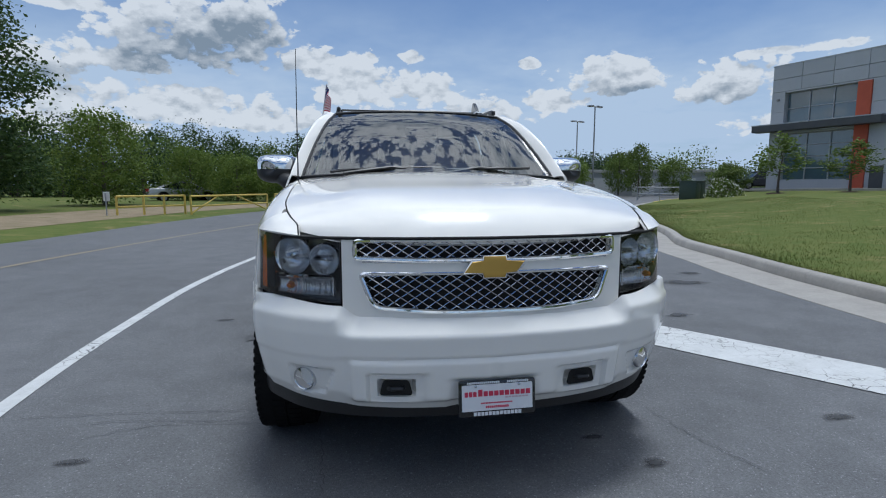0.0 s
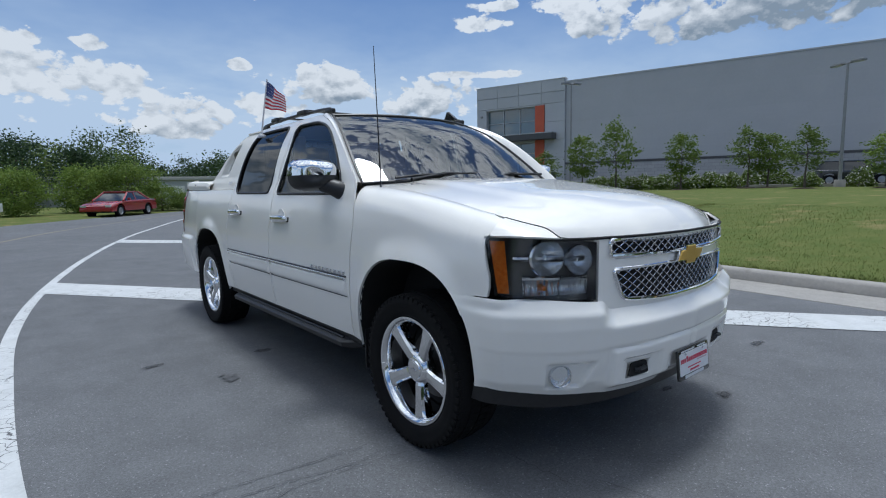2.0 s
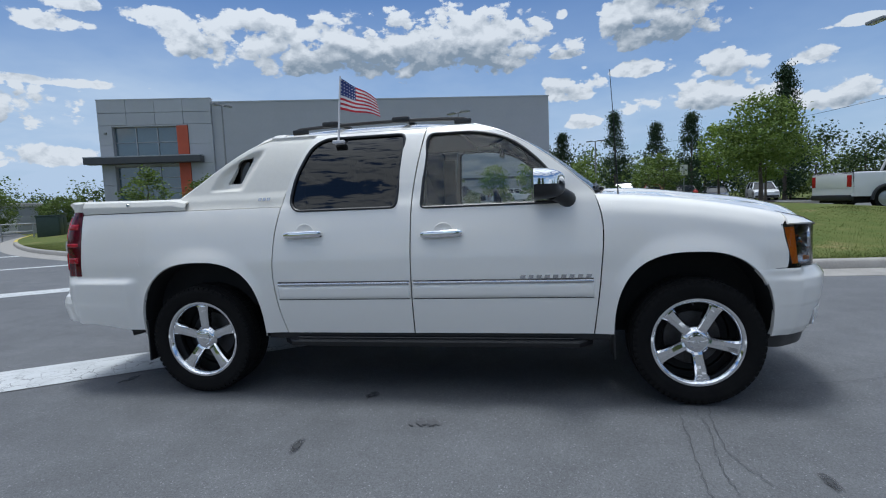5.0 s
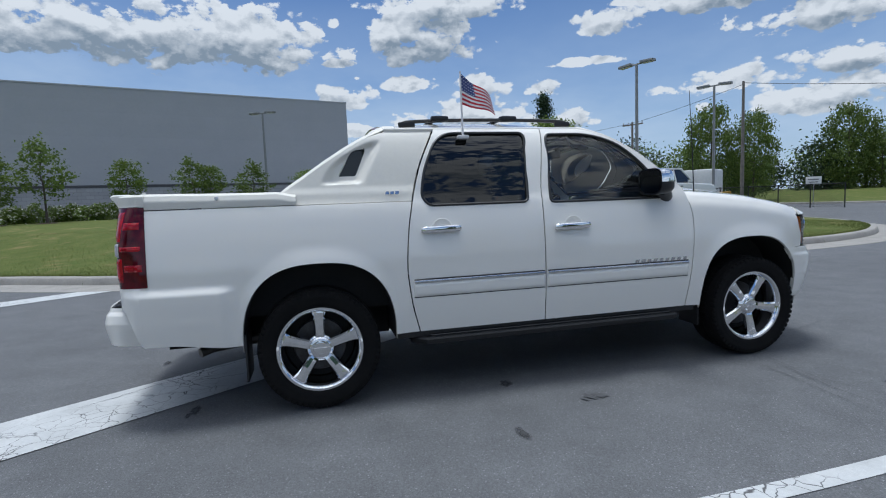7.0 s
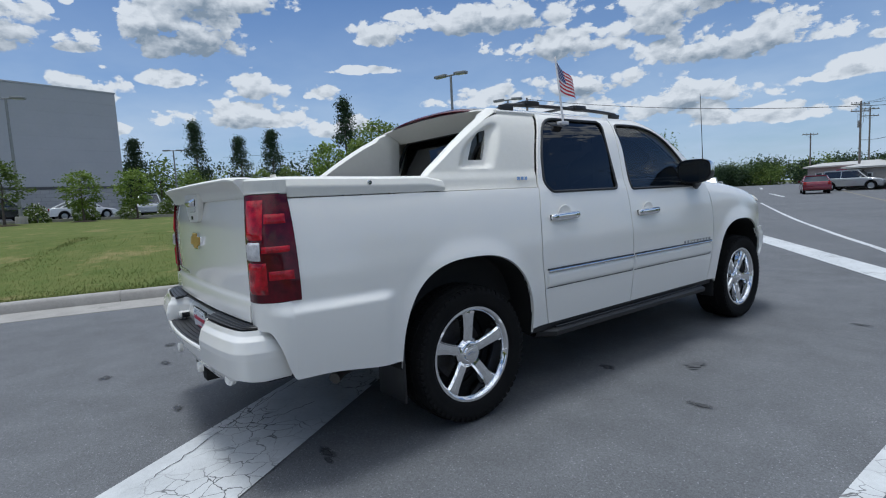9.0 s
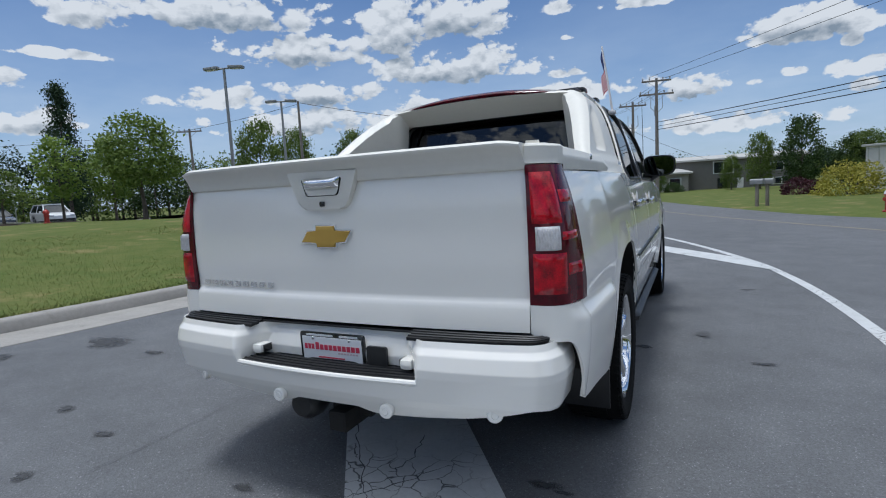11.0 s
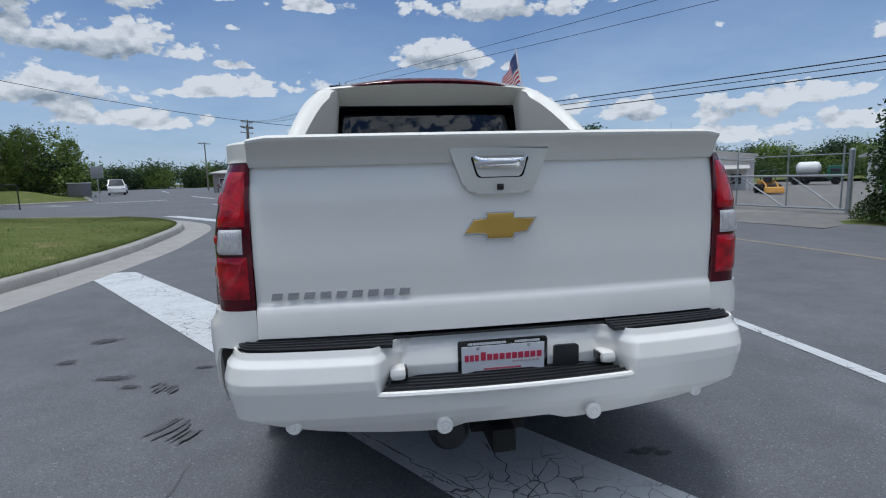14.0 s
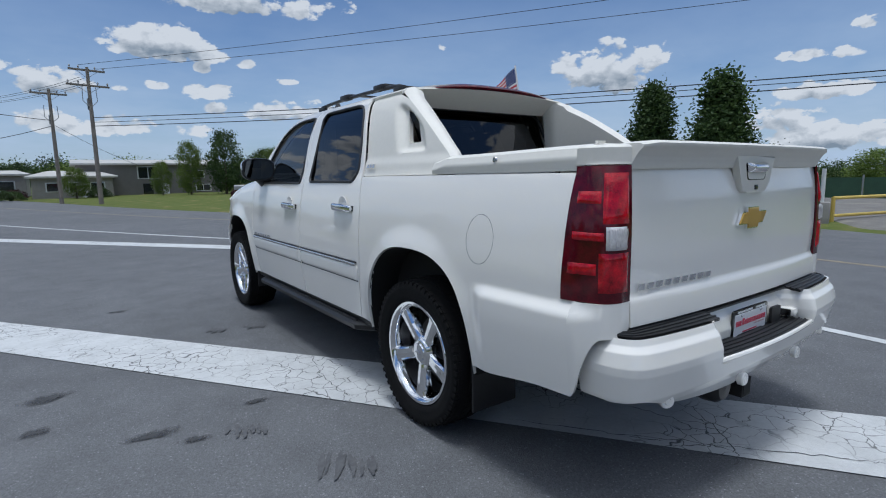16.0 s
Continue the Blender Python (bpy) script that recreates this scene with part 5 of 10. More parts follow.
def fender_nose(s):
    """Closes the corner between the lamp's top edge and the hood's side edge."""
    bm = bmesh.new()

    def f(k, v):
        t = 0.36 + 0.64 * k
        x, y = lamp_plan(t)
        a = Vector((x + 0.002, y - 0.002, 1.050 + 0.032 * math.sin(math.pi * min(1, t * 1.1) * 0.55) + 0.003))
        yb = -0.655 + 0.175 * k
        b = Vector((fender_x(yb, seam_z(yb)) - 0.001, yb, seam_z(yb)))
        p = a.lerp(b, v)
        p += Vector((0.5, -0.4, 0.55)).normalized() * 0.018 * math.sin(math.pi * v) * k
        return (s * p.x, p.y, p.z)

    add_grid(bm, f, lin(0, 1, 14), lin(0, 1, 8))
    seam = [f(k, 1) for k in lin(1, 0.12, 14)] + [f(0.02, v) for v in lin(0.86, 0.0, 8)]
    part("hood_seam", tube(seam, 0.0032, 5), DARK, truck)
    part("fender_nose", shell(bm, lambda p: (s, -0.6, 0.6), 0.012), PAINT, truck)


for s in (-1, 1):
    head_lamp(s)
    fender_nose(s)
part("hood_gap", tube([(x, nose(x) - 0.0005, 1.0665) for x in lin(-0.80, 0.80, 41)], 0.0065, 6), DARK, truck, "dark gap below the hood's edge")

BUMP_X = [0, 0.3, 0.5, 0.655, 0.79, 0.895, 0.962, 0.985]
BUMP_Y = [-0.925, -0.905, -0.868, -0.812, -0.730, -0.620, -0.530, -0.460]


def bumper_plan(t):
    """t from -1 to 1 along the bumper, right side first."""
    k = abs(t) * 7
    ts = list(range(8))
    return math.copysign(spline(ts, BUMP_X, k), t), spline(ts, BUMP_Y, k)


def rect(x, z, x0, x1, z0, z1, soft):
    return step(x0 - soft, x0 + soft, x) * (1 - step(x1 - soft, x1 + soft, x)) * step(z0 - soft, z0 + soft, z) * (1 - step(z1 - soft, z1 + soft, z))


def front_bumper_point(t, v):
    x, y = bumper_plan(t)
    a = abs(x)
    top = 0.762 + 0.045 * step(0.53, 0.60, a) + 0.018 * step(0.6, 0.9, a)
    low = 0.380 + 0.034 * (a / 0.9) ** 2
    z = low + (top - low) * v
    wing = step(0.53, 0.62, a)
    d0 = float(np.interp(z, [0.38, 0.44, 0.55, 0.598, 0.606, 0.614, 0.690, 0.702, 0.765], [-0.075, -0.028, -0.012, -0.006, -0.002, 0.006, 0.016, 0.013, -0.050]))
    d1 = float(np.interp(z, [0.38, 0.46, 0.55, 0.600, 0.608, 0.70, 0.752, 0.764, 0.83], [-0.085, -0.035, -0.012, -0.002, 0.002, 0.014, 0.014, 0.011, -0.040]))
    d = d0 + (d1 - d0) * wing + 0.032 * step(0.86, 0.95, a) * step(0.77, 0.83, z)
    d += 0.016 * rect(a, z, 0.0, 0.555, 0.425, 0.598, 0.012)
    d -= 0.055 * rect(a, z, 0.312, 0.448, 0.456, 0.516, 0.008) + 0.020 * rect(a, z, 0.270 + 0.25 * (0.55 - z) * 0, 0.490, 0.430, 0.548, 0.008)
    d -= 0.016 * rect(x, z, -0.165, 0.165, 0.37, 0.52, 0.010)
    d -= 0.022 * rect(a, z, 0.655 - 0.5 * (z - 0.49), 0.805, 0.440, 0.552, 0.010)
    e = 0.004
    p, q = bumper_plan(min(1, t + e)), bumper_plan(max(-1, t - e))
    n = Vector((p[1] - q[1], -(p[0] - q[0]))).normalized()
    px, py = x + n.x * d, y + n.y * d
    w = step(0.78, 1.0, abs(t))
    if w > 0:
        q = min(1.0, max(0.0, (z - 0.41) / 0.53))
        py += w * (0.022 - 0.455 * (1 - q**2.6) ** (1 / 2.6) - y)
        px += w * (math.copysign(half_width(py, z) + 0.002, x) - px)
    return (px, py, z)


bm = bmesh.new()
add_grid(bm, front_bumper_point, lin(-1, 1, 191), lin(0, 1, 50))
bumper = part("front_bumper", shell(bm, lambda p: (p.x * 0.5, -1, 0), 0.03), PAINT, truck)
for s in (-1, 1):
    yh = -0.885
    hook = part("tow_hook_pocket", prism(rounded([(-0.066, -0.030), (0.066, -0.030), (0.050, 0.030), (-0.050, 0.030)], 0.016), 0.006, Matrix.Translation((s * 0.38, yh + 0.020, 0.487)) @ Matrix.Rotation(s * 0.16, 4, "Z") @ Matrix.Rotation(math.pi / 2, 4, "X")), DARK, bumper, "dark tow hook pocket")
    part("tow_hook", tube([(s * 0.38 - 0.03, yh + 0.016, 0.486), (s * 0.38 - 0.02, yh - 0.002, 0.49), (s * 0.38 + 0.02, yh - 0.002, 0.49), (s * 0.38 + 0.03, yh + 0.016, 0.486)], 0.009, 8), BLACK, hook)
    m = Matrix.Translation((s * 0.738, -0.722, 0.496)) @ Matrix.Diagonal((1.28, 1.28, 1.28, 1)) @ Matrix.Rotation(s * 0.55, 4, "Z") @ Matrix.Rotation(math.pi / 2, 4, "X")
    fog = part("fog_lamp", lathe([(0.0, -0.02), (0.018, -0.018), (0.032, 0.0), (0.036, 0.004)], 32, m), REFLECT, bumper, "round clear fog lamp")
    part("fog_bezel", lathe([(0.0345, 0.003), (0.036, 0.006), (0.038, 0.003), (0.040, -0.012)], 32, m), SATIN, fog, "bright fog lamp bezel")
    part("fog_lens", lathe([(0.0, 0.008), (0.02, 0.006), (0.034, 0.002)], 28, m), COVER, fog).visible_shadow = False
bm = bmesh.new()
add_grid(bm, lambda t, v: (bumper_plan(t)[0] * 0.95, bumper_plan(t)[1] * 0.93 + 0.02 + 0.02 * v, 0.395 + 0.034 * abs(t) ** 2 - (0.062 + 0.012 * abs(t)) * v), lin(-1, 1, 61), lin(0, 1, 4))
part("chin_valance", shell(bm, lambda p: (p.x * 0.4, -1, 0), 0.02), BLACK, truck, "black plastic lower valance")

PLATE_WHITE = material("plate_white", (0.70, 0.71, 0.73), 0.4, 0, (0.66, 0.67, 0.69), 30)
PLATE_RED = material("plate_red", (0.55, 0.03, 0.08), 0.45, 0, (0.50, 0.03, 0.07), 30)
PLATE_PALE = material("plate_pale_red", (0.55, 0.42, 0.44), 0.45, 0, (0.5, 0.38, 0.40), 30)
PLATE_GREY = material("plate_grey", (0.16, 0.16, 0.17), 0.5, 0, (0.13, 0.13, 0.14), 30)


def dealer_plate(m, parent):
    """A white plate in a black frame; its lines of text are plain bars. Lies in x, y and faces z."""
    surround = part("number_plate", prism(rounded([(-0.158, -0.080), (0.158, -0.080), (0.158, 0.080), (-0.158, 0.080)], 0.01), 0.010, m, 0.002), GLOSSBLACK, parent, "white plate in a black frame")
    part("plate_board", prism([(-0.146, -0.055), (0.146, -0.055), (0.146, 0.062), (-0.146, 0.062)], 0.0125, m), PLATE_WHITE, surround, "white plate board")
    def line(x0, x1, y0, y1, n, mat, tall=(), depth=0.0135):
        """A line of lettering as n plain blocks."""
        step_x = (x1 - x0) / n
        bm = bmesh.new()
        for k in range(n):
            xa, xb = x0 + step_x * (k + 0.10), x0 + step_x * (k + 0.90)
            y2 = y1 + (0.008 if k in tall else 0.0)
            lo = [bm.verts.new(m @ Vector((x, y, depth))) for x, y in ((xa, y0), (xb, y0), (xb, y2), (xa, y2))]
            hi = [bm.verts.new(m @ Vector((x, y, 0.010))) for x, y in ((xa, y0), (xb, y0), (xb, y2), (xa, y2))]
            bm.faces.new(lo)
            for j in range(4):
                bm.faces.new([hi[j], hi[(j + 1) % 4], lo[(j + 1) % 4], lo[j]])
        bmesh.ops.recalc_face_normals(bm, faces=bm.faces[:])
        part("plate_text", bm, mat, surround, smooth=False)

    line(-0.137, -0.085, 0.010, 0.032, 3, PLATE_RED)
    line(-0.082, 0.138, 0.010, 0.032, 10, PLATE_RED, (0,))
    line(0.030, 0.128, -0.003, 0.004, 7, PLATE_PALE)
    line(-0.070, 0.062, -0.024, -0.018, 20, PLATE_RED)
    line(-0.050, 0.046, -0.044, -0.034, 12, PLATE_RED)
    line(-0.100, 0.100, -0.077, -0.061, 13, PLATE_WHITE, (), 0.0115)
    line(-0.125, 0.010, 0.066, 0.074, 16, PLATE_WHITE, (), 0.0115)
    line(0.040, 0.130, 0.066, 0.074, 12, PLATE_WHITE, (), 0.0115)
    for x in (-0.09, 0.09):
        part("plate_screw", lathe([(0, 0.017), (0.005, 0.016), (0.007, 0.012)], 12, m @ Matrix.Translation((x, 0.055, 0))), SATIN, surround)


dealer_plate(Matrix.Translation((0.008, -0.924, 0.446)) @ Matrix.Rotation(radians(84), 4, "X") @ Matrix.Diagonal((0.97, 0.87, 1, 1)), truck)


# ---- truck: rear end ----
material_exhaust = material("dull_exhaust_steel", (0.10, 0.095, 0.09), 0.5, 0.7, (0.06, 0.055, 0.05), 12)
def gate_point(u, v):
    z = 0.757 + (1.347 - 0.757) * v
    x = u * 0.810
    y = spline([0.757, 0.80, 0.850, 0.868, 1.0, 1.2, 1.30, 1.347], [4.484, 4.482, 4.475, 4.463, 4.468, 4.462, 4.448, 4.436], z)
    return (x, y - 0.035 * abs(u) ** 2.4, z)


bm = bmesh.new()
add_grid(bm, gate_point, lin(-1, 1, 41), lin(0, 1, 60))
tailgate = part("tailgate", shell(bm, lambda p: (0, 1, 0), 0.025), PAINT, truck)
bm = bmesh.new()
prof = [(4.430, 1.311), (4.458, 1.312), (4.462, 1.320), (4.467, 1.334), (4.477, 1.352), (4.498, 1.376), (4.514, 1.390), (4.517, 1.399), (4.504, 1.408), (4.42, 1.408), (4.34, 1.398), (4.335, 1.345), (4.430, 1.311)]
def spoiler_point(u, k):
    i = min(len(prof) - 2, int(k))
    y, z = [prof[i][j] + (prof[i + 1][j] - prof[i][j]) * (k - i) for j in (0, 1)]
    a = abs(u)
    end = step(0.93, 1.0, a)
    return (u * (0.800 + 0.006 * (1 - (z - 1.342) / 0.067)), y - 0.035 * a**2.4 - 0.016 * end * max(0, (z - 1.35) / 0.06), z - 0.010 * end * max(0, (z - 1.36) / 0.05))
add_grid(bm, spoiler_point, lin(-1, 1, 51), lin(0, len(prof) - 1, 49))
bmesh.ops.remove_doubles(bm, verts=bm.verts[:], dist=0.0004)
bmesh.ops.holes_fill(bm, edges=[e for e in bm.edges if e.is_boundary], sides=80)
part("tailgate_spoiler", shell(bm, lambda p: (0, 1, 0.6), 0.01), CLAD, tailgate, "white composite lip along the tailgate")
hb = rounded([(-0.172, 0.078), (0.172, 0.078), (0.112, -0.078), (-0.112, -0.078)], [0.01, 0.01, 0.035, 0.035])
on_gate = Matrix.Translation((0.0, 4.452, 1.285)) @ Matrix.Rotation(math.pi, 4, "Z") @ Matrix.Rotation(math.pi / 2, 4, "X")
handle_box = part("handle_housing", prism(hb, 0.030, on_gate, 0.010), CLAD, tailgate, "raised white handle housing")
# no hollow here: a black plate gives the recess its shade by colour
part("recess_shade", prism(rounded([(-0.10, 0.046), (0.10, 0.046), (0.078, -0.025), (-0.078, -0.025)], 0.014), 0.0312, on_gate), GLOSSBLACK, handle_box, "black plate painted as the shade behind the handle")
part("recess_floor", prism(rounded([(-0.085, 0.012), (0.085, 0.012), (0.070, -0.022), (-0.070, -0.022)], 0.012), 0.0325, on_gate), CLAD, handle_box)
bm = bmesh.new()


def pull(u, v):
    """A bar of a handle, rounded above and below and at its ends."""
    x = (0.092 - 0.010 * v) * u
    y = 0.046 - 0.040 * v
    z = 0.034 + 0.022 * math.sin(math.pi * (0.06 + 0.88 * v)) ** 0.7 * (1 - abs(u) ** 6)
    return on_gate @ Vector((x, y, z))


add_grid(bm, pull, lin(-1, 1, 31), lin(0, 1, 13))
shell(bm, lambda p: (0, 1, 0), 0.01)
part("tailgate_handle", bm, CHROME, handle_box, "chrome tailgate handle")
part("rear_camera", prism(rounded([(-0.011, -0.066), (0.011, -0.066), (0.011, -0.046), (-0.011, -0.046)], 0.003), 0.036, on_gate, 0.002), GLOSSBLACK, handle_box)
emblem(Matrix.Translation((0.0, 4.468, 1.100)) @ Matrix.Rotation(math.pi, 4, "Z") @ Matrix.Rotation(math.pi / 2, 4, "X"), 0.97, tailgate)


def badge(m, n, w, h, gap, parent, name="badge_letter"):
    """Bright raised lettering as plain slanted blocks: runs along x, faces z."""
    for k in range(n):
        x = k * (w + gap)
        part(name, prism([(x, 0), (x + w, 0), (x + w + 0.005, h), (x + 0.005, h)], 0.004, m), SATIN, parent, smooth=False)


badge(Matrix.Translation((0.762, 4.4385, 0.882)) @ Matrix.Rotation(math.pi - 0.057, 4, "Z") @ Matrix.Rotation(math.pi / 2, 4, "X"), 9, 0.034, 0.022, 0.018, tailgate)

TAIL_PLAN = [(0.812, 4.442), (0.85, 4.443), (0.885, 4.437), (0.915, 4.420), (0.935, 4.392), (0.945, 4.362), (0.950, 4.335), (0.952, 4.309)]
TAIL_TOP = [(0.806, 4.428), (0.824, 4.412), (0.842, 4.394), (0.858, 4.374), (0.872, 4.353), (0.884, 4.332), (0.894, 4.312), (0.902, 4.296)]


def tail_lamp(s):
    ts = list(range(8))

    def at(t, z, out=0.0):
        k = t * 7
        x, y = spline(ts, [p[0] for p in TAIL_PLAN], k), spline(ts, [p[1] for p in TAIL_PLAN], k)
        # the corner draws in towards its top
        lean = max(0.0, min(1.0, (z - 1.06) / 0.275)) ** 1.7
        x += (spline(ts, [p[0] for p in TAIL_TOP], k) - x) * lean
        y += (spline(ts, [p[1] for p in TAIL_TOP], k) - y) * lean
        if z > 0.8525:
            y -= 0.045 * step(0.5, 1.0, t) * (1 - 0.4 * lean)
        w = step(0.62, 1.0, t)
        x += (half_width(min(y, 4.31), min(max(z, 0.876), 1.30)) + 0.003 - x) * w
        if z > 0.8525 and y < 4.318:
            x = max(x, half_width(y, min(max(z, 0.876), 1.30)) + 0.004)
        n = Vector((step(0.1, 0.7, t), 1 - step(0.3, 0.9, t))).normalized()
        return (s * (x + n.x * out), y + n.y * out, z)

    def sheet(t0, t1, z0, z1, out, n=8, m=8):
        bm = bmesh.new()
        add_grid(bm, lambda t, v: at(t, z0 + (z1 - z0) * v, out * min(1, 8 * (t - t0) / (t1 - t0), 8 * (t1 - t) / (t1 - t0), 8 * v, 8 * (1 - v)) if out else 0), lin(t0, t1, n), lin(0, 1, m))
        return shell(bm, lambda p: (s * 0.7, 0.7, 0), 0.01)

    lamp = part("tail_light", sheet(0, 1, 0.853, 1.325, 0, 22, 22), DARKRED, truck, "tall dark red tail light with a clear reversing lens")
    part("brake_lens", sheet(0.06, 0.50, 1.128, 1.300, 0.006, 24, 16), REDLENS, lamp, "bright red brake lens")
    part("brake_lens", sheet(0.06, 0.54, 0.890, 1.028, 0.006, 24, 16), REDLENS, lamp, "bright red brake lens")
    for t0, t1, z0, z1 in ((0.53, 0.86, 1.196, 1.238), (0.48, 0.88, 1.070, 1.098), (0.57, 0.90, 0.950, 0.990)):
        part("side_reflector", sheet(t0, t1, z0, z1, 0.004, 14, 6), REDLENS, lamp, "red side reflector")
    part("reverse_lens", sheet(0.10, 0.45, 1.038, 1.118, 0.007, 14, 10), CLEARLENS, lamp, "clear ribbed reversing lens")
    for k in range(9):
        t = 0.135 + 0.035 * k
        part("lens_rib", tube([at(t + 0.012 * math.sin(6 * v), 1.045 + 0.066 * v, 0.007) for v in lin(0, 1, 6)], 0.0017, 5), CLEARLENS, lamp)
    bm = bmesh.new()

    def cap_corner(t, v):
        z = 1.329 + 0.066 * min(1, v / 0.7)
        inset = 0.115 * max(0, (v - 0.62) / 0.38) ** 1.6
        x, y, _ = at(t, z, -inset)
        return (x, y, z + 0.03 * max(0, v - 0.7))

    add_grid(bm, cap_corner, lin(0, 1, 22), lin(0, 1, 14))
    part("bed_corner_cap", shell(bm, lambda p: (s * 0.7, 0.7, 0.4), 0.012), CLAD, truck, "white composite cap above the tail light")
    bm = bmesh.new()

    def corner(t, v):
        low = 0.728 - 0.230 * step(0.45, 1.0, t)
        z = low + (0.852 - low) * v
        p = at(t, z, 0.0)
        flare = (half_width(4.310, z) - abs(p[0])) * step(0.25, 1.0, t) if t > 0.25 else 0.0
        return (p[0] + s * flare, p[1], z)

    add_grid(bm, corner, lin(0, 1, 26), lin(0, 1, 18))
    part("rear_corner", shell(bm, lambda p: (s * 0.7, 0.7, 0), 0.012), PAINT, truck)


tail_lamp(-1)
tail_lamp(1)

RB_X = [0, 0.28, 0.52, 0.735, 0.855, 0.908, 0.930, 0.932]
RB_Y = [4.612, 4.607, 4.594, 4.572, 4.545, 4.495, 4.42, 4.315]


def rear_plan(t):
    k = abs(t) * 7
    ts = list(range(8))
    return math.copysign(spline(ts, RB_X, k), t), spline(ts, RB_Y, k)


def rear_bumper_point(t, v):
    x, y = rear_plan(t)
    a = abs(x)
    top = 0.735
    low = spline([0, 0.14, 0.19, 0.22, 0.34, 0.6, 0.75, 0.86, 0.945], [0.450, 0.450, 0.432, 0.425, 0.430, 0.458, 0.490, 0.515, 0.500], a)
    z = low + (top - low) * v
    d = float(np.interp(z, [0.42, 0.485, 0.515, 0.610, 0.640, 0.690, 0.712, 0.745], [-0.080, -0.038, -0.022, -0.002, 0.0, -0.012, -0.030, -0.040]))
    slant, ease = 0.415 - 0.20 * (z - 0.585), 0.018 + 0.40 * max(0.0, z - 0.585)
    d -= 0.118 * (1 - step(slant - ease, slant + ease, a)) * step(0.576, 0.586, z)
    e = 0.004
    p, q = rear_plan(min(1, t + e)), rear_plan(max(-1, t - e))
    n = Vector((-(p[1] - q[1]), p[0] - q[0])).normalized()
    return (x + n.x * d, y + n.y * d, z)


bm = bmesh.new()
add_grid(bm, rear_bumper_point, lin(-1, -0.36, 50) + lin(-0.355, -0.1, 70) + lin(-0.095, 0.095, 20) + lin(0.1, 0.355, 70) + lin(0.36, 1, 50), lin(0, 1, 72))
rear_bumper = part("rear_bumper", shell(bm, lambda p: (p.x * 0.5, 1, 0), 0.008), PAINT, truck)
# ribbed black treads
def tread(f, us, ws, ribs):
    bm = bmesh.new()
    add_grid(bm, f, us, ws)
    holder = part("step_pad", shell(bm, lambda p: (0, 0, 1), 0.012), BLACK, rear_bumper, "ribbed black step pad")
    bm = bmesh.new()
    for k in range(ribs):
        w = 0.12 + 0.76 * k / (ribs - 1)
        add_tube(bm, [Vector(f(u, w)) + Vector((0, 0, 0.002)) for u in us], 0.004, 5)
    part("pad_ribs", bm, BLACK, holder)


for s in (-1, 1):
    def pad(u, w):
        t = s * (0.20 + 0.75 * u)
        x, y = rear_plan(t)
        a = abs(x)
        z = 0.739
        front = y - 0.055
        back = min(4.395, front - 0.02)
        return (x * (1 - 0.045 * step(0.8, 0.95, a)) - s * 0.012 * w, front + (back - front) * w, z + (0.753 - z) * w)
    tread(pad, lin(0, 1, 22), lin(0, 1, 5), 6)
tread(lambda u, w: ((u * 2 - 1) * (0.418 - 0.055 * w), 4.602 - 0.022 * abs(u * 2 - 1) ** 2 - 0.120 * w, 0.595 + 0.006 * w), lin(0, 1, 25), lin(0, 1, 5), 5)
part("step_edge", tube([(x, 4.605 - 0.022 * (x / 0.42) ** 2, 0.585) for x in lin(-0.435, 0.435, 31)], 0.011, 8), PAINT, rear_bumper)
part("bumper_shelf", box((-0.42, 4.36, 0.736), (0.42, 4.485, 0.744), 0.002), BLACK, rear_bumper)
dealer_plate(Matrix.Translation((0.0, 4.486, 0.632)) @ Matrix.Rotation(math.pi, 4, "Z") @ Matrix.Rotation(radians(92), 4, "X"), truck)
part("hitch_socket", prism(rounded([(-0.045, -0.037), (0.045, -0.037), (0.045, 0.037), (-0.045, 0.037)], 0.012), 0.012, Matrix.Translation((-0.222, 4.500, 0.642)) @ Matrix.Rotation(math.pi, 4, "Z") @ Matrix.Rotation(math.pi / 2, 4, "X")), BLACK, rear_bumper, "square black trailer socket")
for s in (-1, 1):
    part("bumper_loop", box((s * 0.365 - 0.028, 4.47, 0.610), (s * 0.365 + 0.028, 4.545, 0.652), 0.018), PAINT, rear_bumper, "rounded white lamp pod")
    part("pod_lamp", box((s * 0.336 - 0.004, 4.475, 0.616), (s * 0.336 + 0.004, 4.53, 0.646), 0.002), GLOSSBLACK, rear_bumper)
for x, y, z, turn in ((0.704, 4.548, 0.487, 0.42), (0.222, 4.592, 0.462, 0.0), (-0.292, 4.592, 0.462, 0.0), (-0.700, 4.548, 0.487, -0.42)):
    m = Matrix.Translation((x, y - 0.017, z)) @ Matrix.Rotation(-turn, 4, "Z") @ Matrix.Rotation(-math.pi / 2, 4, "X")
    sens = part("parking_sensor", lathe([(0.0, 0.014), (0.011, 0.014), (0.0125, 0.011), (0.014, 0.013), (0.024, 0.013), (0.028, 0.008), (0.028, -0.01)], 28, m), PAINT, rear_bumper, "round white parking sensor")
part("tow_receiver", (lambda b: (add_box(b, (-0.042, 4.20, 0.300), (0.042, 4.50, 0.384), 0.006), add_box(b, (-0.10, 4.36, 0.33), (0.10, 4.40, 0.43), 0.01), b)[2])(bmesh.new()), DARK, truck, "black square tow receiver")
part("receiver_bore", box((-0.030, 4.49, 0.312), (0.030, 4.502, 0.372)), DARK, truck)
part("spare_wheel", lathe([(0.0, -0.10), (0.30, -0.10), (0.36, -0.04), (0.36, 0.06), (0.30, 0.10), (0, 0.10)], 32, Matrix.Translation((0, 3.98, 0.47))), RUBBER, truck)
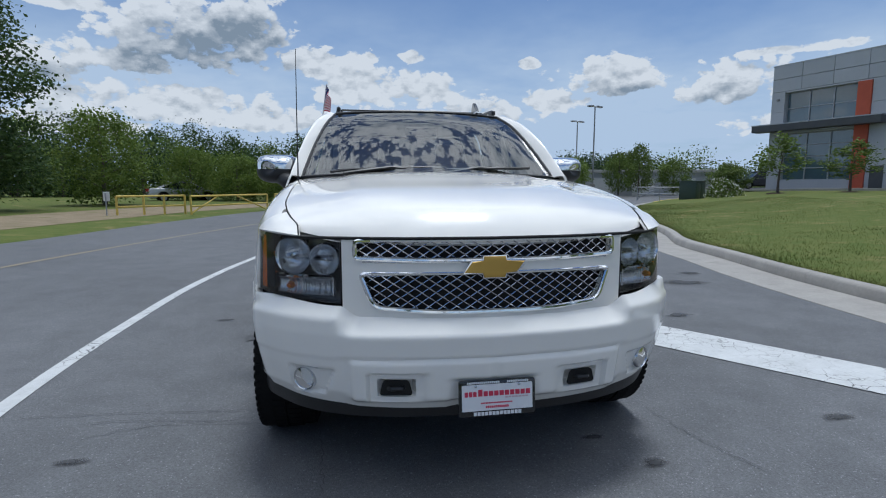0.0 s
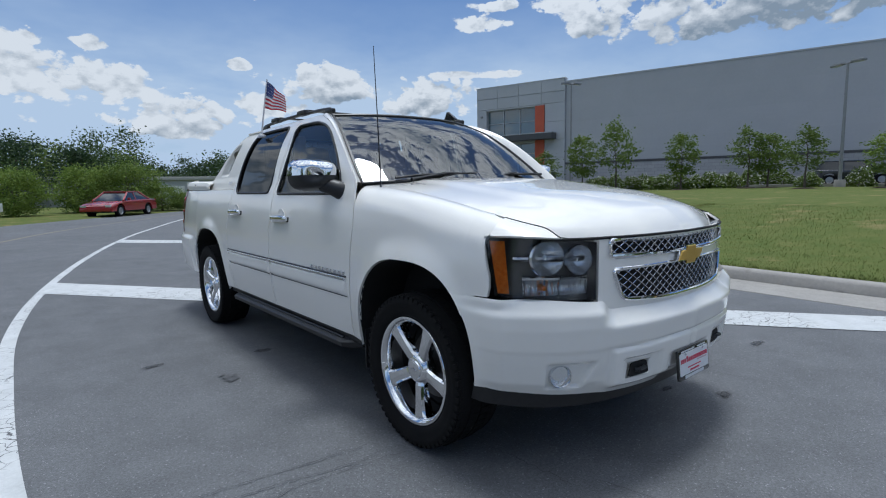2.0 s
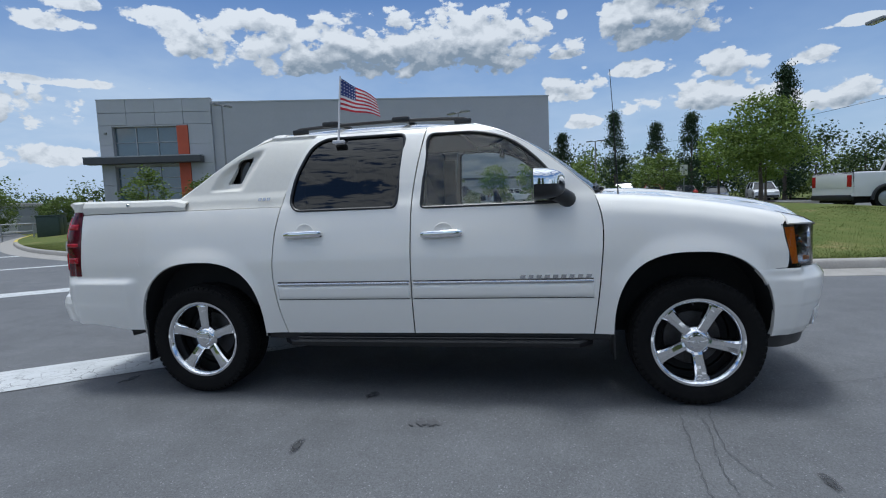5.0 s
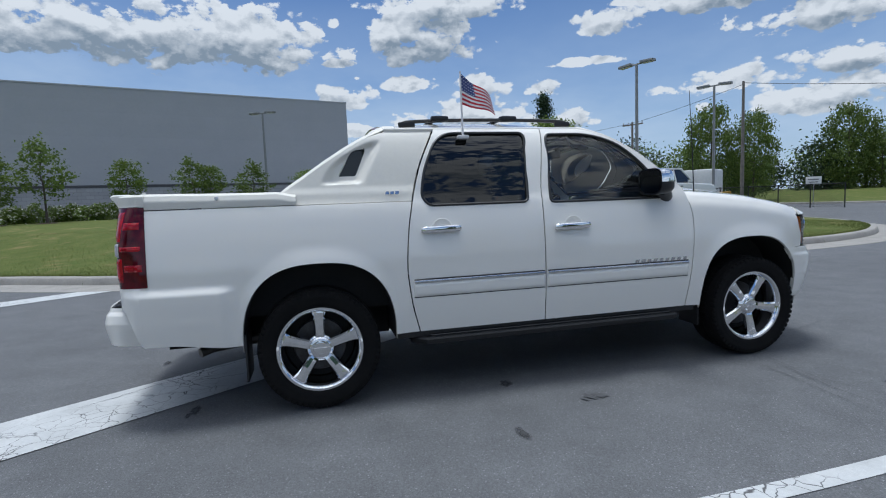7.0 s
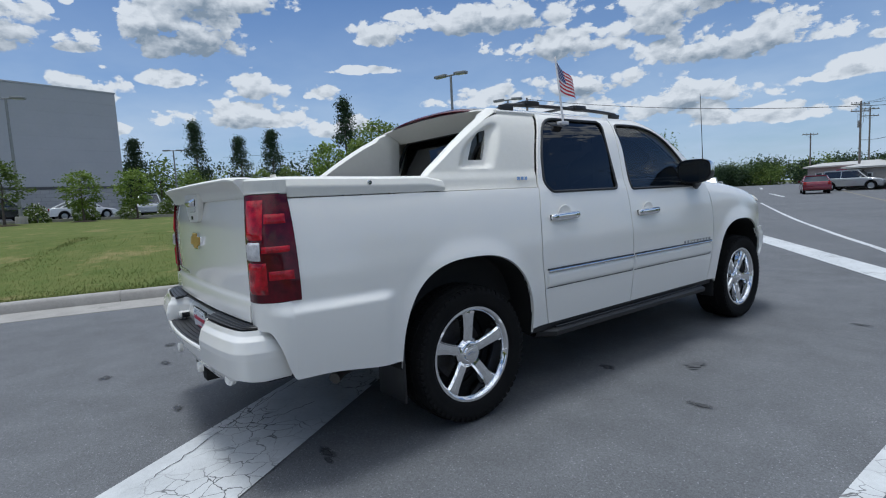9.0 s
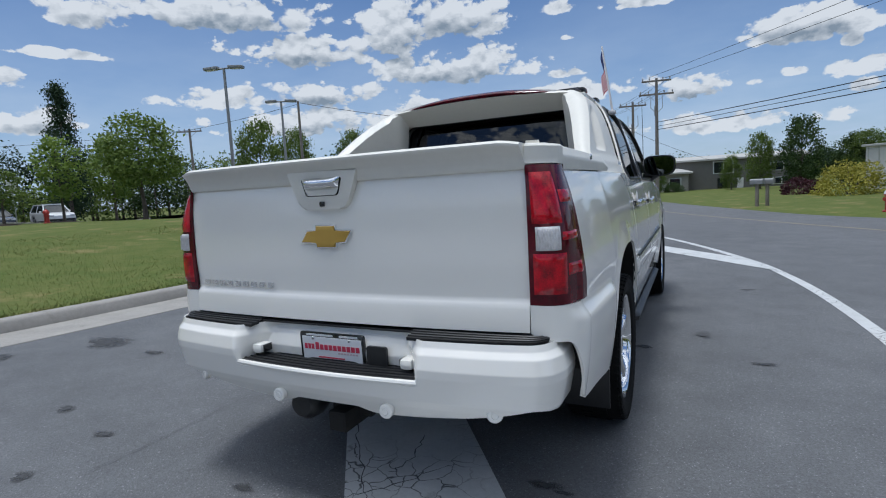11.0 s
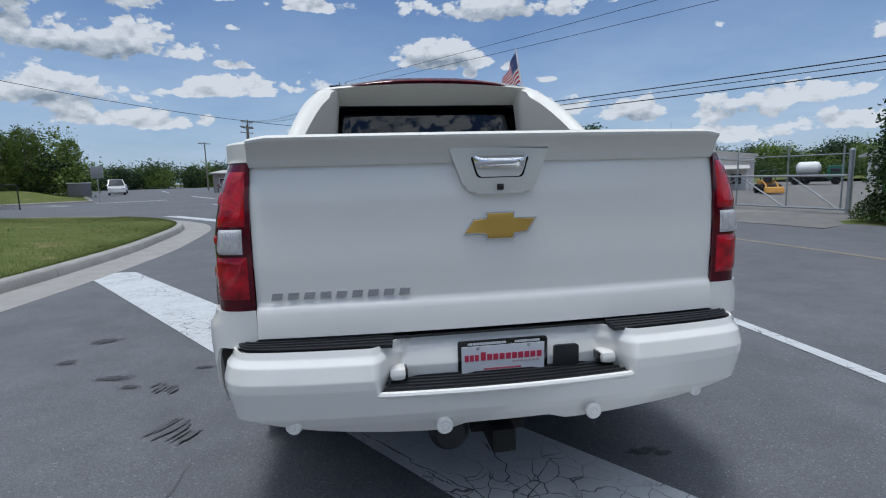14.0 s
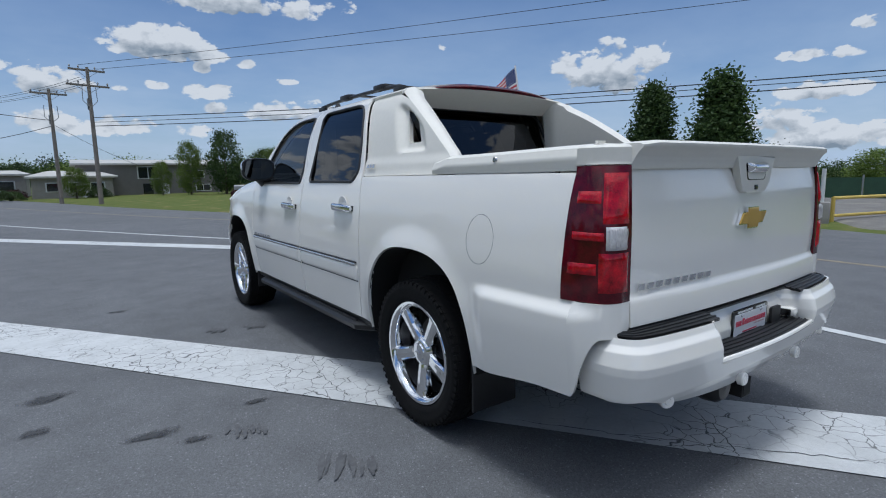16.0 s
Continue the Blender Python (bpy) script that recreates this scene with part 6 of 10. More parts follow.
part("tow_plug", lathe([(0, 0.06), (0.05, 0.055), (0.07, 0.03), (0.075, -0.02), (0.06, -0.08)], 24, Matrix.Translation((0.19, 4.44, 0.385)) @ Matrix.Rotation(-math.pi / 2, 4, "X")), BLACK, truck)
part("exhaust_pipe", tube([(-0.62, 3.55, 0.44), (-0.66, 3.85, 0.40), (-0.72, 3.98, 0.40), (-0.77, 4.05, 0.385)], 0.03, 14), material_exhaust, truck, "dull steel exhaust tip")

# ---- truck: wheels ----
def wheel(x, y, s, turn, name="wheel"):
    at = Matrix.Translation((x, y, TYRE_R)) @ Matrix.Rotation(s * math.pi / 2, 4, "Y")
    w = new(name)
    w.parent = truck
    R = TYRE_R
    fit_r = lambda r: 0.267 + (r - 0.262) * 0.864
    tyre = part("tyre", lathe([(fit_r(r), h) for r, h in [(0.255, -0.11), (0.30, -0.132), (0.36, -0.138), (0.386, -0.122), (0.394, -0.10), (0.394, 0.10), (0.386, 0.122), (0.368, 0.135), (0.345, 0.138), (0.335, 0.1345), (0.31, 0.133), (0.285, 0.128), (0.272, 0.118), (0.262, 0.100)]], 72, at), RUBBER, w, "black all-terrain tyre")
    bm = bmesh.new()
    n = 60
    for k in range(n):
        a = 2 * math.pi * k / n
        for h0, h1, off, r0 in ((0.072, 0.126, 0.0, 0.369), (-0.126, -0.072, 0.5, 0.369), (0.006, 0.062, 0.35, 0.376), (-0.062, -0.006, 0.85, 0.376)):
            b = a + off * 2 * math.pi / n
            m = at @ Matrix.Rotation(b, 4, "Z")
            add_box(bm, (r0, -0.0165 if abs(h0) > 0.03 else -0.0185, h0), (R if abs(h1 + h0) < 0.12 else R - 0.009, 0.0165 if abs(h0) > 0.03 else 0.0185, h1), 0.0, m)
        # side lugs
        m = at @ Matrix.Rotation(a, 4, "Z")
        add_box(bm, (0.352, -0.011, 0.120), (0.374, 0.011, 0.1365), 0.0, m)
    part("tread", bm, RUBBER, tyre, smooth=False)
    rim = part("rim", lathe([(0.270, 0.098), (0.275, 0.112), (0.269, 0.121), (0.256, 0.121), (0.245, 0.112), (0.239, 0.095), (0.236, 0.060), (0.228, 0.0), (0.226, -0.11)], 64, at), CHROME, w, "polished chrome rim")
    for k in range(5):
        m = at @ Matrix.Rotation(2 * math.pi * k / 5 + turn, 4, "Z")
        bm = bmesh.new()
        ring = []
        for r, half, top, deep in ((0.045, 0.033, 0.074, 0.03), (0.085, 0.032, 0.086, 0.035), (0.15, 0.033, 0.094, 0.042), (0.205, 0.038, 0.099, 0.052), (0.232, 0.045, 0.102, 0.06), (0.248, 0.062, 0.100, 0.065)):
            ring.append([bm.verts.new(m @ Vector(p)) for p in ((r, -half * 1.15, top - deep), (r, -half * 0.98, top - 0.012), (r, -half * 0.72, top), (r, 0, top + 0.002), (r, half * 0.72, top), (r, half * 0.98, top - 0.012), (r, half * 1.15, top - deep))])
        for p, q in zip(ring, ring[1:]):
            for j in range(6):
                bm.faces.new([p[j], p[j + 1], q[j + 1], q[j]])
        bmesh.ops.recalc_face_normals(bm, faces=bm.faces[:])
        part("spoke", bm, CHROME, rim, smooth=False)
    part("hub_cap", lathe([(0.0, 0.103), (0.034, 0.104), (0.044, 0.102), (0.048, 0.095), (0.058, 0.094), (0.066, 0.090), (0.074, 0.076), (0.084, 0.070), (0.088, 0.03)], 40, at), CHROME, rim, "chrome hub cap")
    part("hub_emblem", prism([(-0.026, -0.004), (-0.009, -0.004), (-0.009, -0.009), (0.009, -0.009), (0.009, -0.004), (0.020, -0.004), (0.026, 0.004), (0.009, 0.004), (0.009, 0.009), (-0.009, 0.009), (-0.009, 0.004), (-0.020, 0.004)], 0.003, at @ Matrix.Translation((0, 0, 0.1035)) @ Matrix.Rotation(math.pi / 2, 4, "Z")), SATIN, rim)
    part("brake_disc", lathe([(0.0, -0.02), (0.165, -0.02), (0.17, -0.03), (0.17, -0.05)], 40, at), material_cast, w, "dull steel brake disc")
    part("valve", tube([at @ Vector((0.232, 0.02, 0.07)), at @ Vector((0.222, 0.02, 0.095))], 0.004, 6), BLACK, rim)
    part("hub_backing", lathe([(0.0, -0.06), (0.22, -0.06), (0.23, -0.10)], 32, at), DARK, w)


material_cast = material("cast_iron", (0.10, 0.10, 0.105), 0.5, 0.8, (0.06, 0.055, 0.05), 10)
for y in (0.0, WB):
    for s in (-1, 1):
        wheel(s * 0.862, y, s, 0.0 if (s > 0 or y > 1) else math.pi + 0.14)

# ---- truck: running boards, mirrors, roof rack and small parts ----
for s in (-1, 1):
    bm = bmesh.new()
    prof = [(0.80, 0.425), (0.90, 0.405), (0.975, 0.392), (0.992, 0.380), (0.985, 0.352), (0.94, 0.338), (0.80, 0.350)]
    ys = lin(0.60, 2.70, 24)

    def board(y, k):
        i = min(len(prof) - 2, int(k))
        x, z = [prof[i][j] + (prof[i + 1][j] - prof[i][j]) * (k - i) for j in (0, 1)]
        e = min(1.0, (y - 0.60) / 0.10 + 0.25, (2.70 - y) / 0.10 + 0.25)
        return (s * (0.80 + (x - 0.80) * (0.35 + 0.65 * e)), y, z)

    add_grid(bm, board, ys, lin(0, 6, 19))
    rb = part("running_board", shell(bm, lambda p: (p.x, 0, 0.5), 0.008), BLACK, truck, "ribbed black running board")
    bm = bmesh.new()
    for k in range(5):
        x = 0.86 + 0.024 * k
        add_tube(bm, [(s * x, y, 0.4155 - (x - 0.80) * 0.19 + 0.014) for y in lin(0.72, 2.58, 6)], 0.007, 6)
    part("board_ribs", bm, BLACK, rb)
    part("rocker", box((s * 0.90 - 0.04, 0.50, 0.39), (s * 0.90 + 0.04, 2.80, 0.46), 0.01), BLACK, truck, "black rocker panel")

def mirror(s):
    """A wide door mirror: chrome above, black below, on a foot at the door's corner."""
    c = Vector((s * 1.022, 0.855, 1.372))
    half = Vector((0.140, 0.098, 0.100))
    arm = part("mirror_arm", (lambda b: (add_tube(b, [(s * 0.885, 0.735, 1.262), (s * 0.915, 0.742, 1.275), (s * 0.955, 0.775, 1.300), (s * 1.0, 0.83, 1.318)], [0.050, 0.056, 0.050, 0.042], 14), b)[1])(bmesh.new()), BLACK, truck, "black door mirror on a short foot")

    def shape(u, v):
        # u round the upright outline, v from the glass rim to the nose
        a = 2 * math.pi * u
        ca, sa = math.cos(a), math.sin(a)
        e = 0.55 if sa > 0 else 0.75
        px = math.copysign(abs(ca) ** e, ca)
        pz = math.copysign(abs(sa) ** e, sa)
        r = max(0.0, math.cos(v * math.pi / 2)) ** 0.5
        out = s * px
        sweep = 0.035 * max(0.0, out) ** 2
        return c + Vector((px * half.x * r, half.y * 0.92 - (2 * half.y * 0.95 - sweep) * math.sin(v * math.pi / 2), pz * half.z * r * (1.0 if pz > 0 else 0.92)))

    for name, u0, u1, mat, label in (("mirror_cap", 0.0, 0.5, CHROME, "chrome mirror cap"), ("mirror_shell", 0.5, 1.0, BLACK, "")):
        bm = bmesh.new()
        add_grid(bm, shape, lin(u0, u1, 26), [0, 0.1, 0.2, 0.3, 0.4, 0.5, 0.6, 0.7, 0.78, 0.85, 0.9, 0.94, 0.97, 0.985, 0.995, 1.0])
        part(name, shell(bm, lambda p: p - c, 0.004), mat, arm, label)
    o = [shape(u, 0.0) for u in lin(0, 1, 41)[:-1]]
    bm = bmesh.new()
    bm.faces.new([bm.verts.new((p.x, c.y + half.y * 0.84, p.z)) for p in o])
    part("mirror_back", bm, BLACK, arm)
    bm = bmesh.new()
    bm.faces.new([bm.verts.new(c + Vector(((p.x - c.x) * 0.88, half.y * 0.88, (p.z - c.z) * 0.86))) for p in o])
    part("mirror_glass", bm, MIRROR, arm, "silvered mirror glass", smooth=False)


MIRROR = material("dimmed_mirror", (0.10, 0.11, 0.12), 0.02, 1.0, (0.09, 0.10, 0.11), 2)
mirror(-1)
mirror(1)

for s in (-1, 1):
    pts = [(s * 0.615, y, 1.846 + 0.030 * math.sin(math.pi * min(1, max(0, (y - 1.36) / 1.32))) ** 0.35) for y in lin(1.36, 2.68, 24)]
    rail_ob = part("roof_rail", tube(pts, [0.010] + [0.013] * 22 + [0.010], 8), BLACK, truck, "black roof rail")
    for y in (1.42, 2.62):
        part("rail_foot", box((s * 0.615 - 0.016, y - 0.060, 1.825), (s * 0.615 + 0.016, y + 0.060, 1.862), 0.012), BLACK, rail_ob)
    for y in (1.86, 2.38):
        part("bar_clamp", box((s * 0.615 - 0.030, y - 0.065, 1.862), (s * 0.615 + 0.028, y + 0.065, 1.904), 0.018), BLACK, rail_ob)
for y in (1.86, 2.38):
    part("roof_crossbar", box((-0.60, y - 0.028, 1.900), (0.60, y + 0.028, 1.911), 0.005), BLACK, truck, "flat black roof crossbar")
fin = [(0.0, 0.0), (0.17, 0.0), (0.165, 0.02), (0.13, 0.075), (0.115, 0.078), (0.05, 0.03)]
part("shark_fin", prism(fin, 0.028, Matrix.Translation((0.44, 1.24, 1.838)) @ Matrix.Rotation(math.pi / 2, 4, "Z") @ Matrix.Rotation(math.pi / 2, 4, "X"), 0.008), GLOSSBLACK, truck, "black shark-fin antenna")
mast = part("antenna_mast", tube([(-0.845, 0.43, 1.245), (-0.845, 0.43, 1.32), (-0.843, 0.448, 1.70), (-0.84, 0.47, 2.06)], [0.008, 0.0045, 0.003, 0.002], 6), BLACK, truck, "thin black whip antenna")
for x0, x1, y in ((-0.60, 0.02, 0.47), (-0.02, 0.58, 0.47)):
    arm = part("wiper", tube([(x0 + 0.02 if x0 < -0.3 else x0 + 0.06, 0.50, 1.338), ((x0 + x1) / 2, 0.505, 1.378), (x1, 0.53, 1.372)], [0.013, 0.010, 0.006], 6), BLACK, truck, "black wiper arm")
    part("wiper_blade", tube([(x0 - 0.06, 0.555, 1.350), (x0 + 0.10, 0.515, 1.366), (x1 - 0.1, 0.50, 1.378), (x1 + 0.05, 0.515, 1.376)], 0.008, 6), BLACK, arm)
badge(Matrix.Translation((-0.992, 1.045, 0.795)) @ Matrix.Rotation(-math.pi / 2, 4, "Z") @ Matrix.Rotation(math.pi / 2, 4, "X"), 9, 0.031, 0.021, 0.019, truck)
badge(Matrix.Translation((0.992, 0.605, 0.795)) @ Matrix.Rotation(math.pi / 2, 4, "Z") @ Matrix.Rotation(math.pi / 2, 4, "X"), 9, 0.031, 0.021, 0.019, truck)
badge(Matrix.Translation((-0.905, 2.835, 1.352)) @ Matrix.Rotation(-math.pi / 2, 4, "Z") @ Matrix.Rotation(math.pi / 2 - 0.2, 4, "X"), 3, 0.024, 0.020, 0.008, truck)
badge(Matrix.Translation((0.905, 2.70, 1.352)) @ Matrix.Rotation(math.pi / 2, 4, "Z") @ Matrix.Rotation(math.pi / 2 - 0.2, 4, "X"), 3, 0.024, 0.020, 0.008, truck)
bm = bmesh.new()
oval = [(3.82 + 0.085 * math.cos(a), 1.03 + 0.105 * math.sin(a)) for a in lin(0, 2 * math.pi, 41)[:-1]]
add_tube(bm, [(half_width(y, z) - 0.0006, y, z) for y, z in oval], 0.0012, 5, True)
part("fuel_door_gap", bm, BLACK, truck, "thin gap round the fuel door")

# underbody and cabin
part("chassis", box((-0.50, -0.60, 0.36), (0.50, 4.30, 0.62)), DARK, truck, "black chassis and underbody")
part("floor_pan", box((-0.90, 0.5, 0.46), (0.90, 2.78, 0.52)), DARK, truck)
part("engine_bay", box((-0.70, -0.58, 0.5), (0.70, 0.45, 0.98)), DARK, truck)
part("bed_box", box((-0.80, 2.75, 0.60), (0.80, 4.38, 1.25)), DARK, truck)
part("radiator", box((-0.56, -0.74, 0.50), (0.56, -0.70, 1.04)), DARK, truck)
part("dashboard", (lambda b: (add_box(b, (-0.76, 0.72, 0.95), (0.76, 1.10, 1.26), 0.06), b)[1])(bmesh.new()), material("dash_dark", (0.05, 0.048, 0.045), 0.7, 0, (0.04, 0.038, 0.036), 20), truck, "dark dashboard")
for sx in (-0.40, 0.40):
    seat = part("front_seat", box((sx - 0.26, 1.40, 0.70), (sx + 0.26, 1.95, 0.90), 0.06), BEIGE, truck, "beige leather front seat")
    part("seat_back", box((-0.25, -0.09, 0), (0.25, 0.09, 0.60), 0.07, Matrix.Translation((sx, 1.98, 0.88)) @ Matrix.Rotation(-0.22, 4, "X")), BEIGE, seat)
    part("head_rest", box((-0.13, -0.06, 0), (0.13, 0.06, 0.19), 0.05, Matrix.Translation((sx, 2.13, 1.46)) @ Matrix.Rotation(-0.15, 4, "X")), BEIGE, seat)
part("rear_bench", (lambda b: (add_box(b, (-0.70, 2.20, 0.72), (0.70, 2.60, 0.92), 0.05), add_box(b, (-0.70, 2.56, 0.90), (0.70, 2.68, 1.42), 0.05), b)[2])(bmesh.new()), BEIGE, truck, "beige rear bench")
part("steering_wheel", tube([(0.40 + 0.19 * math.cos(a), 1.24 + 0.05 * math.sin(a), 1.20 + 0.18 * math.sin(a)) for a in lin(0, 2 * math.pi, 29)[:-1]], 0.016, 8, True), BLACK, truck)
part("headliner", box((-0.58, 1.45, 1.760), (0.58, 2.60, 1.780)), BEIGE, truck)
part("rear_view_mirror", box((-0.12, 1.18, 1.63), (0.12, 1.21, 1.70), 0.015), BLACK, truck)
for s in (-1, 1):
    part("inner_pillar", box((s * 0.71 - 0.03, 1.68, 1.20), (s * 0.71 + 0.03, 1.80, 1.69), 0.02), BEIGE, truck)
    part("door_card", box((s * 0.86 - 0.03, 0.75, 0.62), (s * 0.86 + 0.03, 2.60, 1.22), 0.02), BEIGE, truck)

# ---- flag clipped to the rear window ----
FLAG_RED = material("flag_red", (0.50, 0.025, 0.04), 0.8, 0, (0.42, 0.02, 0.035), 40)
FLAG_WHITE = material("flag_white", (0.72, 0.70, 0.70), 0.8, 0, (0.66, 0.64, 0.64), 40)
FLAG_BLUE = material("flag_blue", (0.025, 0.045, 0.18), 0.8, 0, (0.02, 0.035, 0.14), 40)
flag = thing("window_flag", "small striped flag on a white window clip", "flag")
fx, fy = -0.80, 2.262
part("flag_clip", box((fx - 0.02, fy - 0.04, 1.72), (fx + 0.025, fy + 0.04, 1.745), 0.008), FLAG_WHITE, flag, "white window clip")
part("flag_pole", tube([(fx, fy, 1.735), (fx + 0.03, fy - 0.006, 1.95), (fx + 0.066, fy - 0.014, 2.190)], [0.008, 0.007, 0.006], 8), FLAG_WHITE, flag, "white plastic flag pole")


def cloth(u, v):
    """u along the fly, v down the hoist."""
    y = fy - 0.014 - 0.235 * u - 0.030 * v * u
    z = 2.178 - (0.220 - 0.09 * u) * v - 0.155 * u**1.05 - 0.014 * math.sin(6 * u) * u
    x = fx + 0.064 - 0.03 * v + 0.04 * u + 0.026 * math.sin(6.5 * u + 1.2 * v) * u**0.7
    return (x, y, z)


for colour, mat in (("red", FLAG_RED), ("white", FLAG_WHITE)):
    bm = bmesh.new()
    for k in range(13):
        if (k % 2 == 0) != (colour == "red"):
            continue
        u0 = 0.42 if k < 7 else 0.0
        add_grid(bm, lambda u, v: cloth(u, (k + v) / 13), lin(u0, 1, 18), [0, 1])
    part("flag_stripes", bm, mat, flag)
bm = bmesh.new()
add_grid(bm, lambda u, v: cloth(u, v), lin(0, 0.42, 12), lin(0, 7 / 13, 8))
part("flag_canton", bm, FLAG_BLUE, flag)
bm = bmesh.new()
for r in range(5):
    for c in range(6):
        u, v = 0.035 + 0.07 * c, 0.05 + 0.108 * r
        p = Vector(cloth(u, v))
        for off in (-0.0015, 0.0015):
            bm.faces.new([bm.verts.new(p + Vector((off, 0.0045 * math.cos(a), 0.0045 * math.sin(a)))) for a in lin(0, 2 * math.pi, 6)[:-1]])
part("flag_stars", bm, FLAG_WHITE, flag)


# ---- surroundings: helpers ----
rng = np.random.default_rng(11)


def at(x, y, z=0.0, turn=0.0, size=1.0, tall=None):
    return Matrix.Translation((x, y, z)) @ Matrix.Rotation(radians(turn), 4, "Z") @ Matrix.Diagonal((size, size, tall or size, 1))


def verge_z(x, y):
    d, _ = nearest(far_line[::3], x, y)
    return float(np.interp(d, [0, 0.25, 2, 6, 14], [-0.02, 0.03, 0.06, 0.1, 0.15]))


def foliage(name, dark, light, gloss=0.55):
    """Leaves that vary one by one, with a little light coming through."""
    m = bpy.data.materials.new(name)
    m.use_nodes = True
    nt = m.node_tree
    N, L = nt.nodes.new, nt.links.new
    b, out = nt.nodes["Principled BSDF"], nt.nodes["Material Output"]
    b.inputs["Roughness"].default_value, b.inputs["Specular IOR Level"].default_value = gloss, 0.25
    geo, info, tc, no = N("ShaderNodeNewGeometry"), N("ShaderNodeObjectInfo"), N("ShaderNodeTexCoord"), N("ShaderNodeTexNoise")
    no.inputs["Scale"].default_value, no.inputs["Detail"].default_value = 0.9, 3
    L(tc.outputs["Object"], no.inputs["Vector"])
    a = N("ShaderNodeMath")
    a.operation = "MULTIPLY_ADD"
    L(geo.outputs["Random Per Island"], a.inputs[0])
    a.inputs[1].default_value = 0.6
    L(no.outputs[0], a.inputs[2])
    r = N("ShaderNodeMapRange")
    L(a.outputs[0], r.inputs["Value"])
    r.inputs["From Min"].default_value, r.inputs["From Max"].default_value = 0.35, 1.1
    mx = N("ShaderNodeMix")
    mx.data_type = "RGBA"
    mx.inputs["A"].default_value, mx.inputs["B"].default_value = (*dark, 1), (*light, 1)
    L(r.outputs[0], mx.inputs["Factor"])
    hsv, rr = N("ShaderNodeHueSaturation"), N("ShaderNodeMapRange")
    L(info.outputs["Random"], rr.inputs["Value"])
    rr.inputs["To Min"].default_value, rr.inputs["To Max"].default_value = 0.82, 1.15
    L(rr.outputs[0], hsv.inputs["Value"]), L(mx.outputs["Result"], hsv.inputs["Color"])
    L(hsv.outputs[0], b.inputs["Base Color"])
    tl, ms = N("ShaderNodeBsdfTranslucent"), N("ShaderNodeMixShader")
    L(hsv.outputs[0], tl.inputs[0])
    ms.inputs[0].default_value = 0.28
    L(b.outputs[0], ms.inputs[1]), L(tl.outputs[0], ms.inputs[2]), L(ms.outputs[0], out.inputs[0])
    return m


LEAF_MID = foliage("leaves_mid_green", (0.065, 0.112, 0.022), (0.18, 0.24, 0.055))
LEAF_DARK = foliage("leaves_dark_green", (0.024, 0.052, 0.016), (0.075, 0.120, 0.034))
LEAF_LIGHT = foliage("leaves_light_green", (0.085, 0.15, 0.022), (0.22, 0.29, 0.06))
LEAF_GOLD = foliage("leaves_golden", (0.20, 0.20, 0.03), (0.42, 0.38, 0.07))
LEAF_PURPLE = foliage("leaves_purple", (0.030, 0.012, 0.016), (0.075, 0.025, 0.032))
LEAF_PINE = foliage("needles_dark", (0.016, 0.038, 0.018), (0.05, 0.082, 0.036))
BLOSSOM = foliage("white_blossom", (0.42, 0.42, 0.36), (0.72, 0.72, 0.66))
BARK = material("bark", (0.13, 0.105, 0.085), 0.9, 0, (0.075, 0.06, 0.05), 6, bump=0.6, bump_scale=40)
WOODPOLE = material("weathered_pole", (0.25, 0.22, 0.19), 0.85, 0, (0.16, 0.14, 0.12), 3, bump=0.4, bump_scale=60)
MULCH = material("bark_mulch", (0.085, 0.055, 0.036), 0.95, 0, (0.05, 0.033, 0.024), 9, bump=0.8, bump_scale=50)
STEEL = material("galvanised_steel", (0.42, 0.43, 0.44), 0.45, 0.7, (0.34, 0.35, 0.36), 8)
LAMPGREY = material("lamp_grey", (0.30, 0.30, 0.30), 0.5, 0.3, (0.25, 0.25, 0.25), 6)
YELLOWPIPE = material("yellow_pipe_paint", (0.62, 0.46, 0.10), 0.5, 0, (0.52, 0.37, 0.08), 6, dirt=(0.24, 0.15, 0.06), dirt_scale=3, dirt_at=0.66)
HYDRANT = material("hydrant_red", (0.42, 0.035, 0.025), 0.4, 0, (0.33, 0.028, 0.02), 12)
WHITEPAINT = material("white_paint", (0.72, 0.72, 0.70), 0.5, 0, (0.64, 0.64, 0.62), 5, dirt=(0.5, 0.49, 0.46), dirt_scale=1.1, dirt_at=0.62)
WIRE = material("cable_black", (0.012, 0.012, 0.013), 0.6, 0, (0.018, 0.018, 0.019), 4)
ROCK = material("grey_rock", (0.20, 0.19, 0.18), 0.9, 0, (0.12, 0.115, 0.11), 4, bump=0.7, bump_scale=14)
GREENBOX = material("dark_green_enamel", (0.035, 0.06, 0.045), 0.45, 0, (0.028, 0.05, 0.038), 5)


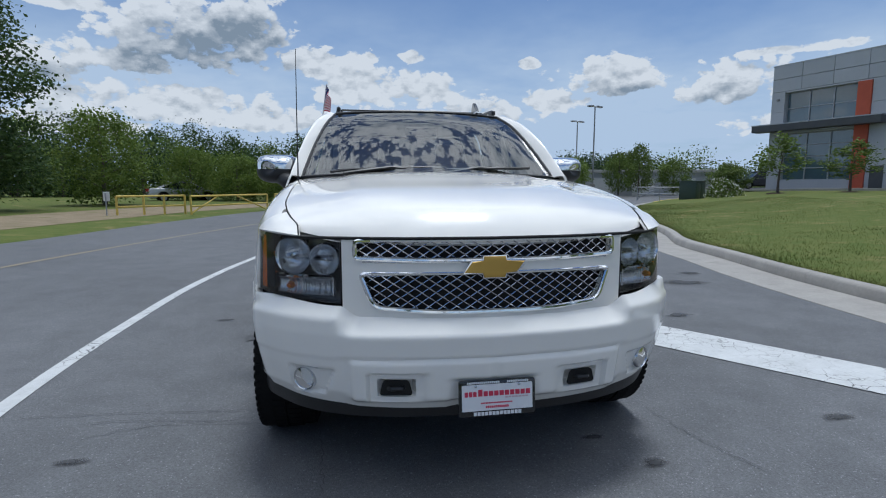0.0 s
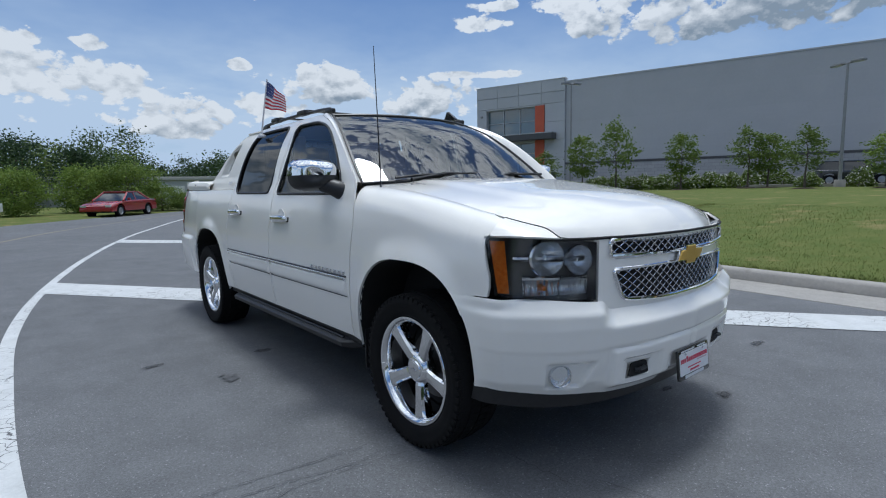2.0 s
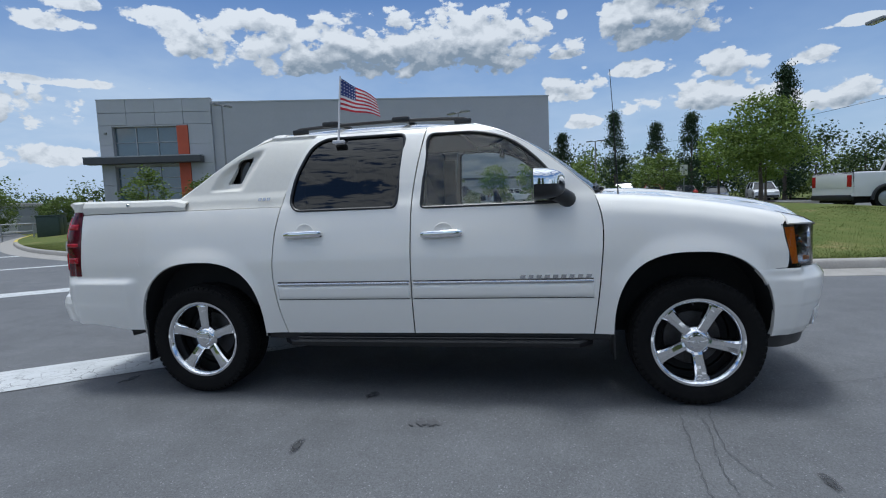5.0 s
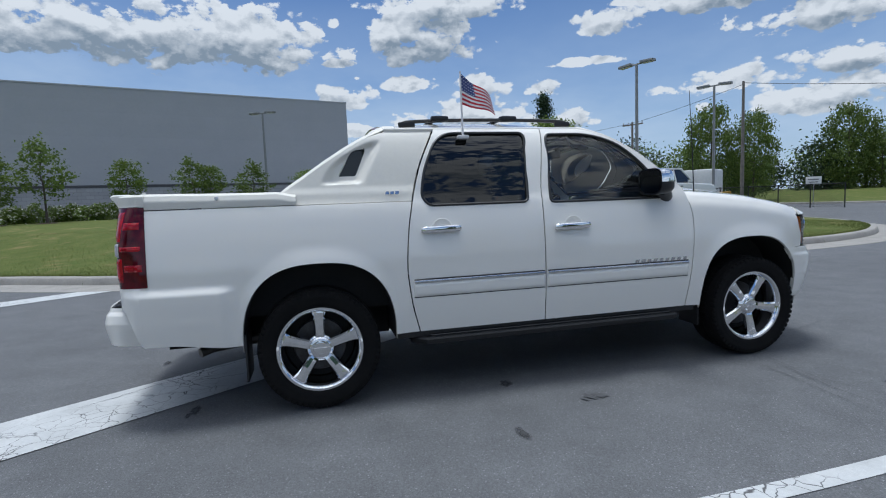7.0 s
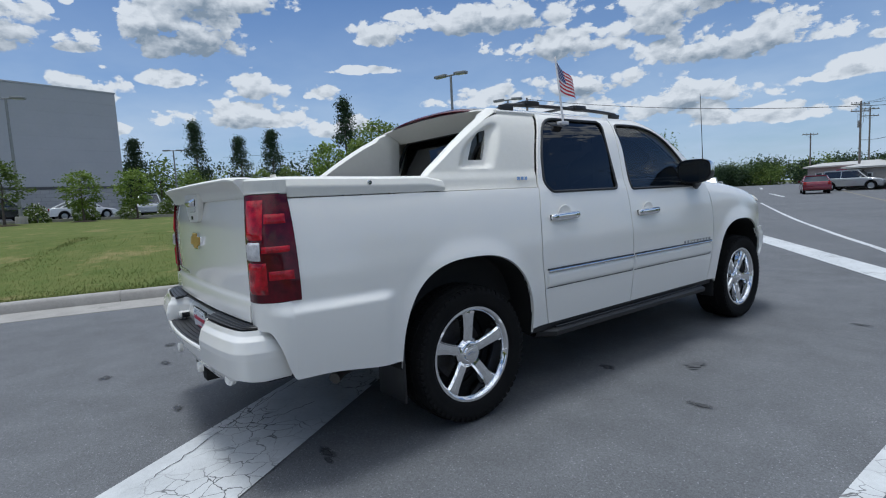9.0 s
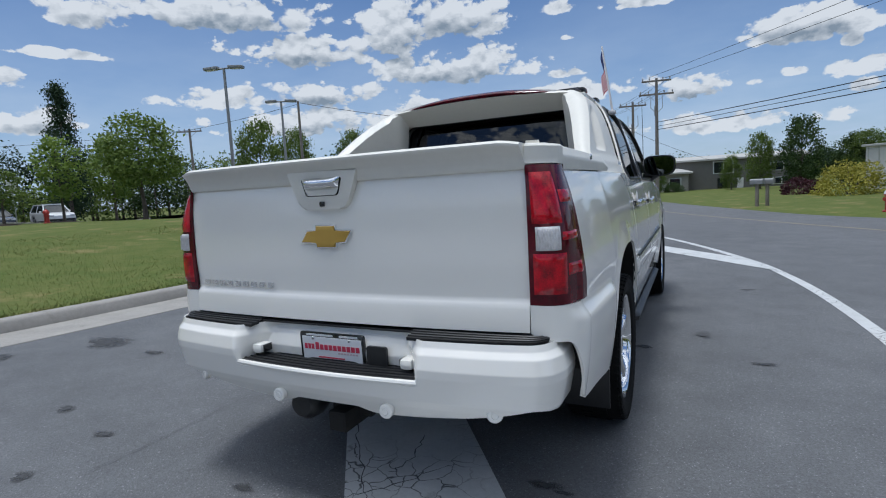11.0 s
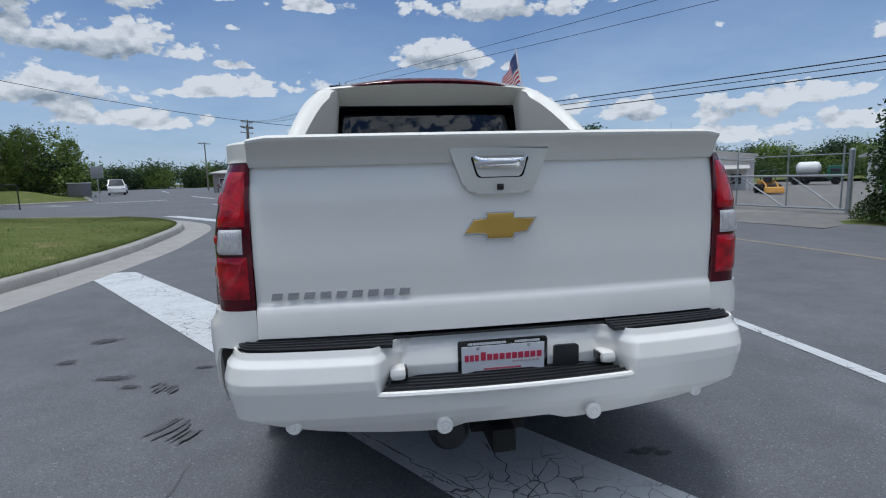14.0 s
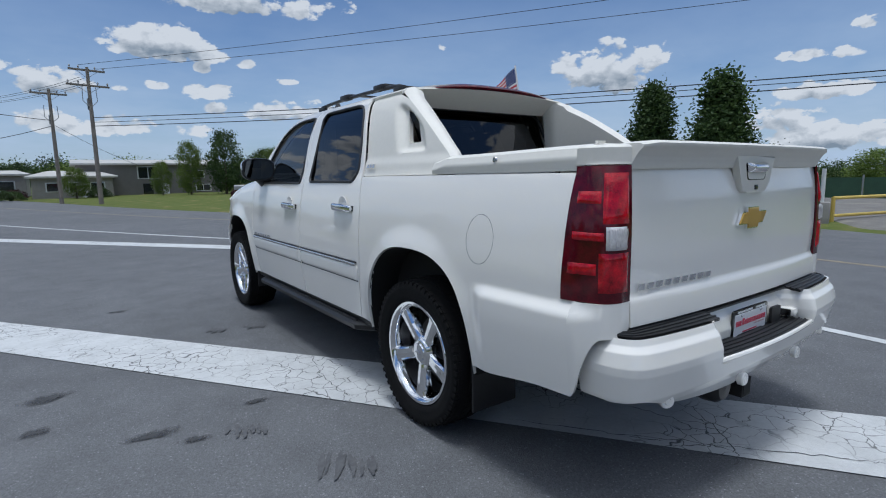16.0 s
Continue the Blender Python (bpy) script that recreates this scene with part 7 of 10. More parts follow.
def quads(name, centres, size, mat, parent=None, label="", flat=0.0, seed=0):
    """Many small pointed leaves round the given centres, as one mesh."""
    g = np.random.default_rng(seed + len(centres))
    n = len(centres)
    a = g.normal(size=(n, 3))
    a[:, 2] *= 0.7
    a /= np.linalg.norm(a, axis=1)[:, None]
    b = np.cross(a, g.normal(size=(n, 3)))
    b /= np.linalg.norm(b, axis=1)[:, None]
    s = size * g.uniform(0.6, 1.35, size=(n, 1))
    c = np.asarray(centres)
    lift = np.cross(a, b) * s * 0.12
    v = np.stack([c - a * s * 0.5, c + b * s * 0.3 + lift, c + a * s * 0.5, c - b * s * 0.3 + lift], 1).reshape(-1, 3)
    me = bpy.data.meshes.new(name)
    idx = np.arange(4 * n).reshape(-1, 4)
    me.from_pydata(v.tolist(), [], idx.tolist())
    me.materials.append(mat)
    ob = new(name, me)
    if parent is not None:
        ob.parent = parent
    if label:
        ob["label"] = label
    return ob


def crown_points(g, h0, h1, width, clumps, per, spread):
    """Leaf places in clumps; width(t) is the crown's radius at relative height t."""
    out = []
    t = g.beta(1.15, 1.25, size=clumps)
    ang = g.uniform(0, 2 * np.pi, clumps)
    rad = g.uniform(0.25, 1.0, clumps) ** 0.55
    for k in range(clumps):
        w = width(t[k]) * rad[k] * g.uniform(0.85, 1.2)
        c = np.array([math.cos(ang[k]) * w, math.sin(ang[k]) * w, h0 + (h1 - h0) * t[k]])
        out.append(c + g.normal(size=(per, 3)) * np.array([spread, spread, spread * 0.75]))
    return np.concatenate(out)


ROUND = lambda r: (lambda t: r * math.sqrt(max(0.02, 1 - (2 * t - 0.9) ** 2 / 1.25)))
CONE = lambda r: (lambda t: r * (1.02 - t) ** 0.85 * min(1, 0.35 + 4 * t))
UPRIGHT = lambda r: (lambda t: r * (0.35 + 0.95 * math.sin(math.pi * min(1, t * 0.9 + 0.08))) * (1.05 - 0.55 * t))
EGG = lambda r: (lambda t: r * math.sin(math.pi * (0.10 + 0.86 * t ** 0.85)) ** 0.7)


def tree(name, label, h, r, base, shape, leaf, mat, clumps, per, spread, trunk=0.06, limbs=9, seed=1, group="", category="tree"):
    """A tapered trunk with limbs and a crown of clumped leaves, standing at the origin."""
    g = np.random.default_rng(seed)
    ob = thing(name, label, category, group)
    bm = bmesh.new()
    lean = [(g.normal() * 0.012 * h * k / 6, g.normal() * 0.012 * h * k / 6, h * 0.9 * k / 6) for k in range(7)]
    lean[0] = (0, 0, -0.15)
    add_tube(bm, lean, [trunk * (1.25 - 1.12 * k / 6) if k else trunk * 1.5 for k in range(7)], 8)
    width = shape(r)
    for k in range(limbs):
        t = 0.06 + 0.8 * (k + g.uniform(0, 0.6)) / limbs
        z0 = base + (h - base) * t * 0.8
        i = min(5, int(z0 / (h * 0.9) * 6))
        p0 = Vector(lean[i]).lerp(Vector(lean[i + 1]), max(0.0, min(1.0, z0 / (h * 0.9) * 6 - i)))
        a = 2.4 * k + g.uniform(-0.4, 0.4)
        w = width(min(1, t + 0.12)) * g.uniform(0.7, 0.95)
        rise = (h - base) * g.uniform(0.08, 0.2)
        p1 = p0 + Vector((math.cos(a) * w * 0.5, math.sin(a) * w * 0.5, rise * 0.45))
        p2 = p0 + Vector((math.cos(a) * w, math.sin(a) * w, rise))
        add_tube(bm, [p0, p1, p2], [trunk * 0.4 * (1.1 - t), trunk * 0.26 * (1.1 - t), trunk * 0.08], 5)
    part("trunk", bm, BARK, ob, "brown trunk and limbs")
    pts = crown_points(g, base, h, width, clumps, per, spread)
    pts = pts[pts[:, 2] > 0.02]
    quads("crown", pts, leaf, mat, ob, "leafy crown with gaps", seed=seed)
    return ob


def plant_all(proto, spots):
    """Copies of a plant at (x, y, z, height factor, width factor), the prototype taking the first."""
    for k, (x, y, z, tall, wide) in list(enumerate(spots))[1:]:
        copy_thing(proto, at(x, y, z, 57 * k + 13, wide, tall))
    x, y, z, tall, wide = spots[0]
    proto.matrix_world = at(x, y, z, 10, wide, tall)


def shrub(name, label, r, h, mat, leaf, n, seed, group="", bloom=0):
    """A low bush: short stems and a dense uneven mound of leaves."""
    g = np.random.default_rng(seed)
    ob = thing(name, label, "bush", group)
    bm = bmesh.new()
    for k in range(6):
        a = k * 1.05
        add_tube(bm, [(0.05 * math.cos(a), 0.05 * math.sin(a), -0.05), (0.25 * r * math.cos(a), 0.25 * r * math.sin(a), h * 0.35), (0.55 * r * math.cos(a), 0.55 * r * math.sin(a), h * 0.75)], [0.02, 0.014, 0.006], 5)
    part("stem", bm, BARK, ob)
    u = g.normal(size=(n, 3))
    u /= np.linalg.norm(u, axis=1)[:, None]
    u[:, 2] = np.abs(u[:, 2]) * 1.0 - 0.12 * g.random(n)
    lump = 1 + 0.16 * np.sin(3.1 * np.arctan2(u[:, 1], u[:, 0]) + seed) * (1 - np.abs(u[:, 2])) + 0.10 * np.sin(7 * u[:, 2] + 5 * u[:, 0] + seed)
    rad = (g.uniform(0.35, 1.0, n) ** 0.35) * lump
    p = u * rad[:, None] * np.array([r, r, h * 0.93])
    p[:, 2] = np.maximum(p[:, 2] + 0.04, 0.02)
    quads("foliage", p, leaf, mat, ob, "dense leaves", seed=seed)
    if bloom:
        k = g.choice(np.where(rad > 0.85)[0], bloom)
        quads("blossom", p[k] * 1.04, leaf * 0.9, BLOSSOM, ob, "white blossom", seed=seed + 5)
    return ob


def woods(name, label, centre, az0, az1, dist, h0, h1, mats, seed, gap=3.0, leaf=0.5, per=700, rows=2, base=0.0):
    """A belt of many trees along an arc, too many to count."""
    g = np.random.default_rng(seed)
    holder = thing(name, label, "woods", kind="stuff")
    pts = {k: [] for k in range(len(mats))}
    bm = bmesh.new()
    az = az0
    while az < az1:
        for row in range(rows):
            d = dist + row * gap * 1.6 + g.uniform(-1, 1) * gap * 0.4
            a = radians(az + g.uniform(-0.4, 0.4) * math.degrees(gap / dist))
            x, y = centre[0] + d * math.sin(a), centre[1] + d * math.cos(a)
            h = g.uniform(h0, h1) * (1.0 if row else g.uniform(0.7, 1.0))
            r = gap * g.uniform(0.6, 0.95)
            shape = (ROUND if g.random() < 0.6 else EGG)(r)
            p = crown_points(g, h * 0.08, h, shape, 26, per // 26, r * 0.30)
            p[:, 2] = np.maximum(p[:, 2], 0.1)
            pts[int(g.integers(len(mats)))].append(p + np.array([x, y, base]))
            add_tube(bm, [(x, y, base - 0.2), (x, y, base + h * 0.7)], [0.16, 0.06], 5)
        az += math.degrees(gap / dist)
    part("trunks", bm, BARK, holder)["kind"] = "stuff"
    for k, m in enumerate(mats):
        if pts[k]:
            quads("canopy", np.concatenate(pts[k]), leaf, m, holder, "mixed green canopy", seed=seed)["kind"] = "stuff"


# ---- warehouse ----
PANEL = material("grey_wall_panel", (0.44, 0.447, 0.465), 0.75, 0, (0.41, 0.417, 0.435), 0.5, bump=0.05, bump_scale=30, spread=0.025)
PALEPANEL = material("pale_grey_panel", (0.45, 0.46, 0.48), 0.6, 0, (0.42, 0.43, 0.45), 0.6, spread=0.03)
SEAM = material("dark_seam", (0.10, 0.10, 0.105), 0.8, 0, (0.08, 0.08, 0.085), 3)
CANOPY = material("canopy_grey", (0.085, 0.087, 0.09), 0.5, 0.2, (0.07, 0.072, 0.075), 2)
ORANGE = material("orange_red_cladding", (0.52, 0.10, 0.045), 0.6, 0, (0.46, 0.085, 0.04), 1.5)
FACADEGLASS = material("facade_glass", (0.09, 0.14, 0.16), 0.04, 0.0, (0.07, 0.115, 0.135), 0.5, spec=1.0, coat=1.0)
ROOFGREY = material("roof_membrane", (0.35, 0.35, 0.34), 0.9, 0, (0.3, 0.3, 0.29), 0.5)
WH_Z, WH_H = 1.05, 11.05
WH = Matrix(((0.288, 0.958, 0, 38.9), (-0.958, 0.288, 0, 41.2), (0, 0, 1, WH_Z), (0, 0, 0, 1)))
BLOCK = bpy.data.materials.new("split_face_block")


def block_material():
    BLOCK.use_nodes = True
    nt = BLOCK.node_tree
    b = nt.nodes["Principled BSDF"]
    tc, mp, br, bp = nt.nodes.new("ShaderNodeTexCoord"), nt.nodes.new("ShaderNodeMapping"), nt.nodes.new("ShaderNodeTexBrick"), nt.nodes.new("ShaderNodeBump")
    mp.inputs["Rotation"].default_value = (radians(-90), 0, 0)
    nt.links.new(tc.outputs["Object"], mp.inputs[0]), nt.links.new(mp.outputs[0], br.inputs["Vector"])
    br.inputs["Color1"].default_value, br.inputs["Color2"].default_value, br.inputs["Mortar"].default_value = (0.42, 0.42, 0.42, 1), (0.36, 0.36, 0.365, 1), (0.27, 0.27, 0.27, 1)
    br.inputs["Scale"].default_value, br.inputs["Brick Width"].default_value, br.inputs["Row Height"].default_value, br.inputs["Mortar Size"].default_value = 1.0, 0.6, 0.3, 0.012
    nt.links.new(br.outputs["Color"], b.inputs["Base Color"]), nt.links.new(br.outputs["Fac"], bp.inputs["Height"]), nt.links.new(bp.outputs[0], b.inputs["Normal"])
    bp.inputs["Strength"].default_value, bp.invert = 0.4, True
    b.inputs["Roughness"].default_value = 0.9


block_material()
warehouse = thing("warehouse", "long grey panelled warehouse with a glazed office corner", "building", at=WH)
U_OFF, U_END, DEEP = 10.2, 43.5, 42.0
part("core_wall", box((U_OFF, 0.06, -0.6), (U_END, DEEP, WH_H - 0.35)), PANEL, warehouse, "grey wall", smooth=False)
part("office_wall", (lambda b: (add_box(b, (0.02, 0.42, -0.6), (U_OFF - 0.02, DEEP, WH_H - 0.2)), b)[1])(bmesh.new()), PALEPANEL, warehouse, "pale grey office wall", smooth=False)
part("roof", box((0.3, 0.5, WH_H - 0.34), (U_END - 0.2, DEEP - 0.2, WH_H - 0.2)), ROOFGREY, warehouse, smooth=False)
part("block_base", box((U_OFF + 0.02, -0.05, -0.5), (U_END, 0.055, 2.45)), BLOCK, warehouse, "pale split-face block base", smooth=False)
part("base_strip", box((U_OFF + 0.02, -0.10, 2.46), (U_END, 0.055, 2.66), 0.02), SEAM, warehouse, "dark strip above the block base")
rows = 8
for r in range(rows):
    z0, z1 = 2.68 + (WH_H - 0.35 - 2.68) * r / rows, 2.68 + (WH_H - 0.35 - 2.68) * (r + 1) / rows
    for u0, u1 in ((U_OFF + 0.02, U_END),):
        part("panel", box((u0, -0.02, z0), (u1 - 0.003, 0.058, z1 - 0.003), 0.001), PANEL, warehouse, smooth=False)
part("parapet", box((U_OFF, -0.06, WH_H - 0.35), (U_END + 0.05, 0.3, WH_H - 0.22), 0.01), PALEPANEL, warehouse, smooth=False)
part("parapet", box((-0.04, -0.32, WH_H), (U_OFF + 0.03, 0.45, WH_H + 0.10), 0.01), PALEPANEL, warehouse, smooth=False)
# office front: panels round the glazing
WIN_U = (1.2, 7.0)
for u0, u1, z0, z1 in [(0, 1.18, z, z + 1.84) for z in lin(-0.5, 6.88, 5)] + [(8.02, U_OFF, z, z + 1.84) for z in lin(-0.5, 6.88, 5)] + [(u, u + 2.53, 8.74, 9.86) for u in lin(0, 7.65, 4)] + [(u, u + 2.53, 9.88, WH_H) for u in lin(0, 7.65, 4)] + [(1.2, 8.0, 8.58, 8.72), (1.2, 7.0, 4.86, 5.06), (1.2, 7.0, -0.5, 0.66)]:
    part("panel", box((u0 + 0.006, -0.30, z0 + 0.006), (u1 - 0.006, 0.41, z1 - 0.006), 0.01), PALEPANEL, warehouse, smooth=False)
part("side_cladding", box((-0.004, -0.28, -0.5), (0.016, 0.42, WH_H)), PALEPANEL, warehouse, smooth=False)
part("column", box((7.0, -0.42, -0.5), (8.0, 0.41, 8.6), 0.02), ORANGE, warehouse, "orange-red clad column", smooth=False)
canopy = part("canopy", box((-1.0, -1.5, 5.08), (9.3, -0.32, 5.74), 0.03), CANOPY, warehouse, "dark grey canopy", smooth=False)
part("canopy_trim", box((-1.02, -1.52, 5.66), (9.32, -0.32, 5.76), 0.01), STEEL, canopy, smooth=False)


def glazing(z0, z1, rows, name):
    win = part(name, box((WIN_U[0], 0.30, z0), (WIN_U[1], 0.40, z1)), SEAM, warehouse, "glazed curtain wall", smooth=False)
    for c in range(4):
        u = WIN_U[0] + (WIN_U[1] - WIN_U[0]) * c / 3
        part("mullion", box((u - 0.045, 0.10, z0), (u + 0.045, 0.29, z1), 0.01), STEEL, win, smooth=False)
    for r in range(rows + 1):
        z = z0 + (z1 - z0) * r / rows
        part("transom", box((WIN_U[0], 0.13, z - 0.04), (WIN_U[1], 0.285, z + 0.04), 0.01), STEEL, win, smooth=False)
    for c in range(3):
        for r in range(rows):
            u, w = WIN_U[0] + (WIN_U[1] - WIN_U[0]) * c / 3, (WIN_U[1] - WIN_U[0]) / 3
            z, h = z0 + (z1 - z0) * r / rows, (z1 - z0) / rows
            part("pane", box((u + 0.05, 0.20, z + 0.045), (u + w - 0.05, 0.24, z + h - 0.045)), PALEPANEL if (rows == 2 and r == 1 and c < 0) else FACADEGLASS, win, smooth=False)


glazing(5.76, 8.56, 2, "upper_window")
glazing(0.68, 4.84, 4, "lower_window")
part("entrance_door", box((8.35, -0.34, -0.5), (9.3, -0.31, 1.75), 0.01), CANOPY, warehouse, "dark service door", smooth=False)
part("wall_lamp", box((0.5, -0.45, 7.9), (0.75, -0.31, 8.1), 0.03), LAMPGREY, warehouse)

# ---- car park and its kerb ----
CARPARK = material("car_park_asphalt", (0.10, 0.10, 0.105), 0.88, 0, (0.08, 0.08, 0.083), 0.8, bump=0.3, bump_scale=90)


def park_sheet():
    bm = bmesh.new()
    add_grid(bm, lambda u, v: (36.5 + 22 * u + (4.5 - 9.0 * v) * (1 - u) * 0, 48 - 68 * v, lawn_height(36.5 + 22 * u, 48 - 68 * v) + 0.05), lin(0, 1, 14), lin(0, 1, 40))
    bmesh.ops.recalc_face_normals(bm, faces=bm.faces[:])
    bm.normal_update()
    if sum(f.normal.z for f in bm.faces) < 0:
        bmesh.ops.reverse_faces(bm, faces=bm.faces[:])
    return bm


tagged(part("car_park", park_sheet(), CARPARK), "grey asphalt car park beside the warehouse", "car park", kind="structure")
park_line = [Vector((36.45, y, 0)) for y in lin(48, -20, 35)]
bm = bmesh.new()
for a, b in zip(park_line, park_line[1:]):
    za, zb = lawn_height(a.x, a.y), lawn_height(b.x, b.y)
    vs = [bm.verts.new((a.x + dx, p.y, z + dz)) for p, z in ((a, za), (b, zb)) for dx, dz in ((-0.16, 0.0), (-0.16, 0.17), (0.0, 0.18), (0.04, 0.04))]
    for k in range(3):
        bm.faces.new([vs[k], vs[k + 1], vs[k + 5], vs[k + 4]])
bmesh.ops.recalc_face_normals(bm, faces=bm.faces[:])
tagged(part("car_park_kerb", bm, CONCRETE), "pale concrete kerb round the car park", "kerb", kind="structure")


# ---- lamps, poles and cables ----
def street_lamp(h):
    ob = thing("street_lamp", "tall grey street lamp with two flat heads", "street lamp", "street lamps")
    part("footing", lathe([(0.0, -0.2), (0.28, -0.2), (0.28, 0.38), (0.25, 0.42), (0.0, 0.42)], 20), CONCRETE, ob, "round concrete footing")
    part("pole", tube([(0, 0, 0.4), (0, 0, h * 0.5), (0, 0, h - 0.1)], [0.095, 0.08, 0.065], 10), LAMPGREY, ob)
    part("crossbar", tube([(-0.35, 0, h - 0.12), (0.35, 0, h - 0.12)], 0.04, 8), LAMPGREY, ob)
    for s in (-1, 1):
        head = part("lamp_head", box((-0.36, -0.17, -0.06), (0.36, 0.17, 0.07), 0.04, Matrix.Translation((s * 0.62, 0, h - 0.10)) @ Matrix.Rotation(s * 0.05, 4, "Y")), LAMPGREY, ob, "flat grey lamp head")
        part("diffuser", box((-0.26, -0.12, -0.075), (0.26, 0.12, -0.06), 0.01, Matrix.Translation((s * 0.62, 0, h - 0.10)) @ Matrix.Rotation(s * 0.05, 4, "Y")), WHITEPAINT, head)
    return ob


LAMPS = [(19.0, -12.6, 7.8, 20), (22.7, -20.4, 7.7, 30), (33.9, 6.4, 7.9, 60), (25.1, 49.8, 9.6, 20), (26.6, 57.4, 8.95, 20), (56.3, -5.6, 7.5, 70), (37.4, 27.5, 10.6, -20)]
lamp0 = street_lamp(7.0)
for x, y, top, turn in LAMPS[1:]:
    z = lawn_height(x, y) if y > -17 else 0.02
    copy_thing(lamp0, at(x, y, z, turn, 1.0, (top - z) / 7.0))
x, y, top, turn = LAMPS[0]
z = lawn_height(x, y)
lamp0.matrix_world = at(x, y, z, turn, 1.0, (top - z) / 7.0)


def utility_pole(x, y, h, turn, arms, gear=False):
    ob = thing("utility_pole", "brown wooden utility pole with crossarms and insulators", "utility pole", "utility poles", at=at(x, y, 0, turn))
    part("pole", tube([(0, 0, -0.2), (0, 0, h * 0.5), (0, 0, h)], [0.125, 0.105, 0.08], 10), WOODPOLE, ob)
    for k, (z, half) in enumerate(arms):
        arm = part("crossarm", box((-half, -0.11, z - 0.05), (half, -0.02, z + 0.05), 0.008), WOODPOLE, ob)
        for q in (-0.92, -0.45, 0.45, 0.92):
            part("insulator", lathe([(0, 0.0), (0.02, 0.0), (0.02, 0.05), (0.05, 0.06), (0.035, 0.10), (0.05, 0.115), (0.02, 0.17), (0, 0.17)], 10, Matrix.Translation((q * half, -0.065, z + 0.05))), LAMPGREY, arm)
        for s in (-1, 1):
            part("brace", tube([(s * half * 0.55, -0.07, z - 0.05), (0, -0.09, z - 0.42)], 0.012, 5), STEEL, arm)
    if gear:
        for s in (-1, 1):
            part("cable_bracket", tube([(s * 0.05, 0, h * 0.72), (s * 0.34, 0, h * 0.76), (s * 0.32, 0, h * 0.86)], 0.02, 6), STEEL, ob)
        part("junction_box", box((-0.10, -0.26, h * 0.70), (0.10, -0.11, h * 0.78), 0.02), LAMPGREY, ob)
    return ob


utility_pole(0.8, -29.2, 7.4, 12, [(7.25, 0.85), (6.45, 1.0)], True)
utility_pole(2.6, -33.4, 6.7, 12, [(6.45, 0.9)], True)
utility_pole(24.9, -24.6, 8.4, 25, [])
utility_pole(33.7, -22.2, 7.1, 25, [(6.9, 0.9)])
utility_pole(18.2, -82.3, 10.2, 60, [(9.9, 1.4), (9.0, 1.4)])
utility_pole(24.4, -80.8, 7.5, 60, [(7.3, 1.2)])
utility_pole(-26.0, 8.5, 8.6, 62, [(8.3, 1.0)])
utility_pole(14.0, -62.0, 8.8, 62, [(8.5, 1.1), (7.8, 1.1)], True)


def cable(a, b, sag, r=0.012):
    a, b = Vector(a), Vector(b)
    pts = [a.lerp(b, t) - Vector((0, 0, sag * 4 * t * (1 - t))) for t in lin(0, 1, 22)]
    tagged(part("overhead_cable", tube(pts, r, 5), WIRE), "thin black overhead cable strung between poles", "cable", "overhead cables")


FAR_POLE = (-26.0, 8.5)
for zf, za, sag, r in ((4.25, 4.3, 0.35, 0.02), (4.4, 4.5, 0.3, 0.014), (4.6, 4.75, 0.35, 0.02)):
    cable((0.8, -29.2, za), (*FAR_POLE, zf + 0.1), sag, r)
for dz, off in ((7.35, -0.4), (7.95, 0.4)):
    cable((0.8 + off, -29.2 + 0.2, 7.3 if dz < 7.5 else 7.45), (FAR_POLE[0] + off, FAR_POLE[1], dz + 0.2), 0.3, 0.011)
for q in (-0.8, -0.4, 0.4, 0.8):
    cable((0.8 + q * 0.47, -29.2 + q * 0.88, 6.75), (2.6 + q * 0.47, -33.4 + q * 0.88, 6.62), 0.03, 0.01)
    cable((2.6 + q * 0.47, -33.4 + q * 0.88, 6.62), (14.0 + q * 0.5, -62 + q * 0.9, 8.67), 0.5, 0.01)
    cable((14.0 + q * 0.5, -62 + q * 0.9, 8.67), (18.2 + q * 0.6, -82.3 + q, 10.05), 0.3, 0.01)
cable((24.9, -24.6, 8.3), (2.6, -33.4, 4.9), 0.55, 0.018)
cable((24.9, -24.6, 8.2), (33.7, -22.2, 7.0), 0.1, 0.014)
cable((2.6, -33.4, 4.6), (14.0, -62, 4.9), 0.5, 0.02)
cable((2.6, -33.4, 4.7), (-2.6, -44.0, 2.6), 0.15, 0.012)
cable((33.7, -22.2, 7.0), (70, -14, 8.0), 0.4, 0.014)


# ---- low buildings across the road ----
SIDING_GREY = material("grey_siding", (0.19, 0.18, 0.165), 0.8, 0, (0.165, 0.155, 0.145), 2)
SIDING_PALE = material("pale_brick_wall", (0.36, 0.335, 0.31), 0.85, 0, (0.30, 0.275, 0.25), 4)
ROOF_PALE = material("pale_metal_roof", (0.46, 0.45, 0.42), 0.7, 0, (0.40, 0.39, 0.365), 1)
RIBBED = material("off_white_ribbed_steel", (0.52, 0.51, 0.47), 0.55, 0, (0.46, 0.45, 0.41), 1.2, dirt=(0.33, 0.29, 0.24), dirt_scale=0.6, dirt_at=0.64)
WORKSHOP = material("workshop_white", (0.70, 0.67, 0.65), 0.7, 0, (0.62, 0.59, 0.57), 0.9, dirt=(0.42, 0.38, 0.34), dirt_scale=0.7, dirt_at=0.66)
DARKGLASS = material("dark_window", (0.02, 0.025, 0.03), 0.05, 0, (0.016, 0.02, 0.024), 1, spec=0.9)


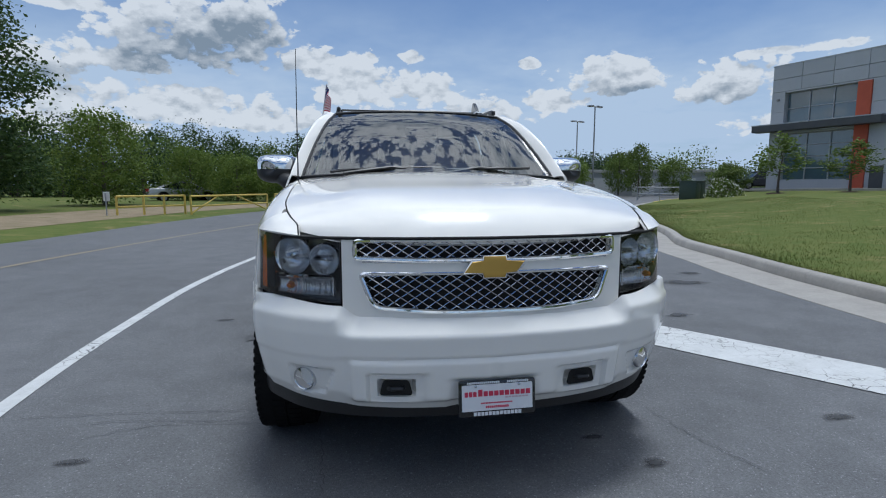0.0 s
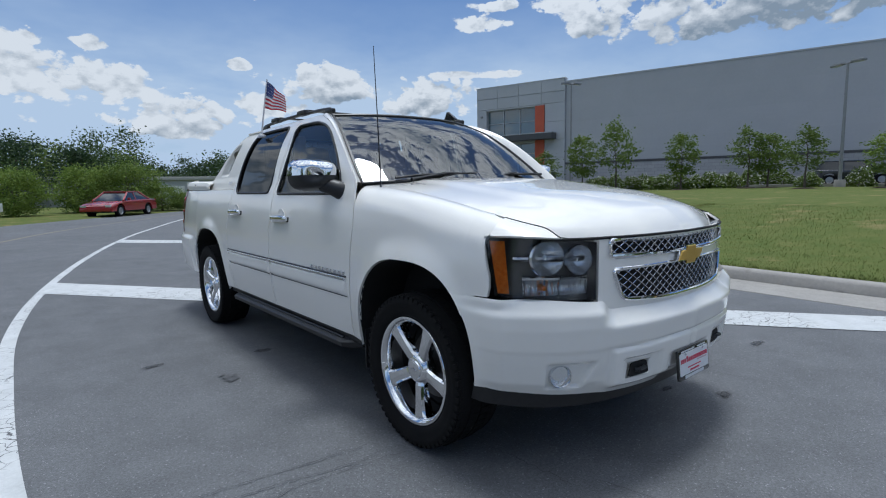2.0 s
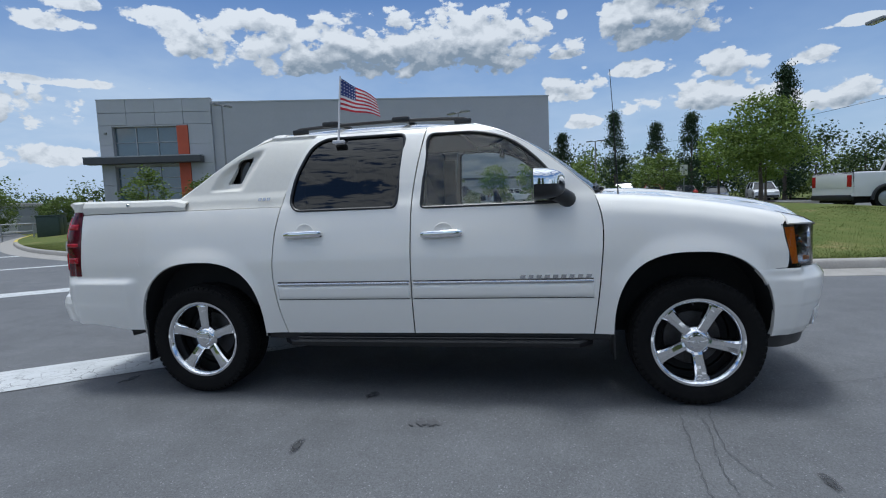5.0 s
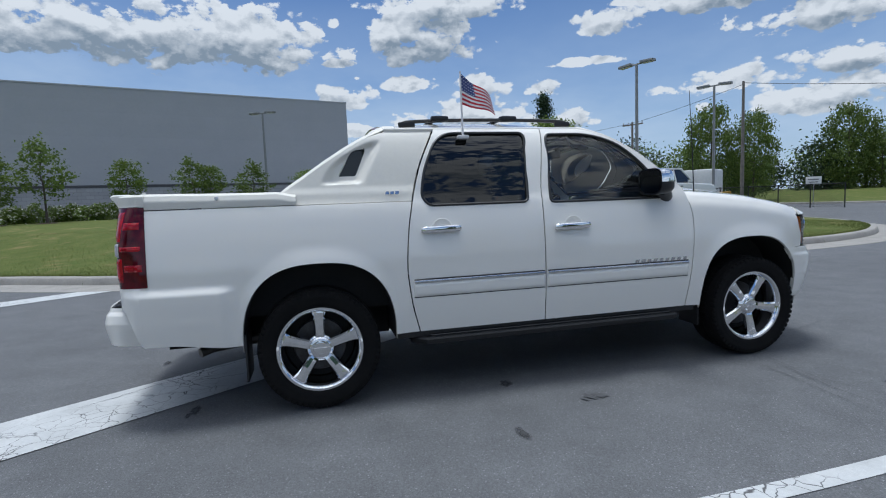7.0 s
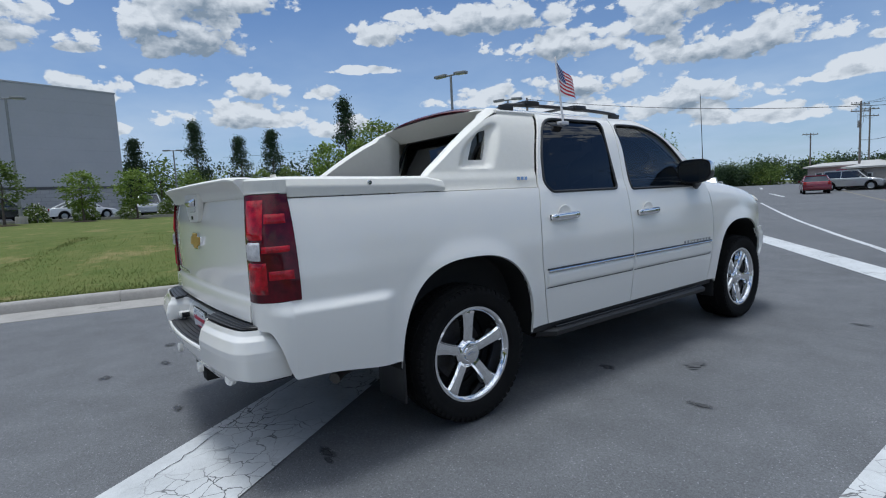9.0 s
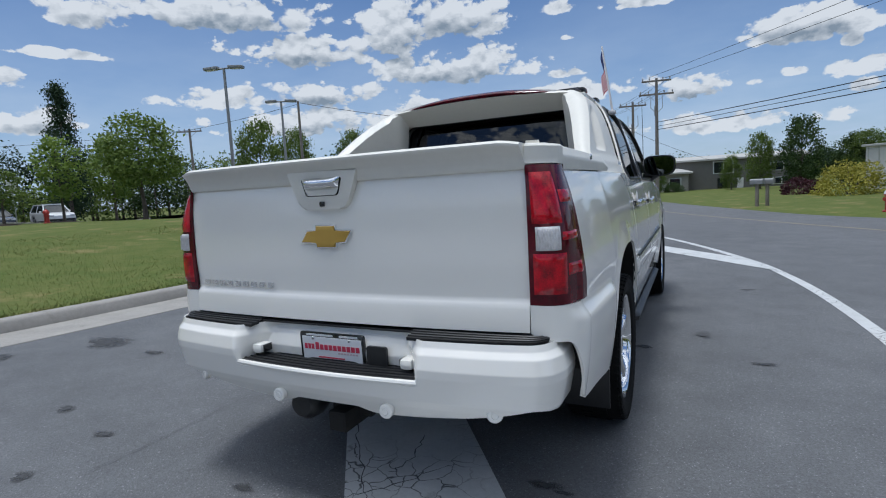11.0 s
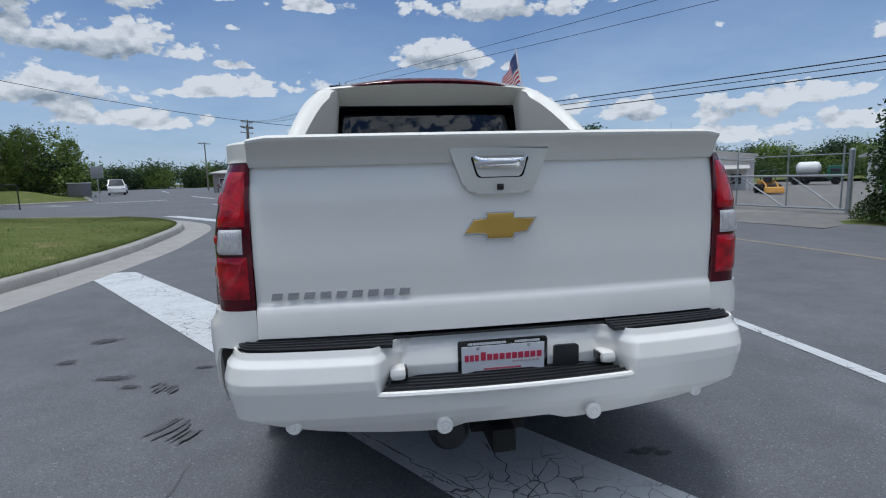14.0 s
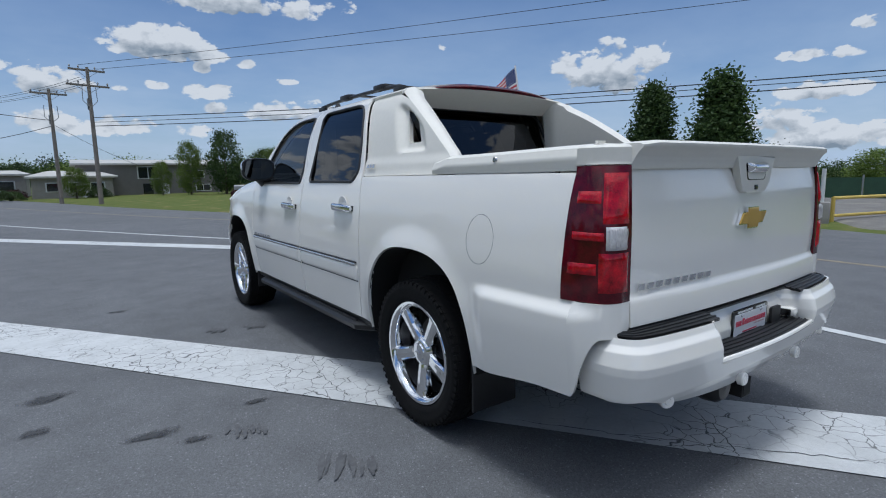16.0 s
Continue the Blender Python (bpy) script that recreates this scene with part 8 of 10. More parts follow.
def house(label, m, w, d, h, roof_h, wall, windows, over=0.35, hip=0.0, roof_mat=None, doors=()):
    """A walled box with a pitched roof; its front lies on y = 0 and faces -y. windows: (x, z, width, height)."""
    ob = thing("house", label, "building", "buildings across the road", at=m)
    walls = part("wall", box((0, 0.02, -0.3), (w, d, h)), wall, ob, smooth=False)
    bm = bmesh.new()
    o = over
    e = [bm.verts.new(p) for p in ((-o, -o, h), (w + o, -o, h), (w + o, d + o, h), (-o, d + o, h))]
    e2 = [bm.verts.new(p) for p in ((-o, -o, h + 0.14), (w + o, -o, h + 0.14), (w + o, d + o, h + 0.14), (-o, d + o, h + 0.14))]
    r = [bm.verts.new((-o + hip, d / 2, h + 0.14 + roof_h)), bm.verts.new((w + o - hip, d / 2, h + 0.14 + roof_h))]
    bm.faces.new(e[::-1])
    for k in range(4):
        bm.faces.new([e[k], e[(k + 1) % 4], e2[(k + 1) % 4], e2[k]])
    bm.faces.new([e2[0], e2[1], r[1], r[0]])
    bm.faces.new([e2[2], e2[3], r[0], r[1]])
    bm.faces.new([e2[1], e2[2], r[1]])
    bm.faces.new([e2[3], e2[0], r[0]])
    part("roof", bm, roof_mat or ROOF_PALE, ob, "pale low-pitched roof", smooth=False)
    for x, z, ww, hh in windows:
        win = part("window", box((x - 0.06, -0.03, z - 0.06), (x + ww + 0.06, 0.015, z + hh + 0.06), 0.008), WHITEPAINT, ob, "white-framed window", smooth=False)
        n = max(1, round(ww / 0.7))
        for k in range(n):
            part("pane", box((x + ww * k / n + 0.03, -0.045, z), (x + ww * (k + 1) / n - 0.03, -0.032, z + hh)), DARKGLASS, win, smooth=False)
    for x, ww, hh, mat in doors:
        dr = part("door", box((x, -0.04, 0.0), (x + ww, 0.015, hh), 0.008), mat, ob, "plain entrance door", smooth=False)
        part("door_handle", box((x + ww * 0.85, -0.08, hh * 0.48), (x + ww * 0.92, -0.04, hh * 0.5), 0.005), STEEL, dr)
    return ob


face_road = 180
house("dark grey two-storey building with a pale roof and white windows", at(1.5, -46.0, 0.0, face_road), 11.0, 7, 2.62, 0.42, SIDING_GREY, [(4.3, 1.5, 1.5, 0.95), (1.4, 0.3, 0.8, 0.8), (8.6, 1.5, 0.9, 0.6), (8.8, 0.35, 1.2, 0.5)], doors=[(4.6, 0.75, 1.05, DARKGLASS), (6.1, 0.5, 1.0, WHITEPAINT)])
house("low pale brick ranch building with a pale hip roof", at(4.4, -44.0, 0.0, face_road), 5.2, 5, 1.6, 0.45, SIDING_PALE, [(0.9, 0.6, 0.9, 0.6), (2.3, 0.6, 0.5, 0.6), (3.7, 0.6, 0.9, 0.6)], hip=1.4, doors=[(3.05, 0.4, 1.1, WHITEPAINT)])
house("low pale brick building with a wide flat roof", at(12.2, -51.5, 0.0, face_road), 7.2, 6, 1.9, 0.35, SIDING_PALE, [(0.8, 0.6, 1.0, 0.8), (2.8, 0.6, 0.6, 0.8), (5.4, 0.6, 1.0, 0.8)], hip=1.0, doors=[(4.2, 0.5, 1.3, DARKGLASS)])
house("low tan building with a pale roof by the far road", at(18.6, -62, 0.0, face_road), 6.0, 6, 2.3, 0.4, SIDING_PALE, [(0.8, 0.8, 1.2, 0.9), (3.4, 0.8, 1.2, 0.9)], hip=0.8)
house("low white building with a grey roof behind the gate", at(-28.0, -16.5, 0.1, 160), 6.0, 5, 1.6, 0.4, WHITEPAINT, [(1, 0.8, 0.8, 0.7), (3.6, 0.8, 0.8, 0.7)])


def industrial():
    c1, c2 = Vector((-14.7, -21.2, 0)), Vector((-19.3, -17.8, 0))
    way = c2 - c1
    W, D, H1, H2 = way.length, 11.0, 2.62, 1.85
    ob = thing("industrial_building", "white painted low workshop with a lean-to, awning and satellite dish", "building", "buildings across the road", at=Matrix.Translation(c1) @ Matrix.Rotation(math.atan2(way.y, way.x), 4, "Z"))
    upright = lambda y: Matrix.Translation((0, y, 0)) @ Matrix.Rotation(math.pi / 2, 4, "X")
    part("wall", prism([(0, -0.3), (W, -0.3), (W, H2), (0, H1)], D, upright(D)), WORKSHOP, ob, "off-white painted wall", smooth=False)
    part("roof", prism([(-0.12, H1 + 0.02), (W + 0.14, H2 - 0.02), (W + 0.14, H2 + 0.09), (-0.12, H1 + 0.13)], D + 0.2, upright(D + 0.08)), ROOF_PALE, ob, smooth=False)
    lean = part("lean_to", prism([(0.5, -0.3), (W - 0.05, -0.3), (W - 0.05, 1.52), (0.5, 2.12)], 0.9, upright(-0.01)), WORKSHOP, ob, "white lean-to along the wall", smooth=False)
    part("lean_to_roof", prism([(0.42, 2.13), (W + 0.02, 1.53), (W + 0.02, 1.60), (0.42, 2.20)], 1.0, upright(-0.005)), ROOF_PALE, lean, smooth=False)
    wing = part("wing", box((-8.5, 2.5, -0.3), (-0.01, D - 1, 2.32)), WORKSHOP, ob, "ribbed white rear wing", smooth=False)
    for k in range(18):
        part("cladding_rib", box((-8.4 + 0.46 * k, 2.47, 0.0), (-8.36 + 0.46 * k, 2.499, 2.3)), RIBBED, wing, smooth=False)
    part("wing_roof", box((-8.65, 2.35, 2.33), (-0.02, D - 0.9, 2.45), 0.02), ROOF_PALE, wing, smooth=False)
    dr = part("door", box((3.55, -0.96, 0.0), (4.15, -0.915, 1.22), 0.01), WHITEPAINT, ob, "white service door", smooth=False)
    part("door_handle", box((4.04, -1.0, 0.58), (4.10, -0.961, 0.62), 0.006), STEEL, dr)
    win = part("window", box((4.62, -0.95, 0.42), (5.18, -0.915, 1.02), 0.01), WHITEPAINT, ob, "white-framed window", smooth=False)
    for k in range(2):
        part("pane", box((4.66 + 0.25 * k, -0.965, 0.46), (4.88 + 0.25 * k, -0.951, 0.98)), DARKGLASS, win, smooth=False)
    awn = part("awning", prism([(0.0, 0.0), (1.0, -0.18), (1.0, -0.14), (0.0, 0.05)], 2.2, Matrix.Translation((5.45, -0.90, 1.38)) @ Matrix.Rotation(-math.pi / 2, 4, "Z") @ Matrix.Rotation(math.pi / 2, 4, "X")), ROOF_PALE, ob, "sloping pale awning", smooth=False)
    for x in (3.35, 5.35):
        part("awning_post", tube([(x, -1.82, -0.1), (x, -1.82, 1.22)], 0.03, 6), WHITEPAINT, awn)
    for x, z in ((1.1, 1.2), (2.2, 1.1)):
        w2 = part("window", box((x, -0.95, z - 0.5), (x + 0.55, -0.915, z), 0.008), WHITEPAINT, ob, "small window", smooth=False)
        part("pane", box((x + 0.04, -0.965, z - 0.46), (x + 0.51, -0.951, z - 0.04)), DARKGLASS, w2, smooth=False)
    part("vent", box((0.25, -0.16, 2.18), (0.5, 0.0, 2.42), 0.03), DARK, ob, "dark wall vent")
    m = Matrix.Translation((1.7, -0.35, 2.85)) @ Matrix.Rotation(0.9, 4, "Z") @ Matrix.Rotation(1.3, 4, "X")
    dish = part("satellite_dish", lathe([(0.0, 0.0), (0.12, 0.015), (0.225, 0.06), (0.233, 0.053), (0.12, 0.0), (0.0, -0.015)], 24, m), STEEL, ob, "grey satellite dish")
    part("dish_arm", tube([(1.7, -0.3, 1.9), (1.7, -0.32, 2.82)], 0.03, 6), STEEL, dish)
    part("aerial", tube([(1.78, -0.3, 2.1), (1.78, -0.3, 3.75)], 0.012, 5), STEEL, ob, "thin whip aerial")


industrial()
CREAM = material("cream_clapboard", (0.56, 0.53, 0.42), 0.6, 0, (0.50, 0.47, 0.37), 3)
shed = thing("shed", "small cream clapboard shed with a flat white roof", "shed", at=at(-8.75, -16.2, 0.08, 158))
part("wall", box((0, 0.04, -0.2), (2.7, 1.9, 0.92)), CREAM, shed, smooth=False)
for k in range(6):
    part("clapboard", box((0.02, 0.0, 0.02 + 0.15 * k), (2.68, 0.045, 0.155 + 0.15 * k), 0.004), CREAM, shed, smooth=False)
part("roof", box((-0.16, -0.18, 0.92), (2.86, 2.05, 1.12), 0.02), WHITEPAINT, shed, "flat white roof", smooth=False)
long_wall = thing("depot_building", "long low pale grey building far behind bushes", "building", at=Matrix.Translation((-2, 60, 0)) @ Matrix.Rotation(math.atan2(-10, 42), 4, "Z"))
part("wall", box((0, 0, -0.2), (43, 8, 2.6)), PALEPANEL, long_wall, smooth=False)
part("roof", box((-0.3, -0.3, 2.6), (43.3, 8.3, 2.95), 0.05), ROOF_PALE, long_wall, smooth=False)
for k in range(9):
    part("loading_door", box((2.5 + 4.5 * k, -0.06, 0), (5.0 + 4.5 * k, 0.0, 2.0), 0.02), WHITEPAINT, long_wall, smooth=False)

# ---- vehicles standing and passing ----
CARGLASS = material("car_glass", (0.015, 0.018, 0.022), 0.04, 0, (0.012, 0.015, 0.018), 2, spec=0.9)
LIGHTLENS = material("car_headlight", (0.75, 0.76, 0.78), 0.1, 0.5, (0.6, 0.6, 0.62), 8)
REDLAMP = material("car_tail_light", (0.38, 0.012, 0.012), 0.2, 0, (0.3, 0.01, 0.01), 8)
ALLOY = material("alloy_rim", (0.45, 0.46, 0.47), 0.3, 0.8, (0.35, 0.36, 0.37), 6)
BODY = {n: material("car_paint_" + n, c, 0.25, me_, tuple(v * 0.92 for v in c), 40, coat=1.0) for n, c, me_ in (("white", (0.72, 0.72, 0.71), 0), ("silver", (0.42, 0.43, 0.43), 0.5), ("black", (0.012, 0.012, 0.014), 0), ("charcoal", (0.045, 0.048, 0.055), 0.2), ("red", (0.30, 0.012, 0.016), 0.1), ("maroon", (0.16, 0.008, 0.02), 0.2), ("blue", (0.03, 0.05, 0.11), 0.2))}
# side outlines, nose first: (length from nose, height), and the cabin's glass outline
SHAPES = {
    "sedan": (4.7, 1.82, [(0.0, 0.35), (0.02, 0.62), (0.25, 0.74), (1.25, 0.90), (3.85, 0.98), (4.55, 0.96), (4.68, 0.80), (4.70, 0.38)], [(1.15, 0.90), (1.95, 1.38), (3.05, 1.42), (3.95, 0.97)]),
    "suv": (4.8, 1.92, [(0.0, 0.42), (0.02, 0.78), (0.2, 0.95), (1.25, 1.08), (4.7, 1.12), (4.80, 1.0), (4.80, 0.45)], [(1.15, 1.07), (1.85, 1.68), (4.25, 1.74), (4.72, 1.12)]),
    "hatch": (4.1, 1.75, [(0.0, 0.36), (0.02, 0.64), (0.2, 0.78), (1.0, 0.94), (4.0, 1.0), (4.10, 0.9), (4.10, 0.4)], [(0.92, 0.93), (1.7, 1.42), (3.35, 1.46), (4.0, 1.0)]),
    "van": (5.2, 1.98, [(0.0, 0.42), (0.02, 0.85), (0.15, 1.05), (0.85, 1.22), (5.15, 1.24), (5.2, 1.1), (5.2, 0.42)], [(0.75, 1.2), (1.45, 1.95), (5.0, 2.0), (5.16, 1.24)]),
    "pickup": (5.6, 2.0, [(0.0, 0.55), (0.0, 0.95), (0.10, 1.14), (0.35, 1.20), (1.50, 1.27), (3.1, 1.31), (3.12, 1.31), (5.55, 1.32), (5.60, 1.27), (5.6, 0.60)], [(1.40, 1.25), (2.0, 1.90), (2.95, 1.93), (3.12, 1.30)]),
}


def car(kind, colour, m, label, group="parked cars"):
    """A vehicle with nose at local y = 0 and tail at +length."""
    length, w, lower, cabin = SHAPES[kind]
    ob = thing({"pickup": "pickup_truck", "van": "van"}.get(kind, "car"), label, {"pickup": "pickup truck", "van": "van"}.get(kind, "car"), group, at=m)
    r = 0.33 if kind in ("sedan", "hatch") else 0.40 if kind == "pickup" else 0.38
    ax = (0.85, length - (0.95 if kind != "pickup" else 1.15))
    outline = list(lower)
    low = 0.50 if kind == "pickup" else 0.32
    back = [(length, low)]
    for a in reversed(ax):
        back += [(a + (r + 0.09) * math.cos(q), max(low - 0.02, r + (r + 0.09) * math.sin(q))) for q in lin(0, math.pi, 13)]
    outline += back + [(0.0, low)]
    part("underbody", box((-w / 2 + 0.22, 0.15, 0.26), (w / 2 - 0.22, length - 0.15, 0.70)), DARK, ob)
    paint = BODY[colour]
    rot = Matrix(((0, 0, 1, -w / 2), (1, 0, 0, 0), (0, 1, 0, 0), (0, 0, 0, 1)))
    hull = prism(outline, w, rot)
    bmesh.ops.bevel(hull, geom=[e for e in hull.edges if abs(abs(e.verts[0].co.x) - w / 2) < 1e-4 and abs(e.verts[0].co.x - e.verts[1].co.x) < 1e-4 and min(v.co.z for v in e.verts) > (0.6 if kind == "pickup" else 0.5) and e.calc_length() > 0.18], offset=0.07, segments=3, affect="EDGES", profile=0.55)
    body = part("body", hull, paint, ob)
    bm = bmesh.new()
    inset = (0.03, 0.24, 0.24, 0.06)
    rings = [[bm.verts.new((s * (w / 2 - i), y, z)) for (y, z), i in zip(cabin, inset)] for s in (-1, 1)]
    for k in range(4):
        bm.faces.new([rings[0][k], rings[0][(k + 1) % 4], rings[1][(k + 1) % 4], rings[1][k]])
    bm.faces.new(rings[0])
    bm.faces.new(rings[1][::-1])
    bmesh.ops.recalc_face_normals(bm, faces=bm.faces[:])
    part("window", bm, CARGLASS, ob, "dark car glass", smooth=False)
    top = [cabin[1], cabin[2]]
    lamp_z = 0.82 if kind == "pickup" else 0.72
    part("roof", box((-w / 2 + 0.22, top[0][0] - 0.06, min(top[0][1], top[1][1]) - 0.02), (w / 2 - 0.22, top[1][0] + 0.10, max(top[0][1], top[1][1]) + 0.035), 0.03), paint, ob)
    for s in (-1, 1):
        for (p, ip), (q, iq) in (((cabin[0], 0.03), (cabin[1], 0.24)), ((cabin[3], 0.06), (cabin[2], 0.24))):
            part("pillar", tube([(s * (w / 2 - ip), p[0], p[1]), (s * (w / 2 - iq), q[0], q[1])], 0.05, 6), paint, ob)
        if length > 3.2:
            mid = (cabin[1][0] + cabin[2][0]) / 2
            part("pillar", tube([(s * (w / 2 - 0.04), mid, cabin[0][1] + 0.02), (s * (w / 2 - 0.235), mid, top[0][1])], 0.035, 5), paint, ob)
        part("headlight", box((s * (w / 2 - 0.22) - 0.16, -0.02, lower[1][1] - 0.06), (s * (w / 2 - 0.22) + 0.16, 0.06, lower[1][1] + 0.06), 0.02), LIGHTLENS, ob)
        part("tail_light", box((s * (w / 2 - 0.14) - 0.10, length - 0.05, lamp_z), (s * (w / 2 - 0.14) + 0.10, length + 0.018, lamp_z + (0.40 if kind == "pickup" else 0.23)), 0.02), REDLAMP, ob)
        part("mirror", box((s * (w / 2 + 0.09) - 0.08, cabin[0][0] + 0.35, cabin[0][1] + 0.02), (s * (w / 2 + 0.09) + 0.08, cabin[0][0] + 0.45, cabin[0][1] + 0.16), 0.03), paint, ob)
        for a in ax:
            wm = Matrix.Translation((s * (w / 2 - 0.12), a, r)) @ Matrix.Rotation(s * math.pi / 2, 4, "Y")
            tyre = part("wheel", lathe([(r * 0.62, -0.10), (r * 0.97, -0.10), (r, -0.07), (r, 0.07), (r * 0.97, 0.10), (r * 0.64, 0.10)], 20, wm), RUBBER, ob, "black tyre")
            part("rim", lathe([(0.0, 0.07), (r * 0.2, 0.075), (r * 0.55, 0.06), (r * 0.64, 0.098), (r * 0.66, 0.09)], 16, wm), ALLOY, tyre, "alloy rim")
    part("bumper", box((-w / 2 + 0.05, -0.06, 0.34), (w / 2 - 0.05, 0.1, 0.52), 0.03), BLACK if kind in ("pickup", "suv") else paint, ob)
    part("bumper", box((-w / 2 + 0.05, length - 0.1, 0.36), (w / 2 - 0.05, length + 0.06, 0.55), 0.03), BLACK if kind in ("pickup", "suv") else paint, ob)
    if kind != "van":
        for s in (-1, 1):
            for y in ((cabin[1][0] + cabin[2][0]) / 2 - 0.35, cabin[2][0] - 0.1)[: 1 if kind == "pickup" else 2]:
                part("door_handle", box((s * (w / 2 + 0.005) - 0.012, y, cabin[0][1] - 0.14), (s * (w / 2 + 0.005) + 0.012, y + 0.16, cabin[0][1] - 0.10), 0.008), BLACK if kind == "pickup" else paint, ob)
    if kind == "pickup":
        part("bed_floor", box((-w / 2 + 0.10, 3.2, 1.321), (w / 2 - 0.10, length - 0.12, 1.330)), DARK, ob, "dark open bed")
        part("tailgate", box((-w / 2 + 0.22, length - 0.01, 0.78), (w / 2 - 0.22, length + 0.012, 1.27), 0.01), paint, ob)
        for s in (-1, 1):
            for a in ax:
                part("fender_flare", tube([(s * (w / 2 + 0.005), a + (r + 0.085) * math.cos(q), 0.36 + (r + 0.085) * math.sin(q)) for q in lin(0.0, math.pi, 13)], 0.055, 8), BLACK, ob, "black fender flare")
    return ob


def heading(dx, dy):
    """Turn that points a vehicle's nose along (dx, dy)."""
    return math.degrees(math.atan2(-dx, dy)) + 180


def park(kind, colour, x, y, nose_dir, label, group="parked cars", z=None):
    z = (lawn_height(x, y) + 0.05 if x > 30 else 0.0) if z is None else z
    return car(kind, colour, at(x, y, z, heading(*nose_dir)), label, group)


park("suv", "white", 46, -19, (-1, 0.2), "white sport utility vehicle parked in the car park")
park("sedan", "charcoal", 47.5, -15.5, (-1, 0.2), "dark grey sedan parked in a row")
park("sedan", "black", 48, -12.9, (-1, 0.2), "black sedan parked in a row")
park("hatch", "red", 50, -10.3, (-1, 0.2), "red hatchback parked in a row")
park("suv", "charcoal", 50.5, -7.6, (-1, 0.2), "dark grey sport utility vehicle parked in a row")
park("sedan", "white", 51, -5.0, (-1, 0.2), "white sedan parked in a row")
park("van", "silver", 51.5, -2.2, (-1, 0.2), "silver van parked in a row")
park("suv", "black", 46.2, 6.0, (0.29, -0.96), "black sport utility vehicle parked by the warehouse")
park("sedan", "white", 47.5, 0.9, (0.29, -0.96), "white car parked by the warehouse")
park("suv", "charcoal", 38.2, 44.6, (-0.9, 0.2), "dark sport utility vehicle parked at the office corner")
park("sedan", "red", 1.2, 32.6, (-0.62, -0.78), "red sedan driving along the road", "cars on the road", 0.0)
park("sedan", "silver", -10.4, 39.0, (0.9, 0.4), "silver car standing behind the yellow gates", "parked cars", 0.05)
park("suv", "silver", 9.2, -51.0, (-0.95, 0.1), "silver sport utility vehicle parked by a low building", "parked cars", 0.0)
park("sedan", "maroon", 13.2, -46.5, (0.35, -0.9), "red car driving away on the road", "cars on the road", 0.0)
park("van", "white", 31.6, -66.5, (-0.4, 0.92), "white van coming along the far road", "cars on the road", 0.0)
park("sedan", "silver", 36.4, -79.0, (-0.4, 0.92), "silver car on the far road", "cars on the road", 0.0)
park("sedan", "red", 15.0, -58.5, (0.9, 0.2), "red car parked by a low building", "parked cars", 0.0)
park("pickup", "red", 17.5, -60.5, (0.9, 0.2), "red pickup parked by a low building", "parked cars", 0.0)

store = thing("storage_container", "dark grey storage container on the grass bank", "container", at=at(26.2, -46.5, 0.42, 155, 0.85))
part("body", box((-0.95, -0.6, -0.1), (0.95, 0.6, 1.30), 0.03), PLATE_GREY, store)
for k in range(9):
    part("cladding_rib", box((-0.9 + 0.2 * k, -0.63, 0.0), (-0.84 + 0.2 * k, -0.601, 1.25)), PLATE_GREY, store, smooth=False)
part("roof", box((-1.0, -0.66, 1.30), (1.0, 0.66, 1.38), 0.02), WHITEPAINT, store)

# white pickup with a snow plough on the lawn's drive
PLOUGH = material("plough_yellow", (0.58, 0.33, 0.03), 0.45, 0, (0.48, 0.26, 0.03), 3, dirt=(0.22, 0.14, 0.05), dirt_scale=2, dirt_at=0.62)
pz = lawn_height(17.0, -12.6) + 0.06
plow_truck = park("pickup", "white", 17.4, -14.9, (0.16, -0.99), "white pickup with a yellow snow plough", z=pz)
bm = bmesh.new()
add_grid(bm, lambda u, v: (-1.15 + 2.3 * u, -0.75 - 0.16 * math.sin(math.pi * v), 0.12 + 0.68 * v), lin(0, 1, 14), lin(0, 1, 9))
blade = part("plough_blade", shell(bm, lambda p: (0, -1, 0), 0.03), PLOUGH, plow_truck, "curved yellow snow plough blade")
part("plough_frame", (lambda b: (add_tube(b, [(-0.35, 0.0, 0.5), (-0.3, -0.7, 0.4)], 0.04, 6), add_tube(b, [(0.35, 0.0, 0.5), (0.3, -0.7, 0.4)], 0.04, 6), add_tube(b, [(-0.4, -0.1, 0.5), (-0.4, -0.15, 1.15), (0.4, -0.15, 1.15), (0.4, -0.1, 0.5)], 0.03, 6), b)[3])(bmesh.new()), BLACK, plow_truck)
rv = thing("camper", "white camper trailer standing behind the trees", "camper", at=at(31.5, -24.5, 0.0, 30))
part("body", box((-3.2, -1.15, 0.55), (3.2, 1.15, 2.9), 0.16), WHITEPAINT, rv)
part("window", box((-1.4, -1.17, 1.5), (-0.4, -1.14, 2.1), 0.02), DARKGLASS, rv)
part("window", box((0.8, -1.17, 1.5), (1.7, -1.14, 2.1), 0.02), DARKGLASS, rv)
part("stripe", box((-3.1, -1.165, 1.1), (3.1, -1.145, 1.22), 0.005), CANOPY, rv)
for x in (-0.5, 0.5):
    for s in (-1, 1):
        part("wheel", lathe([(0, 0.1), (0.2, 0.1), (0.34, 0.08), (0.36, 0), (0.34, -0.08), (0, -0.1)], 18, Matrix.Translation((x * 1.0, s * 1.0, 0.36)) @ Matrix.Rotation(math.pi / 2, 4, "X")), RUBBER, rv)
part("skirt", box((-3.1, -1.05, 0.35), (3.1, 1.05, 0.6), 0.02), DARK, rv)


